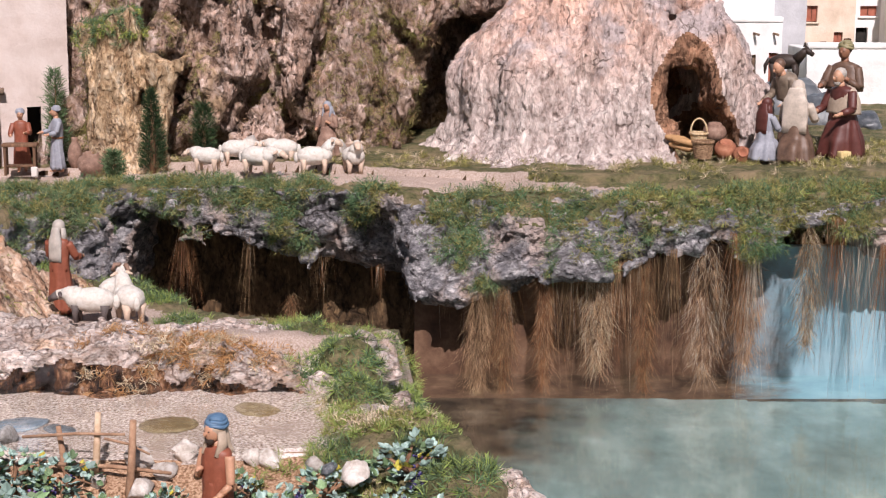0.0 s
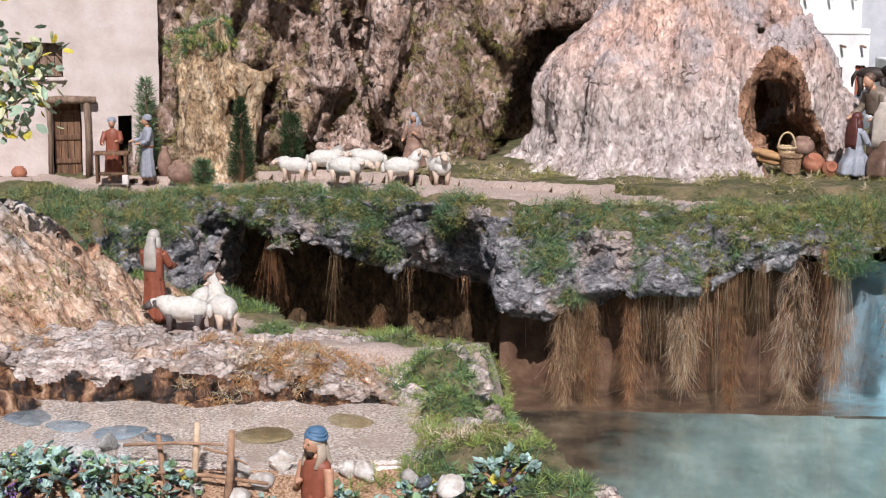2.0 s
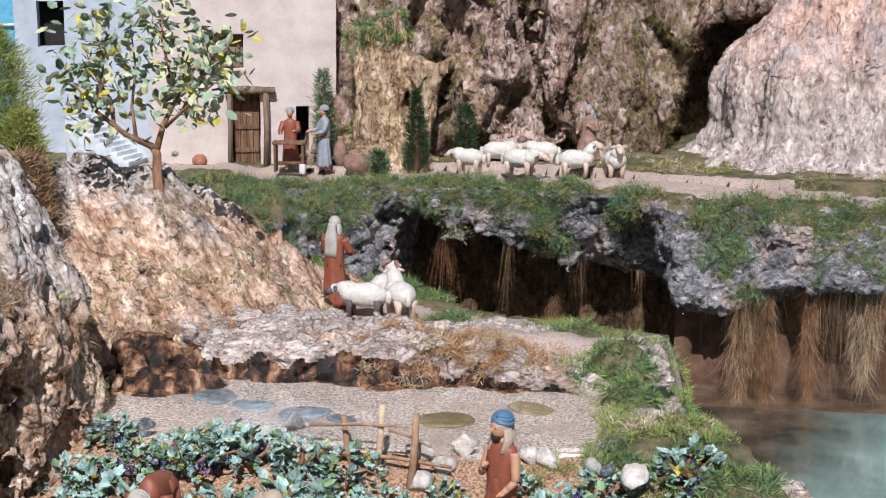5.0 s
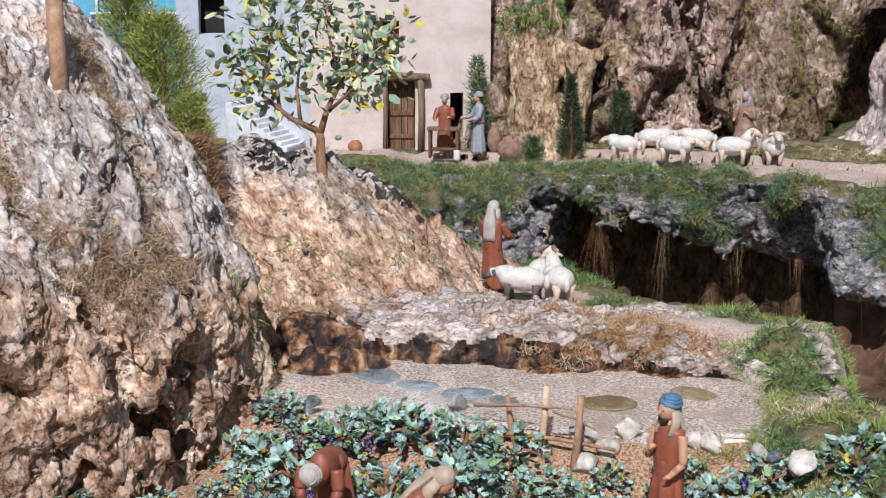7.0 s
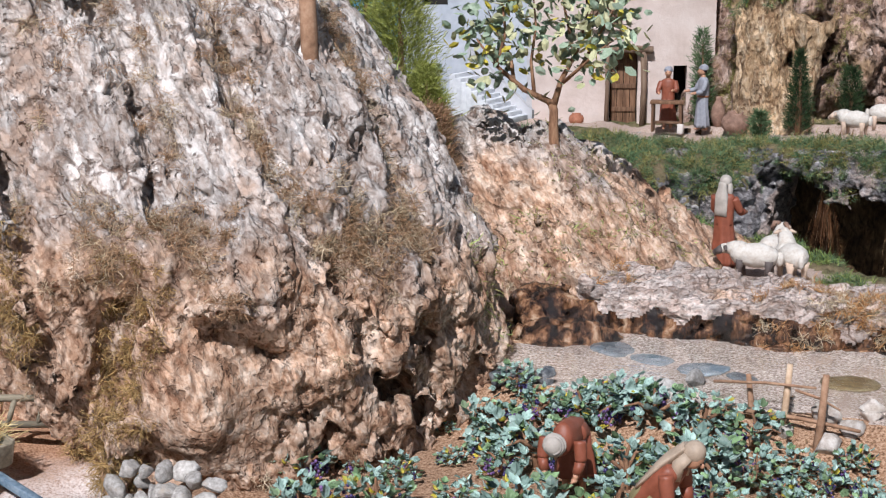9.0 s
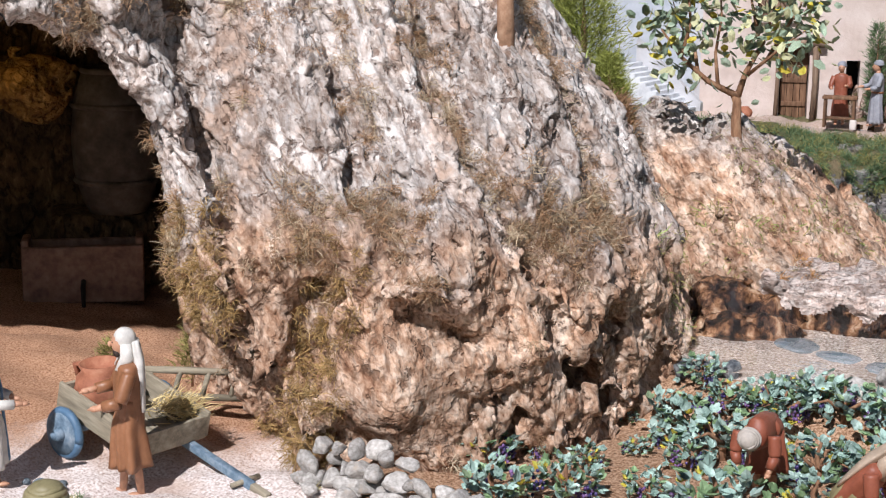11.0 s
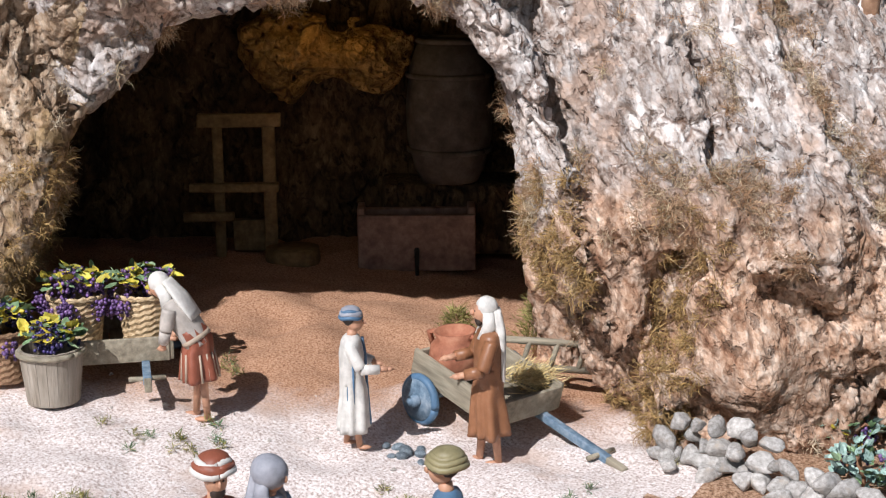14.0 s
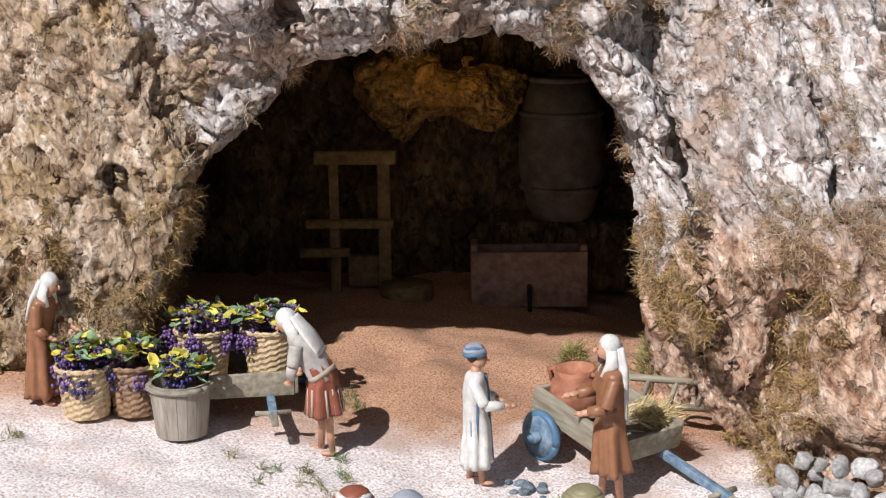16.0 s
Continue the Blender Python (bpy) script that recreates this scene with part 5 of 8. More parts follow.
M_CYPRESS = surface("cypress_green", [(0.3, (0.012, 0.03, 0.012)), (0.5, (0.03, 0.06, 0.02)), (0.7, (0.07, 0.10, 0.035))], scale=60, rough=0.9, bump=0, islands=0.4)
M_STRAW = surface("straw", [(0.3, (0.45, 0.32, 0.12)), (0.5, (0.64, 0.50, 0.24)), (0.7, (0.78, 0.66, 0.38))], scale=60, rough=0.8, bump=0, islands=0.3)
M_BREAD = paint("bread_crust", (0.42, 0.24, 0.11), 0.8)


# ================= figurines =================
def figurine(label, x, y, h, face, robe, scarf=None, over=None, lean=0.0, cap=None, beard=None, skin=None, sit=0.0, stripes=None, skirt=None, reach=(0.45, 0.25), legs=0.10,
             sash=None, trim=None, z=None, drape=0.0, wide=1.0, veil=1.0, cape=None, bare=False, head=1.0):
    """A painted clay figure as one mesh. face: the way it looks, in degrees from the front; lean: bent forward from the hips."""
    skin = skin or M_SKIN
    over = over or robe
    mats = [robe, skin, scarf or M_HAIR, over, M_HAIR if beard is None else beard, stripes or robe, skirt or robe, sash or robe, trim or robe, cap or M_HAIR, cape or robe]
    b = Build()
    hip = 0.50 - sit
    a = radians(lean)

    def up(k, fwd=0.0, side=0.0):
        """A place k of the height above the hip along the bent back; forward is -y."""
        return (side * h, (-math.sin(a) * k - math.cos(a) * fwd) * h, (hip + math.cos(a) * k - math.sin(a) * fwd) * h)

    # skirt of the robe down to the shins, with folds
    low = legs if sit == 0 else 0.01
    pts = [(0, 0.0, low * h), (0, -0.005 * h, (low + (hip - low) * 0.4) * h), (0, -0.01 * h, (low + (hip - low) * 0.75) * h), up(0.0), up(0.10)]
    rr = [(0.135 * wide, 0.115), (0.125 * wide, 0.105), (0.112 * wide, 0.095), (0.105 * wide, 0.085), (0.105 * wide, 0.082)]
    if sit:
        rr = [(0.175 * wide, 0.225), (0.168 * wide, 0.200), (0.150 * wide, 0.150), (0.122 * wide, 0.105), (0.105 * wide, 0.088)]
    b.tube(pts, [(p * h, q * h) for p, q in rr], 6, segs=44, fold=0.17, folds=8)
    if stripes:
        for k in range(14):
            t = 2 * math.pi * k / 14
            b.tube([(math.cos(t) * 0.138 * h, math.sin(t) * 0.118 * h, low * h), (math.cos(t) * 0.116 * h, (math.sin(t) * 0.098 - 0.01) * h, (low + (hip - low) * 0.75) * h)], [0.010 * h, 0.008 * h], 5, segs=5)
    # body
    b.tube([up(-0.02), up(0.10), up(0.20), up(0.285), up(0.325)], [(0.100 * h * wide, 0.080 * h), (0.108 * h * wide, 0.086 * h), (0.118 * h * wide, 0.085 * h), (0.112 * h * wide, 0.070 * h), (0.045 * h, 0.042 * h)], 3, segs=26, fold=0.08, folds=7)
    if sash:
        b.tube([up(0.015), up(0.045)], [(0.112 * h * wide, 0.092 * h), (0.112 * h * wide, 0.092 * h)], 7, segs=20)
    if cape:
        b.tube([up(0.315, -0.02), up(0.27, -0.02), up(0.15, -0.015), up(0.06, 0.0)], [(0.06 * h, 0.06 * h), (0.135 * h * wide, 0.085 * h), (0.165 * h * wide, 0.115 * h), (0.170 * h * wide, 0.125 * h)], 10, segs=30, fold=0.05, folds=7)
    # head and face
    hc = up(0.415, 0.03)
    b.tube([up(0.30), up(0.36, 0.012)], [0.036 * h, 0.034 * h], 1, segs=10)
    b.ball(hc, (0.052 * h, 0.060 * h, 0.070 * h), 1, 14, 10, rot=(lean * 0.7, 0, 0))
    nose = up(0.412, 0.095)
    b.ball(nose, (0.010 * h, 0.016 * h, 0.018 * h), 1, 6, 5)
    for s in (-1, 1):
        b.ball(up(0.425, 0.083, 0.020 * s), (0.007 * h, 0.006 * h, 0.005 * h), 4, 6, 4)
    if beard is not None:
        b.ball(up(0.365, 0.056), (0.034 * h, 0.024 * h, 0.034 * h), 4, 10, 7, lump=0.25, freq=90 / h * 0.2)
    if not scarf:
        b.ball(up(0.44, 0.0), (0.057 * h, 0.060 * h, 0.058 * h), 4, 12, 8)
    if scarf:
        b.ball(up(0.437, 0.012), (0.064 * h * head, 0.067 * h * head, 0.070 * h * (0.5 + 0.5 * head)), 2, 14, 9, rot=(lean * 0.7 + 12, 0, 0), lump=0.05, freq=40)
        tail = 0.10 - drape
        b.tube([up(0.43, -0.040), up(0.36, -0.048), up(0.28, -0.062), up(tail, -0.074)], [(0.056 * h * veil, 0.028 * h), (0.074 * h * veil, 0.036 * h), (0.100 * h * veil, 0.036 * h), (0.098 * h * veil, 0.018 * h)], 2, segs=24, fold=0.12, folds=6)
        for s in (-1, 1):
            b.tube([up(0.42, 0.01, 0.055 * s), up(0.34, 0.005, 0.062 * s), up(0.26, 0.05, 0.060 * s)], [(0.016 * h, 0.032 * h), (0.024 * h, 0.040 * h), (0.014 * h, 0.030 * h)], 2, segs=9)
    if cap:
        b.ball(up(0.468, 0.004), (0.070 * h * head, 0.074 * h * head, 0.036 * h * head), 9, 16, 8, rot=(lean, 6, 0), lump=0.06, freq=50)
        b.ball(up(0.492, -0.002), (0.058 * h * head, 0.062 * h * head, 0.034 * h * head), 9, 14, 8, rot=(lean, -8, 0), lump=0.06, freq=50)
        for lift_, wide_, m_ in ((0.452, 0.066, 8 if trim else 9), (0.476, 0.060, 9), (0.494, 0.050, 8 if trim else 9)):
            ring = [up(lift_ + 0.006 * math.sin(3 * t_), math.cos(t_) * wide_ * head, math.sin(t_) * wide_ * head) for t_ in np.linspace(0, 2 * math.pi, 18)]
            b.tube(ring, [0.013 * h * head] * 18, m_, segs=7)
    # arms: sleeve, forearm, palm
    for s, r in ((-1, reach[0]), (1, reach[1])):
        sh = up(0.27, 0.0, 0.115 * s * wide)
        el = up(0.10 + 0.04 * r, 0.03 + 0.08 * r, 0.155 * s * wide)
        wr = up(0.02 + 0.16 * r, 0.10 + 0.28 * r, 0.115 * s * wide)
        if lean > 30:                                # bent over, the arms hang down
            el, wr = (sh[0] * 1.12, sh[1] - 0.02 * h, sh[2] - 0.13 * h), (sh[0] * 0.85, sh[1] - 0.06 * h, max(0.03 * h, sh[2] - 0.25 * h))
        if r < 0:                                    # the palm held to the chest
            el, wr = up(0.09, 0.03, 0.155 * s * wide), up(0.19, 0.115, 0.035 * s)
        b.tube([sh, tuple((p + q) / 2 for p, q in zip(sh, el)), el], [(0.034 if bare else 0.042) * h, (0.030 if bare else 0.044) * h, (0.027 if bare else 0.040) * h], 1 if bare else 3, segs=12, fold=0.001 if bare else 0.08, folds=5)
        b.tube([el, tuple(p * 0.35 + q * 0.65 for p, q in zip(el, wr))], [(0.026 if bare else 0.038) * h, (0.021 if bare else 0.034) * h], 1 if bare else 3, segs=9)
        b.tube([tuple(p * 0.4 + q * 0.6 for p, q in zip(el, wr)), wr], [0.022 * h, 0.018 * h], 1, segs=8)
        b.ball(wr, (0.022 * h, 0.030 * h, 0.018 * h), 1, 8, 6)
        b.tube([wr, (wr[0] - 0.012 * s * h, wr[1] - 0.036 * h, wr[2] - 0.008 * h)], [0.012 * h, 0.006 * h], 1, segs=6)
    if trim:
        for s in (-0.02, 0.02):
            b.tube([up(0.285, s, -0.108), up(0.15, s, -0.128), up(0.0, s, -0.118), (-0.134 * h, -s * h, low * h + 0.01 * h)], [0.009 * h] * 4, 8, segs=6)
        for s in (0.035, 0.06):
            b.tube([up(0.29, 0.074, s), up(0.15, 0.094, s + 0.012), up(0.02, 0.096, s + 0.014), (s * h + 0.016 * h, -0.122 * h, low * h + 0.01 * h)], [0.010 * h] * 4, 8, segs=6)
    if not sit:
        for s in (-1, 1):
            st = 0.05 * s
            b.tube([(0.045 * s * h, st * h * 0.5, (low + 0.08) * h), (0.048 * s * h, st * h, 0.02 * h)], [0.030 * h, 0.022 * h], 1, segs=8)
            b.ball((0.048 * s * h, (st - 0.03) * h, 0.015 * h), (0.025 * h, 0.055 * h, 0.016 * h), 1, 8, 6)
    z = gz(x, y) if z is None else z
    ob = b.thing("figurine", mats, upright(x, y, z, face))
    return tagged(ob, label, "figurine")


# before the cave
figurine("clay figurine of a bearded man in brown tunic and white hood", -1.287, 1.265, 0.200, -50, M_BROWN, scarf=M_WHITE, beard=M_HAIR, reach=(0.5, 0.35), legs=0.19, drape=0.08, wide=1.2, veil=1.0)
figurine("clay figurine of a boy in white robe with blue stripes", -1.416, 1.174, 0.165, 125, M_WHITE, cap=M_GREYBLUE, trim=M_BLUE, reach=(0.6, 0.3), legs=0.14, wide=1.22, head=1.1)
figurine("clay figurine of a stooping man in striped skirt", -1.583, 1.098, 0.190, -62, M_BEIGE, scarf=M_WHITE, over=M_GREYHAIR, lean=31, stripes=M_BEIGE, skirt=M_RUST, legs=0.27, reach=(0.15, 0.1), sash=M_BEIGE, drape=-0.04, wide=1.15)
figurine("clay figurine of a woman in brown dress and white veil", -1.912, 0.936, 0.170, 112, M_BROWN, scarf=M_WHITE, over=M_BROWN, lean=14, reach=(0.3, 0.5), legs=0.06, drape=-0.03)
figurine("clay figurine with striped turban and rust cloak", -1.208, 0.734, 0.190, 60, M_RUST, head=1.35, cap=M_RUST, trim=M_WHITE, beard=M_HAIR, reach=(0.4, 0.4))
figurine("clay figurine with grey-blue head cloth", -1.176, 0.765, 0.186, 100, M_GREYBLUE, head=1.35, scarf=M_GREYBLUE, reach=(0.4, 0.4))
figurine("clay figurine with ochre turban and blue robe", -1.052, 0.853, 0.184, -70, M_BLUE, head=1.35, cap=M_OLIVE, reach=(0.4, 0.4))
# in the vineyard
figurine("clay figurine of a bearded grape picker in rust tunic", -0.248, 1.633, 0.178, -40, M_RUST, scarf=M_BEIGE, veil=0.7, drape=-0.20, bare=True, cap=M_BLUE, beard=M_HAIR, reach=(-1, 0.05), z=-0.05)
figurine("clay figurine of a stooping picker in rust shirt", -0.630, 1.590, 0.175, 0, M_RUST, cap=M_GREYHAIR, lean=84, reach=(0.0, 0.0), z=-0.050, over=M_RUST, legs=0.2)
figurine("clay figurine of a bending woman in tan veil", -0.500, 1.400, 0.180, 80, M_OLIVE, scarf=M_BEIGE, lean=40, over=M_RUST, reach=(0.4, 0.3), z=-0.05, drape=0.04)
# by the pond
figurine("clay figurine of a shepherd in rust robe seen from behind", -0.658, 2.600, 0.168, 160, M_RUST, scarf=M_GREYHAIR, reach=(0.5, 0.4), legs=0.04, z=0.016, drape=0.02, veil=0.75)
# on the far plateau
figurine("small clay figurine of a craftsman with grey cap", -1.022, 3.722, 0.152, 5, M_RUST, cap=M_GREYBLUE, over=M_RUST, reach=(0.5, 0.9), z=0.114)
figurine("small clay figurine in grey robe with brown sash", -0.932, 3.712, 0.158, -60, M_GREYBLUE, cap=M_GREYBLUE, sash=M_BROWN, reach=(0.5, 0.4), legs=0.05, z=0.116)
figurine("small clay figurine of a seated shepherd in brown", -0.280, 3.72, 0.155, -20, M_CLAY_DARK, scarf=M_GREYBLUE, sit=0.13, reach=(0.3, -1), z=0.155)
M_DUSK = paint("painted_dark_brown_cloth", (0.13, 0.075, 0.05), 0.5, 0.35)
M_UMBER = paint("painted_umber_cloth", (0.20, 0.155, 0.115), 0.5, 0.35)
M_CREAM = paint("painted_cream_cloth", (0.52, 0.44, 0.37), 0.6, 0.25)
figurine("clay figurine of a kneeling woman in cream veil", 0.782, 3.420, 0.232, 150, M_CREAM, scarf=M_CREAM, sit=0.22, skirt=M_DUSK, sash=M_GREYBLUE, reach=(0.6, 0.5), z=0.186, drape=0.10, veil=1.25)
figurine("clay figurine of a kneeling child in grey", 0.718, 3.440, 0.180, 120, M_GREYBLUE, scarf=M_RED, sit=0.22, reach=(0.5, 0.5), z=0.186, drape=0.04)
figurine("clay figurine of a leaning bearded man in brown robe", 0.812, 3.60, 0.228, -60, M_UMBER, beard=M_DUSK, lean=26, reach=(0.75, 0.5), z=0.188, skirt=M_DUSK, cape=M_UMBER)
figurine("clay figurine of a kneeling old man in dark red robe", 0.905, 3.490, 0.240, -55, M_RED, beard=M_GREYHAIR, lean=10, sit=0.15, reach=(0.6, 0.5), z=0.19, wide=1.1, cape=M_BEIGE)
figurine("clay figurine of a standing man in turban and plum cloak", 0.935, 3.620, 0.250, -40, M_DKRED, cap=M_OLIVE, skin=M_SKIN_DARK, over=M_DUSK, reach=(0.5, -1), legs=0.02, z=0.19, wide=1.1, cape=M_DUSK)


# ================= sheep =================
def sheep_mesh(head_down, horn):
    b = Build()
    b.ball((0, 0, 0.043), (0.042, 0.023, 0.023), 0, 26, 18, lump=0.10, freq=190)
    b.ball((0.030, 0, 0.046), (0.020, 0.020, 0.021), 0, 18, 12, lump=0.10, freq=190)
    hz, hx = (0.052, 0.058) if head_down else (0.078, 0.052)
    b.tube([(0.030, 0, 0.052), ((0.030 + hx) / 2, 0, (0.055 + hz) / 2), (hx - 0.004, 0, hz)], [0.017, 0.014, 0.011], 0, segs=12)
    b.ball((hx, 0, hz), (0.012, 0.009, 0.010), 0, 12, 8, lump=0.08, freq=200)
    b.tube([(hx + 0.004, 0, hz), (hx + 0.019, 0, hz - 0.009)], [0.009, 0.006], 1, segs=10)
    b.ball((hx + 0.019, 0, hz - 0.009), (0.006, 0.006, 0.006), 1, 8, 6)
    for s in (-1, 1):
        b.tube([(hx - 0.002, 0.008 * s, hz + 0.004), (hx - 0.006, 0.019 * s, hz)], [0.0045, 0.002], 1, segs=7)
        if horn:
            b.tube([(hx - 0.003, 0.006 * s, hz + 0.008), (hx - 0.014, 0.012 * s, hz + 0.010), (hx - 0.016, 0.017 * s, hz - 0.002), (hx - 0.006, 0.019 * s, hz - 0.008)], [0.005, 0.005, 0.004, 0.002], 2, segs=8)
        for fx in (-0.026, 0.027):
            b.tube([(fx, 0.012 * s, 0.036), (fx + 0.002, 0.012 * s, 0.018), (fx, 0.012 * s, 0.0)], [0.009, 0.0055, 0.0045], 1, segs=8)
    b.ball((-0.043, 0, 0.040), (0.007, 0.006, 0.014), 0, 8, 6)
    return b


M_SHEEPFACE = paint("painted_sheep_skin", (0.58, 0.44, 0.34), 0.7)
M_SHEEPDARK = paint("painted_dark_muzzle", (0.10, 0.08, 0.075), 0.7)
for x, y, z, turn, size, down, horn, face, words in (
        (-0.552, 3.60, 0.134, 165, 0.95, True, False, M_SHEEPFACE, "small white wool sheep figurine grazing"),
        (-0.500, 3.70, 0.138, 10, 1.0, True, False, M_SHEEPFACE, "small white wool sheep figurine grazing"),
        (-0.430, 3.545, 0.136, -15, 1.08, True, False, M_SHEEPFACE, "small white wool sheep figurine grazing"),
        (-0.385, 3.70, 0.140, 172, 1.0, True, False, M_SHEEPFACE, "small white wool sheep figurine grazing"),
        (-0.300, 3.53, 0.140, 8, 1.05, False, False, M_SHEEPFACE, "small white sheep figurine with raised head"),
        (-0.208, 3.53, 0.143, -75, 1.0, False, False, M_SHEEPFACE, "small white sheep figurine facing the lake"),
        (-0.585, 2.520, 0.024, 176, 0.95, True, False, M_SHEEPDARK, "white wool sheep figurine with dark face"),
        (-0.528, 2.545, 0.022, 118, 0.95, False, False, M_SHEEPFACE, "white wool sheep figurine with raised head"),
        (-0.585, 2.680, 0.014, 75, 0.85, False, True, M_SHEEPFACE, "white ram figurine with curled dark horns")):
    s = sheep_mesh(down, horn).thing("sheep_figurine", [M_WOOL, face, M_CLAY_DARK], upright(x, y, z, turn) @ Matrix.Diagonal((size * (0.86 if y > 3 else 0.98), size * 1.08, size * (0.90 if y > 3 else 0.95), 1)))
    tagged(s, words, "sheep", group="sheep by the pond" if y < 3 else "flock on the plateau")


# ================= baskets, tub and grapes =================
def basket(x, y, z, r, h, mat, label, group="", handle=False, oval=1.0, turn=0.0):
    root = base("basket", upright(x, y, z, turn))
    tagged(root, label, "basket", group=group)
    b = Build()
    rows, segs = 16, 32
    vs, fs = [], []
    for i in range(rows + 1):
        t = i / rows
        rad = r * (0.80 + 0.20 * t)
        for k in range(segs):
            a = 2 * math.pi * k / segs
            w = 1 + (0.030 if (i + k // 2) % 2 else -0.018)
            vs.append((math.cos(a) * rad * w * oval, math.sin(a) * rad * w, t * h))
    for i in range(rows):
        for k in range(segs):
            p, q = i * segs + k, i * segs + (k + 1) % segs
            fs.append([p, q, q + segs, p + segs])
    fs.append(list(range(segs))[::-1])
    b.add(vs, fs)
    b.thing("woven_body", mat, parent=root, smooth=False)
    rim = Build()
    n = 26
    for off in (0, math.pi):
        rim.tube([(math.cos(2 * math.pi * k / n) * r * 1.02 * oval, math.sin(2 * math.pi * k / n) * r * 1.02, h + 0.0022 * math.sin(9 * 2 * math.pi * k / n + off)) for k in range(n + 1)], [0.0024] * (n + 1), segs=6)
    rim.thing("rim", mat, parent=root)
    if handle:
        hb = Build()
        hb.tube([(math.cos(a) * r * 0.95, 0, h + math.sin(a) * r * 1.7) for a in np.linspace(0, math.pi, 14)], [0.0022] * 14, segs=6)
        hb.thing("handle", mat, parent=root)
    return root


def grape_heap(x, y, z, r, label, seed, mat=None, oval=1.0, turn=0.0, spill=0.6):
    """Bunches of grapes heaped over a rim, some hanging over it, with leaves on top."""
    rr = np.random.RandomState(seed)
    root = tagged(base("grape_heap", upright(x, y, z, turn)), label, "grapes")
    places = []
    for _ in range(9):
        a, d = rr.rand() * 6.28, r * 0.75 * math.sqrt(rr.rand())
        places.append((d * math.cos(a) * oval, d * math.sin(a), 0.010 + 0.014 * (1 - d / r), 1.0))
    for k in range(int(8 * spill)):
        a = rr.rand() * 6.28
        places.append((r * 1.02 * math.cos(a) * oval, r * 1.02 * math.sin(a), -0.006 - 0.012 * rr.rand(), 1.2))
    for px, py, pz, tall in places:
        b = Build()
        for _ in range(40):
            q = np.clip(rr.normal(size=3), -1.7, 1.7) * (0.0070, 0.0070, 0.0066 * tall)
            b.ball((q[0], q[1], q[2]), 0.0022 + 0.0008 * rr.rand(), 0, 5, 4)
        b.thing("grape_bunch", mat or (M_GRAPE if rr.rand() < 0.65 else M_GRAPE_RED), pose(px, py, pz), root)
    n = 78
    a, d = rr.rand(n) * 6.28, r * np.sqrt(rr.rand(n)) * 1.05
    at = np.stack([np.cos(a) * d * oval, np.sin(a) * d, 0.018 + 0.016 * (1 - d / r) + 0.004 * rr.rand(n)], 1)
    dd = rr.normal(size=(n, 3)) * (1, 1, 0.5)
    dd /= np.linalg.norm(dd, axis=1, keepdims=True)
    v, q = leaf_mesh(at, dd, rr.normal(size=(n, 3)) * 0.4 + (0, 0, 1), 0.012 + 0.008 * rr.rand(n), 0.8)
    pick = (rr.rand(n) < 0.45).astype(int)
    lv = new("vine_leaves", mesh_of("vine_leaves", v, q, [M_LEAF_Y, M_LEAF_G], np.concatenate([pick, pick]), smooth=False))
    lv.parent = root
    return root


G = "harvest baskets before the cave"
for k, (x, y, r, h, mat, words) in enumerate((
        (-1.848, 0.953, 0.034, 0.062, M_WICKER, "pale wicker basket full of dark grapes"),
        (-1.815, 1.003, 0.034, 0.062, M_WICKER_DARK, "brown wicker basket full of grapes and leaves"),
        (-1.893, 1.000, 0.034, 0.062, M_WICKER_DARK, "brown wicker basket of grapes behind the others"))):
    z = gz(x, y)
    basket(x, y, z, r, h, mat, words, G)
    grape_heap(x, y, z + h, r * 0.98, "dark grapes with yellow and green leaves in a basket", 20 + k)
for k, (x, y) in enumerate(((-1.792, 1.098), (-1.728, 1.152))):
    basket(x, y, 0.052, 0.035, 0.060, M_WICKER, "pale wicker basket of grapes standing on a cart", G)
    grape_heap(x, y, 0.112, 0.038, "violet grapes with yellow leaves in a basket", 40 + k, M_GRAPE_RED, spill=1.0)
x, y = -1.740, 1.010
tub = tagged(base("wooden_tub", upright(x, y, gz(x, y))), "round grey wooden tub full of dark grapes", "tub")
for k in range(18):
    a = 2 * math.pi * k / 18
    s = Build()
    s.add([(math.cos(a + d) * r, math.sin(a + d) * r, z) for z, r0 in ((0, 0.031), (0.066, 0.038)) for d in (-0.168, 0.0, 0.168) for r in (r0, r0 - 0.004)],
          [[0, 2, 8, 6], [2, 4, 10, 8], [1, 7, 9, 3], [3, 9, 11, 5], [6, 8, 9, 7], [8, 10, 11, 9], [0, 1, 3, 2], [2, 3, 5, 4], [0, 6, 7, 1], [4, 5, 11, 10]])
    s.thing("stave", M_TUB, parent=tub, smooth=False)
hoop = Build()
hoop.tube([(math.cos(a) * 0.0385, math.sin(a) * 0.0385, 0.061) for a in np.linspace(0, 2 * math.pi, 30)], [0.0035] * 30, segs=6)
hoop.thing("hoop", M_PLANK, parent=tub)
floor_ = Build()
floor_.tube([(0, 0, 0.004), (0, 0, 0.050)], [0.030, 0.034], segs=18)
floor_.thing("tub_bottom", M_TUB, parent=tub)
grape_heap(x, y, gz(x, y) + 0.062, 0.034, "dark blue grapes with green leaves in a tub", 61, M_GRAPE, spill=0.0)


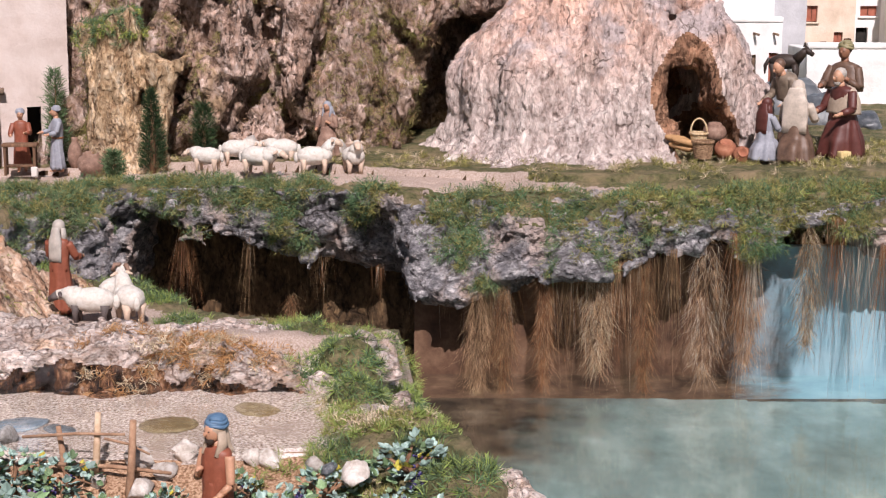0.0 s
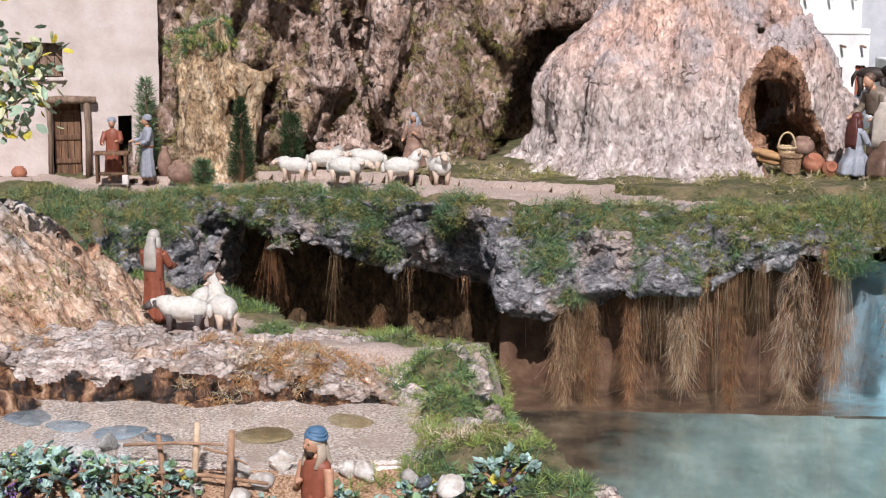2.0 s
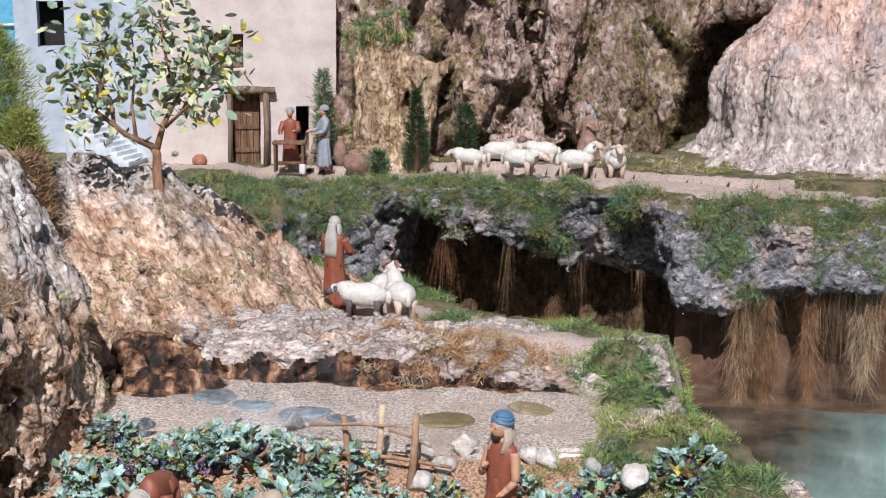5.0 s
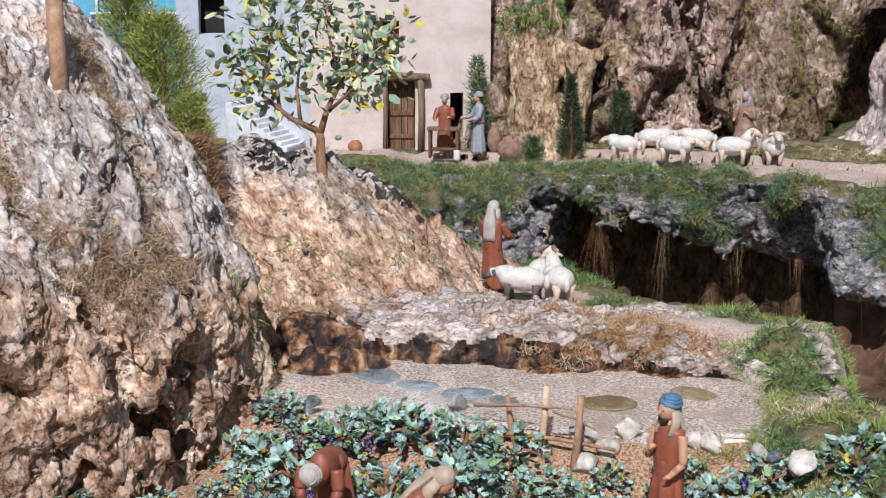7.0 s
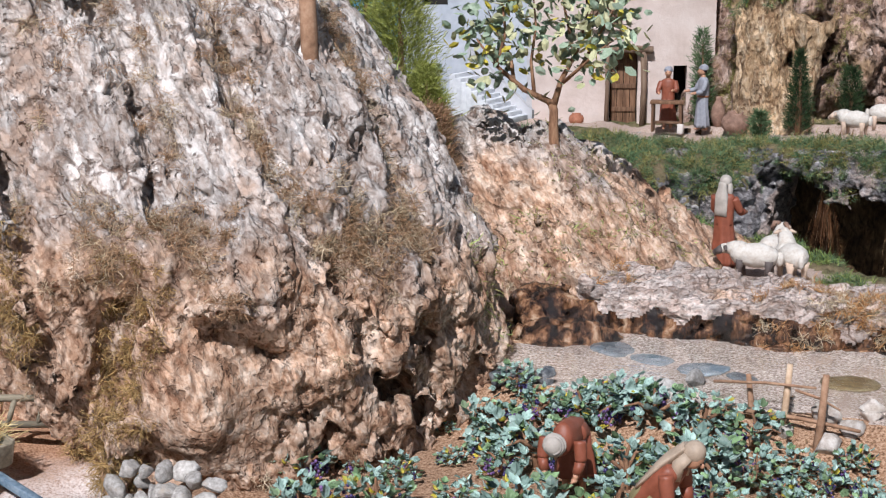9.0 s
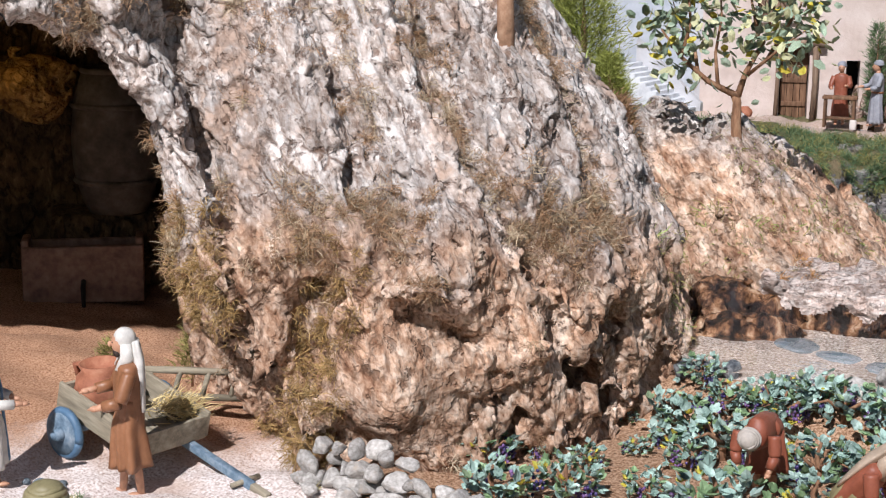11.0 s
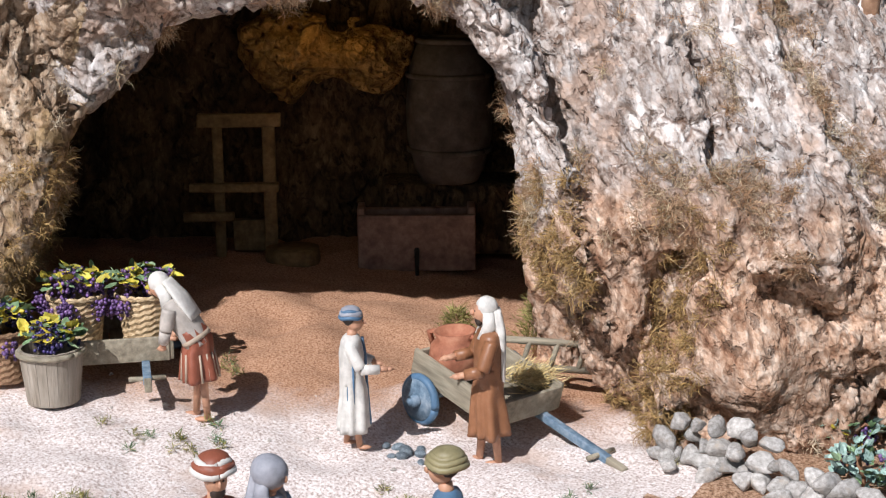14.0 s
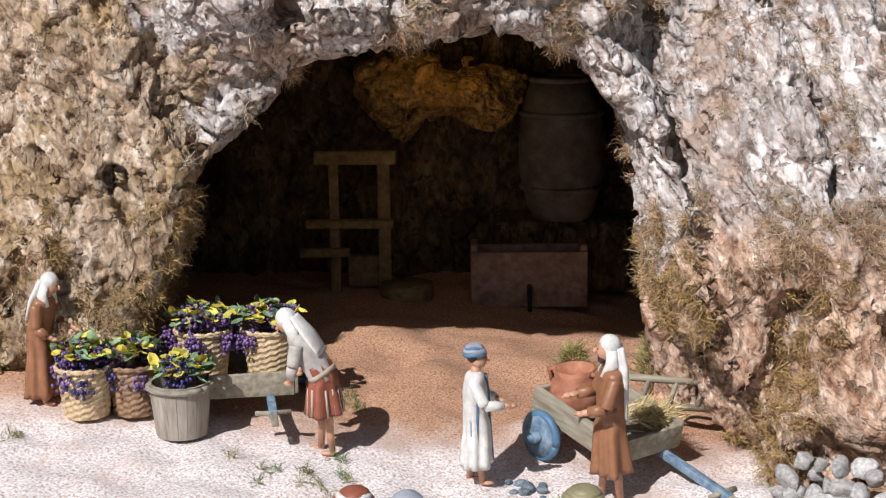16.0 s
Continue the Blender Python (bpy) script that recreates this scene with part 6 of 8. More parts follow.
# ================= carts =================
def cart(x, y, z, turn, tilt, label, wheel, long=0.19, wide=0.085, reach=0.19, pole_at=0.0):
    """A two-wheeled hand cart; its bed runs along x, the shaft towards +x."""
    root = tagged(base("hand_cart", pose(x, y, z, 0, tilt, turn)), label, "cart")
    for k in range(5):
        p = Build()
        p.box((0, -wide / 2 + wide * (k + 0.5) / 5, 0), (long, wide / 5 - 0.0015, 0.005), bevel=0.0008)
        p.thing("bed_plank", M_PLANK, parent=root)
    for s in (-1, 1):
        p = Build()
        p.box((0, s * wide / 2, 0.014), (long * 1.02, 0.005, 0.034), bevel=0.001, jitter=0.001)
        p.thing("side_board", M_PLANK, parent=root)
    for s in (-1, 1):
        e = Build()
        e.box((s * long / 2, 0, 0.012), (0.005, wide - 0.006, 0.03), bevel=0.001, jitter=0.001)
        e.thing("end_board", M_PLANK, parent=root)
    br = Build()
    br.tube([(reach * 0.93, pole_at - 0.022, -0.006), (reach * 0.93, pole_at + 0.022, -0.006)], [0.0032, 0.0032], segs=8)
    br.thing("crossbar", M_PLANK, parent=root)
    sh = Build()
    sh.box((reach / 2 + 0.02, pole_at, -0.007), (reach - 0.04, 0.010, 0.010), bevel=0.0012)
    sh.thing("shaft", M_BLUEWOOD, parent=root)
    sh = Build()
    sh.box((reach + 0.012, pole_at, -0.007), (0.030, 0.0085, 0.0085), bevel=0.001)
    sh.thing("shaft_tip", M_PLANK, parent=root)
    if wheel:
        ax = Build()
        ax.tube([(-long * 0.22, -wide * 0.85, -0.014), (-long * 0.22, wide * 0.85, -0.014)], [0.005, 0.005], segs=10)
        ax.thing("axle", M_BLUEWOOD, parent=root)
        for s in (-1, 1):
            w = base("wheel", pose(-long * 0.22, s * wide * 0.68, -0.014))
            w.parent = root
            d = Build()
            d.tube([(0, -0.006, 0), (0, 0.006, 0)], [0.026, 0.026], segs=26)
            d.thing("disc", M_BLUEWOOD, parent=w)
            t = Build()
            t.tube([(math.cos(a) * 0.027, 0, math.sin(a) * 0.027) for a in np.linspace(0, 2 * math.pi, 28)], [0.0055] * 28, segs=8)
            t.thing("tyre", M_BLUE, parent=w)
            hb = Build()
            hb.tube([(0, 0.002 * s, 0), (0, 0.016 * s, 0)], [0.009, 0.007], segs=12)
            hb.thing("hub", M_BLUEWOOD, parent=w)
    return root


cart(-1.350, 1.350, 0.004, -13, 14, "tilted pale hand cart with blue wheels and a jar", True, 0.145, 0.110, 0.185, 0.030)
cart(-1.752, 1.128, 0.046, -42, 2, "low hand cart of pale planks carrying baskets", True, 0.12, 0.125, 0.125, 0.03)
lathe_jar = ((0.0, 0.0), (0.016, 0.0), (0.024, 0.010), (0.027, 0.022), (0.024, 0.034), (0.018, 0.040), (0.021, 0.047), (0.019, 0.047), (0.015, 0.040), (0.0, 0.036))


def pot(x, y, z, profile, size, mat, label, tilt=0.0, turn=0.0, category="pot", lugs=False):
    root = tagged(base("clay_pot", pose(x, y, z, tilt, 0, turn)), label, category)
    b = Build()
    n = 24
    b.add([(math.cos(2 * math.pi * k / n) * r * size, math.sin(2 * math.pi * k / n) * r * size, zz * size) for r, zz in profile for k in range(n)],
          [[i * n + k, i * n + (k + 1) % n, (i + 1) * n + (k + 1) % n, (i + 1) * n + k] for i in range(len(profile) - 1) for k in range(n)])
    b.thing("body", mat, parent=root)
    if lugs:
        for s in (-1, 1):
            l = Build()
            l.tube([(s * 0.018 * size, 0, 0.044 * size), (s * 0.031 * size, 0, 0.041 * size), (s * 0.027 * size, 0, 0.028 * size)], [0.003 * size] * 3, segs=8)
            l.thing("handle", mat, parent=root)
    return root


pot(-1.385, 1.340, 0.016, lathe_jar, 1.25, M_CLAY, "round terracotta jar standing in a hand cart", tilt=4, lugs=True)
# ladder and straw at the cart
lad = tagged(base("wooden_ladder", pose(-1.335, 1.448, 0.024, 0, 6, 40)), "short wooden ladder lying across the cart", "ladder")
for s in (-1, 1):
    b = Build()
    b.tube([(-0.075, 0, 0.017 * s), (0, 0.002, 0.017 * s), (0.075, 0, 0.017 * s)], [0.0045, 0.005, 0.0045], segs=8)
    b.thing("rail", M_PLANK, parent=lad)
for k in range(4):
    b = Build()
    b.tube([(-0.055 + 0.036 * k, 0, -0.016), (-0.055 + 0.036 * k + 0.006, 0, 0.016)], [0.0035, 0.0035], segs=7)
    b.thing("rung", M_PLANK, parent=lad)
n = 500
at = np.array((-1.308, 1.382, 0.016)) + R0.normal(size=(n, 3)) * (0.014, 0.011, 0.006)
blades("straw_bundle", at, np.tile((0.5, 0.5, 0.1), (n, 1)), np.full(n, 0.022), 0.0013, [M_STRAW], "small heap of yellow straw in the cart", "straw", 5, 0.4, 0.4)


# ================= stones =================
def stone_mesh(seed, mat):
    b = Build()
    b.ball((0, 0, 0), (1.1, 0.82, 0.74), 0, 18, 12, lump=0.08 if mat in (M_SUNKEN, M_SUNKEN_BLUE) else 0.30, freq=0.9 + 0.13 * seed)
    me = b.mesh("stone", [mat])
    flat_ = mat in (M_SUNKEN, M_SUNKEN_BLUE)
    rr = random.Random(seed)
    cuts = [(Vector((rr.gauss(0, 1), rr.gauss(0, 1), rr.gauss(0, 1))).normalized(), rr.uniform(0.38, 0.68)) for _ in range(0 if flat_ else 10)]
    for v in me.vertices:
        q = v.co * 1.7 + Vector((seed * 3.1, seed * 1.7, 0))
        v.co *= 1 + (0.10 if flat_ else 0.20) * noise.noise(q)
        for n_, d_ in cuts:                          # broken faces
            over = v.co.dot(n_) - d_
            if over > 0:
                v.co -= n_ * over * 0.85
        v.co *= 1 + 0.05 * noise.noise(q * 2.7) + 0.02 * noise.noise(q * 6)
    return me


STONES = {m: [stone_mesh(k + 10 * j, m) for k in range(7)] for j, m in enumerate((M_STONE, M_STONE_WARM, M_STONE_DARK, M_SUNKEN, M_SUNKEN_BLUE))}


def stone(x, y, z, r, mat, parent=None, seed=0, flat=1.0):
    ob = new("stone", STONES[mat][seed % 7])
    ob.matrix_basis = pose(x, y, z, R0.uniform(-18, 18), R0.uniform(-18, 18), R0.uniform(0, 360)) @ Matrix.Diagonal((r, r * R0.uniform(0.8, 1.15), r * flat, 1))
    ob.parent = parent
    return ob


wall = tagged(base("dry_stone_wall", pose(0, 0, 0)), "low dry wall of rounded grey stones", "stone wall")
k = 0
for course in range(3):
    for i in range((15, 12, 6)[course]):
        t = (i + 0.5 * course + R0.uniform(-0.2, 0.2)) / 14
        x = -1.130 + 0.33 * t
        y = 1.378 - 0.05 * t + 0.012 * math.sin(5 * t) + 0.006 * course + R0.uniform(-0.008, 0.008)
        r = 0.017 * R0.uniform(0.7, 1.4)
        stone(x, y, gz(x, y) + 0.010 + 0.019 * course, r, M_STONE, wall, k, R0.uniform(0.7, 0.95))
        k += 1
        if course == 0 and i % 2:
            stone(x + 0.006, y - 0.024, gz(x, y) + 0.007, r * 0.8, M_STONE, wall, k + 3, 0.85)
# stones on the pond's rim
for x, y, z, r, m in ((-0.786, 1.865, 0.012, 0.019, M_STONE_DARK), (-0.752, 1.868, 0.012, 0.021, M_STONE_DARK), (-0.81, 1.84, 0.012, 0.019, M_STONE_DARK), (-0.625, 1.868, 0.010, 0.019, M_STONE_DARK),
                      (-0.587, 1.870, 0.012, 0.023, M_STONE), (-0.552, 1.882, 0.028, 0.018, M_STONE), (-0.545, 1.852, 0.004, 0.023, M_STONE_WARM), (-0.374, 1.838, 0.010, 0.025, M_STONE_WARM),
                      (-0.366, 1.790, -0.012, 0.022, M_STONE_WARM), (-0.340, 1.822, 0.0, 0.019, M_STONE_WARM), (-0.322, 1.862, 0.014, 0.023, M_STONE_WARM), (-0.282, 1.846, 0.006, 0.017, M_STONE_WARM),
                      (-0.215, 1.842, 0.008, 0.022, M_STONE_WARM), (-0.235, 1.852, 0.010, 0.016, M_STONE_WARM), (-0.104, 1.762, 0.020, 0.024, M_STONE_WARM), (-0.135, 1.775, 0.022, 0.013, M_STONE_DARK), (-0.155, 1.82, 0.012, 0.014, M_STONE_WARM), (-0.42, 1.80, -0.005, 0.014, M_STONE_WARM)):
    tagged(stone(x, y, z, r, m, None, int(r * 9999) + int(-x * 100)), "rounded wet dark stone on the pond's rim" if m is M_STONE_DARK else "rounded pale stone on the pond's rim", "stone", group="stones on the pond rim")
for x, y, r, m in ((-0.640, 1.990, 0.034, M_SUNKEN_BLUE), (-0.565, 1.965, 0.040, M_SUNKEN_BLUE), (-0.50, 1.95, 0.028, M_SUNKEN_BLUE), (-0.363, 1.972, 0.043, M_SUNKEN), (-0.252, 2.040, 0.038, M_SUNKEN), (-0.70, 2.03, 0.04, M_SUNKEN_BLUE)):
    tagged(stone(x, y, 0.005, r, m, None, int(r * 999), 0.34), "flat wet stone lying in the shallow pond", "stone", group="flat stones in the pond")
for i in range(16):
    x, y = -1.62 + R0.uniform(-0.25, 0.45), 0.95 + R0.uniform(0, 0.3)
    if -0.602 * (x + 1.58) + 0.799 * (y - 1.3) < -0.02:
        tagged(stone(x, y, gz(x, y), R0.uniform(0.002, 0.005), M_STONE_WARM, None, i), "tiny loose pebble on the gravel yard", "pebble", group="loose pebbles")

for k, (dx, dy, r) in enumerate(((0, 0, 0.010), (0.016, 0.006, 0.007), (-0.014, 0.004, 0.008), (0.004, -0.013, 0.007), (0.026, -0.006, 0.006), (-0.026, -0.004, 0.006), (0.010, 0.016, 0.006), (-0.006, -0.020, 0.005))):
    x, y = -1.368 + dx, 1.212 + dy
    tagged(stone(x, y, gz(x, y) + 0.3 * r, r, M_SUNKEN_BLUE, None, k), "small blue-grey stone in a heap by the boy", "stone", group="heap of blue-grey stones")

# ================= stick fence by the pond =================
fence = tagged(base("stick_fence", pose(0, 0, 0)), "small fence of knotty sticks with thin rails", "fence")
M_PEELED = surface("peeled_stick", [(0.3, (0.40, 0.26, 0.16)), (0.5, (0.56, 0.40, 0.27)), (0.7, (0.70, 0.56, 0.42))], scale=60, rough=0.8, bump=0.4, depth=0.0008)
M_STICK = surface("bark_stick", [(0.3, (0.20, 0.11, 0.065)), (0.5, (0.36, 0.21, 0.13)), (0.7, (0.50, 0.33, 0.22))], scale=60, rough=0.85, bump=0.5, depth=0.001)
for (x, y, z), (dx, dz), r, m in (((-0.470, 1.83, -0.02), (-0.004, 0.075), 0.0042, M_STICK), ((-0.430, 1.812, -0.03), (0.010, 0.108), 0.0048, M_PEELED), ((-0.383, 1.79, -0.04), (0.010, 0.115), 0.0052, M_STICK)):
    b = Build()
    b.tube([(x, y, z), (x + dx * 0.4 + 0.003, y, z + dz * 0.5), (x + dx, y + 0.004, z + dz)], [r, r * 0.95, r * 0.8], segs=8)
    b.thing("post", m, parent=fence)
for p, q, r in (((-0.515, 1.82, 0.045), (-0.385, 1.80, 0.055), 0.002), ((-0.475, 1.815, 0.012), (-0.330, 1.80, 0.006), 0.0028), ((-0.41, 1.80, 0.05), (-0.355, 1.80, 0.03), 0.0018)):
    b = Build()
    b.tube([p, tuple((u + w) / 2 + 0.002 for u, w in zip(p, q)), q], [r, r, r * 0.8], segs=7)
    b.thing("rail", M_STICK, parent=fence)


# ================= vines =================
def vine(seed, h=0.06, spread_r=0.04, leaves=60):
    rr = np.random.RandomState(seed)
    root = tagged(base("grape_vine", pose(0, 0, 0)), "low grape vine with blue-green leaves", "vine", group="vines in the vineyard")
    st = Build()
    st.tube([(0, 0, -0.01), (0.004, 0.002, h * 0.3), (-0.002, 0.0, h * 0.6), (0.003, 0.003, h * 0.85)], [0.005, 0.004, 0.003, 0.0015], segs=7)
    for k in range(4):
        a = rr.rand() * 6.28
        st.tube([(0, 0, h * 0.35), (math.cos(a) * spread_r * 0.5, math.sin(a) * spread_r * 0.5, h * 0.6), (math.cos(a) * spread_r * 0.9, math.sin(a) * spread_r * 0.9, h * 0.55)], [0.003, 0.002, 0.001], segs=6)
    st.thing("stem", M_BARK, parent=root)
    n = leaves
    a, d = rr.rand(n) * 6.28, spread_r * np.sqrt(rr.rand(n))
    at = np.stack([np.cos(a) * d, np.sin(a) * d, h * (0.25 + 0.75 * rr.rand(n) * (1 - 0.5 * (d / spread_r) ** 2))], 1)
    out = at * (1, 1, 0.3) + rr.normal(size=(n, 3)) * 0.03 + (0, 0, 0.01)
    out /= np.linalg.norm(out, axis=1, keepdims=True)
    upv = rr.normal(size=(n, 3)) * 0.5 + (0, 0, 1)
    size = 0.0095 + 0.0075 * rr.rand(n)
    side = np.cross(out, upv)
    side /= np.linalg.norm(side, axis=1, keepdims=True)
    vs, qs, pk, off = [], [], [], 0
    colour = np.where(rr.rand(n) < 0.66, 0, np.where(rr.rand(n) < 0.90, 1, 2))
    for t, k in ((0.0, 1.0), (0.75, 0.8), (-0.75, 0.8)):
        dd = out + side * t
        dd /= np.linalg.norm(dd, axis=1, keepdims=True)
        v, q = leaf_mesh(at, dd, upv, size * k, 0.62)
        vs.append(v), qs.append(q + off), pk.extend([colour, colour])
        off += len(v)
    f = new("foliage", mesh_of("foliage", np.concatenate(vs), np.concatenate(qs), [M_LEAF_B, M_LEAF_G, M_LEAF_Y], np.concatenate(pk), smooth=False))
    f.parent = root
    for k in range(3):
        b = Build()
        for _ in range(16):
            q = rr.normal(size=3) * (0.005, 0.005, 0.007)
            b.ball(tuple(q), 0.0028, 0, 5, 3)
        a2 = rr.rand() * 6.28
        b.thing("grape_bunch", M_GRAPE if k else M_GRAPE_RED, pose(math.cos(a2) * spread_r * 0.8, math.sin(a2) * spread_r * 0.8, h * 0.4), root)
    return root


VINES = [vine(70 + k, 0.056 + 0.006 * k, 0.040 + 0.003 * k, 78 + 8 * k) for k in range(4)]
spots = [(-0.665, 1.835), (-0.585, 1.80), (-0.455, 1.785), (-0.735, 1.79), (-0.36, 1.73), (-0.79, 1.755), (-0.255, 1.75), (-0.52, 1.80), (-0.49, 1.765), (-0.66, 1.79), (-0.575, 1.735), (-0.436, 1.70), (-0.31, 1.715), (-0.74, 1.65), (-0.585, 1.655), (-0.40, 1.745), (-0.81, 1.66), (-0.50, 1.67), (-0.22, 1.67), (-0.37, 1.62), (-0.86, 1.76), (-0.708, 1.69), (-0.685, 1.80), (-0.52, 1.745), (-0.40, 1.66), (-0.19, 1.72), (-0.10, 1.66), (-0.64, 1.64), (-0.785, 1.715), (-0.962, 1.545),
         (-0.845, 1.58), (-0.47, 1.60), (-0.915, 1.60), (-0.744, 1.517), (-0.56, 1.53), (-0.35, 1.55), (-0.20, 1.62), (-0.65, 1.46), (-0.83, 1.47), (-0.42, 1.46), (-0.29, 1.66), (-0.03, 1.60), (-0.30, 1.44), (-0.16, 1.50), (-0.72, 1.38), (-0.90, 1.42), (-0.25, 1.78), (-0.14, 1.77), (-0.06, 1.72),
         (-0.62, 1.83), (-0.33, 1.77), (-0.29, 1.60), (-0.12, 1.58), (0.0, 1.67), (-0.04, 1.79), (-0.78, 1.83), (-0.47, 1.53), (0.06, 1.57)]
for k, (x, y) in enumerate(spots):
    m = upright(x, y, gz(x, y) - 0.004, 73 * k) @ Matrix.Scale(0.62 + 0.65 * ((k * 37) % 10) / 10, 4)
    if k < 4:
        VINES[k].matrix_basis = m
    else:
        copy_thing(VINES[k % 4], m)

# ================= the house on the plateau =================
def holed_wall(w, h, t, holes, mat_name, mat, root, name="wall"):
    """A wall in the xz plane from (0, 0) to (w, h), t thick towards +y, with real openings (x0, x1, z0, z1)."""
    xs = sorted({0, w, *[v for o in holes for v in o[:2]]})
    zs = sorted({0, h, *[v for o in holes for v in o[2:]]})
    bm = bmesh.new()
    for i in range(len(xs) - 1):
        for k in range(len(zs) - 1):
            cx_, cz_ = (xs[i] + xs[i + 1]) / 2, (zs[k] + zs[k + 1]) / 2
            if any(o[0] < cx_ < o[1] and o[2] < cz_ < o[3] for o in holes):
                continue
            q = [bm.verts.new((x, 0, z)) for x, z in ((xs[i], zs[k]), (xs[i + 1], zs[k]), (xs[i + 1], zs[k + 1]), (xs[i], zs[k + 1]))]
            bm.faces.new(q)
    bmesh.ops.remove_doubles(bm, verts=bm.verts[:], dist=1e-5)
    bmesh.ops.subdivide_edges(bm, edges=bm.edges[:], cuts=5, use_grid_fill=True)
    ret = bmesh.ops.extrude_face_region(bm, geom=bm.faces[:])
    bmesh.ops.translate(bm, verts=[v for v in ret["geom"] if isinstance(v, bmesh.types.BMVert)], vec=(0, t, 0))
    bmesh.ops.recalc_face_normals(bm, faces=bm.faces[:])
    for v in bm.verts:
        v.co += noise.noise_vector(v.co * 14) * 0.0025
    me = bpy.data.meshes.new(name)
    bm.to_mesh(me)
    bm.free()
    me.materials.append(mat)
    ob = new(name, me)
    ob.parent = root
    return ob


def plank_panel(root, x0, x1, z0, z1, y, n, mat, name="plank", thick=0.006):
    w = (x1 - x0) / n
    for k in range(n):
        b = Build()
        b.box((x0 + w * (k + 0.5), y, (z0 + z1) / 2), (w - 0.0012, thick, z1 - z0), bevel=0.0008)
        b.thing(name, mat, parent=root)


house = tagged(base("house", pose(-1.385, 3.745, 0.105, 0, 0, 16)), "pink plastered house with wooden door and lattice window", "house")
HOLES = [(0.200, 0.270, 0.0, 0.190), (0.135, 0.230, 0.252, 0.340), (0.360, 0.395, 0.0, 0.155)]
holed_wall(0.465, 0.452, 0.05, HOLES, "pink_plaster", M_PLASTER, house)
side = holed_wall(0.40, 0.452, 0.04, [], "pink_plaster", M_PLASTER, house, "side_wall")
side.matrix_basis = pose(0.465, 0.005, 0, 0, 0, 88)
# left side grey instead of pink: its shade is put into the plaster
side2 = holed_wall(0.40, 0.452, 0.04, [], "pink_plaster", M_GREYWALL, house, "side_wall")
side2.matrix_basis = pose(0.0, 0.405, 0, 0, 0, -92)
b = Build()
b.box((0.2325, 0.21, 0.446), (0.46, 0.40, 0.012), bevel=0.002)
b.thing("roof", M_PLASTER, parent=house)
b = Build()
b.tube([(-0.004, 0.012, 0.455), (0.15, 0.012, 0.459), (0.30, 0.012, 0.454), (0.468, 0.012, 0.458)], [0.016, 0.014, 0.016, 0.014], segs=10, up=(0, 0, 1))
b.thing("parapet", M_WHITEWASH, parent=house)
# black board carries the darkness of the room behind door and window
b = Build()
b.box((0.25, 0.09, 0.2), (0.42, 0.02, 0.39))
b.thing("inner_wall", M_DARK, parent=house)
door = base("door", pose(0, 0, 0))
door.parent = house
plank_panel(door, 0.202, 0.268, 0.002, 0.188, 0.030, 4, M_DOOR)
for z in (0.04, 0.10, 0.165):
    b = Build()
    b.box((0.235, 0.025, z), (0.064, 0.004, 0.012), bevel=0.0008)
    b.thing("batten", M_DOOR, parent=door)
b = Build()
b.tube([(0.180, -0.016, 0.197), (0.23, -0.018, 0.199), (0.308, -0.017, 0.196)], [0.0095, 0.0105, 0.0095], segs=9)
b.thing("lintel", M_WOOD, parent=house)
for x, r in ((0.284, 0.0085), (0.191, 0.006)):
    b = Build()
    b.tube([(x, -0.018, 0.0), (x + 0.002, -0.017, 0.10), (x, -0.017, 0.192)], [r, r * 0.9, r], segs=9)
    b.thing("post", M_WOOD, parent=house)
win = base("window", pose(0.025, 0, 0))
win.parent = house
plank_panel(win, 0.112, 0.203, 0.254, 0.338, 0.036, 5, M_WOOD)
for k, (x0, z0, x1, z1) in enumerate(((0.112, 0.258, 0.175, 0.336), (0.14, 0.338, 0.203, 0.262), (0.175, 0.336, 0.203, 0.29), (0.112, 0.30, 0.15, 0.256))):
    b = Build()
    b.tube([(x0, 0.028, z0), (x1, 0.028, z1)], [0.0022, 0.0022], segs=6)
    b.thing("lattice_bar", M_WOOD, parent=win)
b = Build()
b.box((0.157, 0.0, 0.249), (0.105, 0.022, 0.008), bevel=0.002)
b.thing("window_sill", M_PLASTER, parent=win)
# craftsman's table, jars
table = tagged(base("work_table", upright(-1.010, 3.665, 0.115, 8)), "small dark wooden work table by the house", "table")
b = Build()
b.box((0, 0, 0.072), (0.082, 0.04, 0.007), bevel=0.0012)
b.thing("tabletop", M_DOOR, parent=table)
for x, y in ((-0.034, -0.014), (0.034, -0.014), (-0.034, 0.014), (0.034, 0.014)):
    b = Build()
    b.box((x, y, 0.035), (0.007, 0.007, 0.07), bevel=0.0008)
    b.thing("leg", M_DOOR, parent=table)
b = Build()
b.box((0, 0.0, 0.022), (0.066, 0.024, 0.005), bevel=0.0008)
b.thing("shelf", M_DOOR, parent=table)
tagged(Build().box((0.03, -0.028, 0.012), (0.016, 0.012, 0.024), bevel=0.003, jitter=0.002).thing("stone_block", M_STONE_WARM, upright(-1.0, 3.665, 0.114)), "small pale block beside the work table", "block")
AMPHORA = ((0.0, 0.0), (0.008, 0.0), (0.016, 0.018), (0.019, 0.040), (0.014, 0.060), (0.007, 0.072), (0.009, 0.082), (0.007, 0.082), (0.005, 0.072), (0.0, 0.07))
FATJAR = ((0.0, 0.0), (0.018, 0.0), (0.030, 0.014), (0.033, 0.026), (0.028, 0.040), (0.018, 0.046), (0.019, 0.050), (0.015, 0.050), (0.013, 0.044), (0.0, 0.04))
pot(-0.905, 3.765, 0.116, AMPHORA, 0.95, M_CLAY_DARK, "tall clay amphora leaning by the house", tilt=-6, category="amphora")
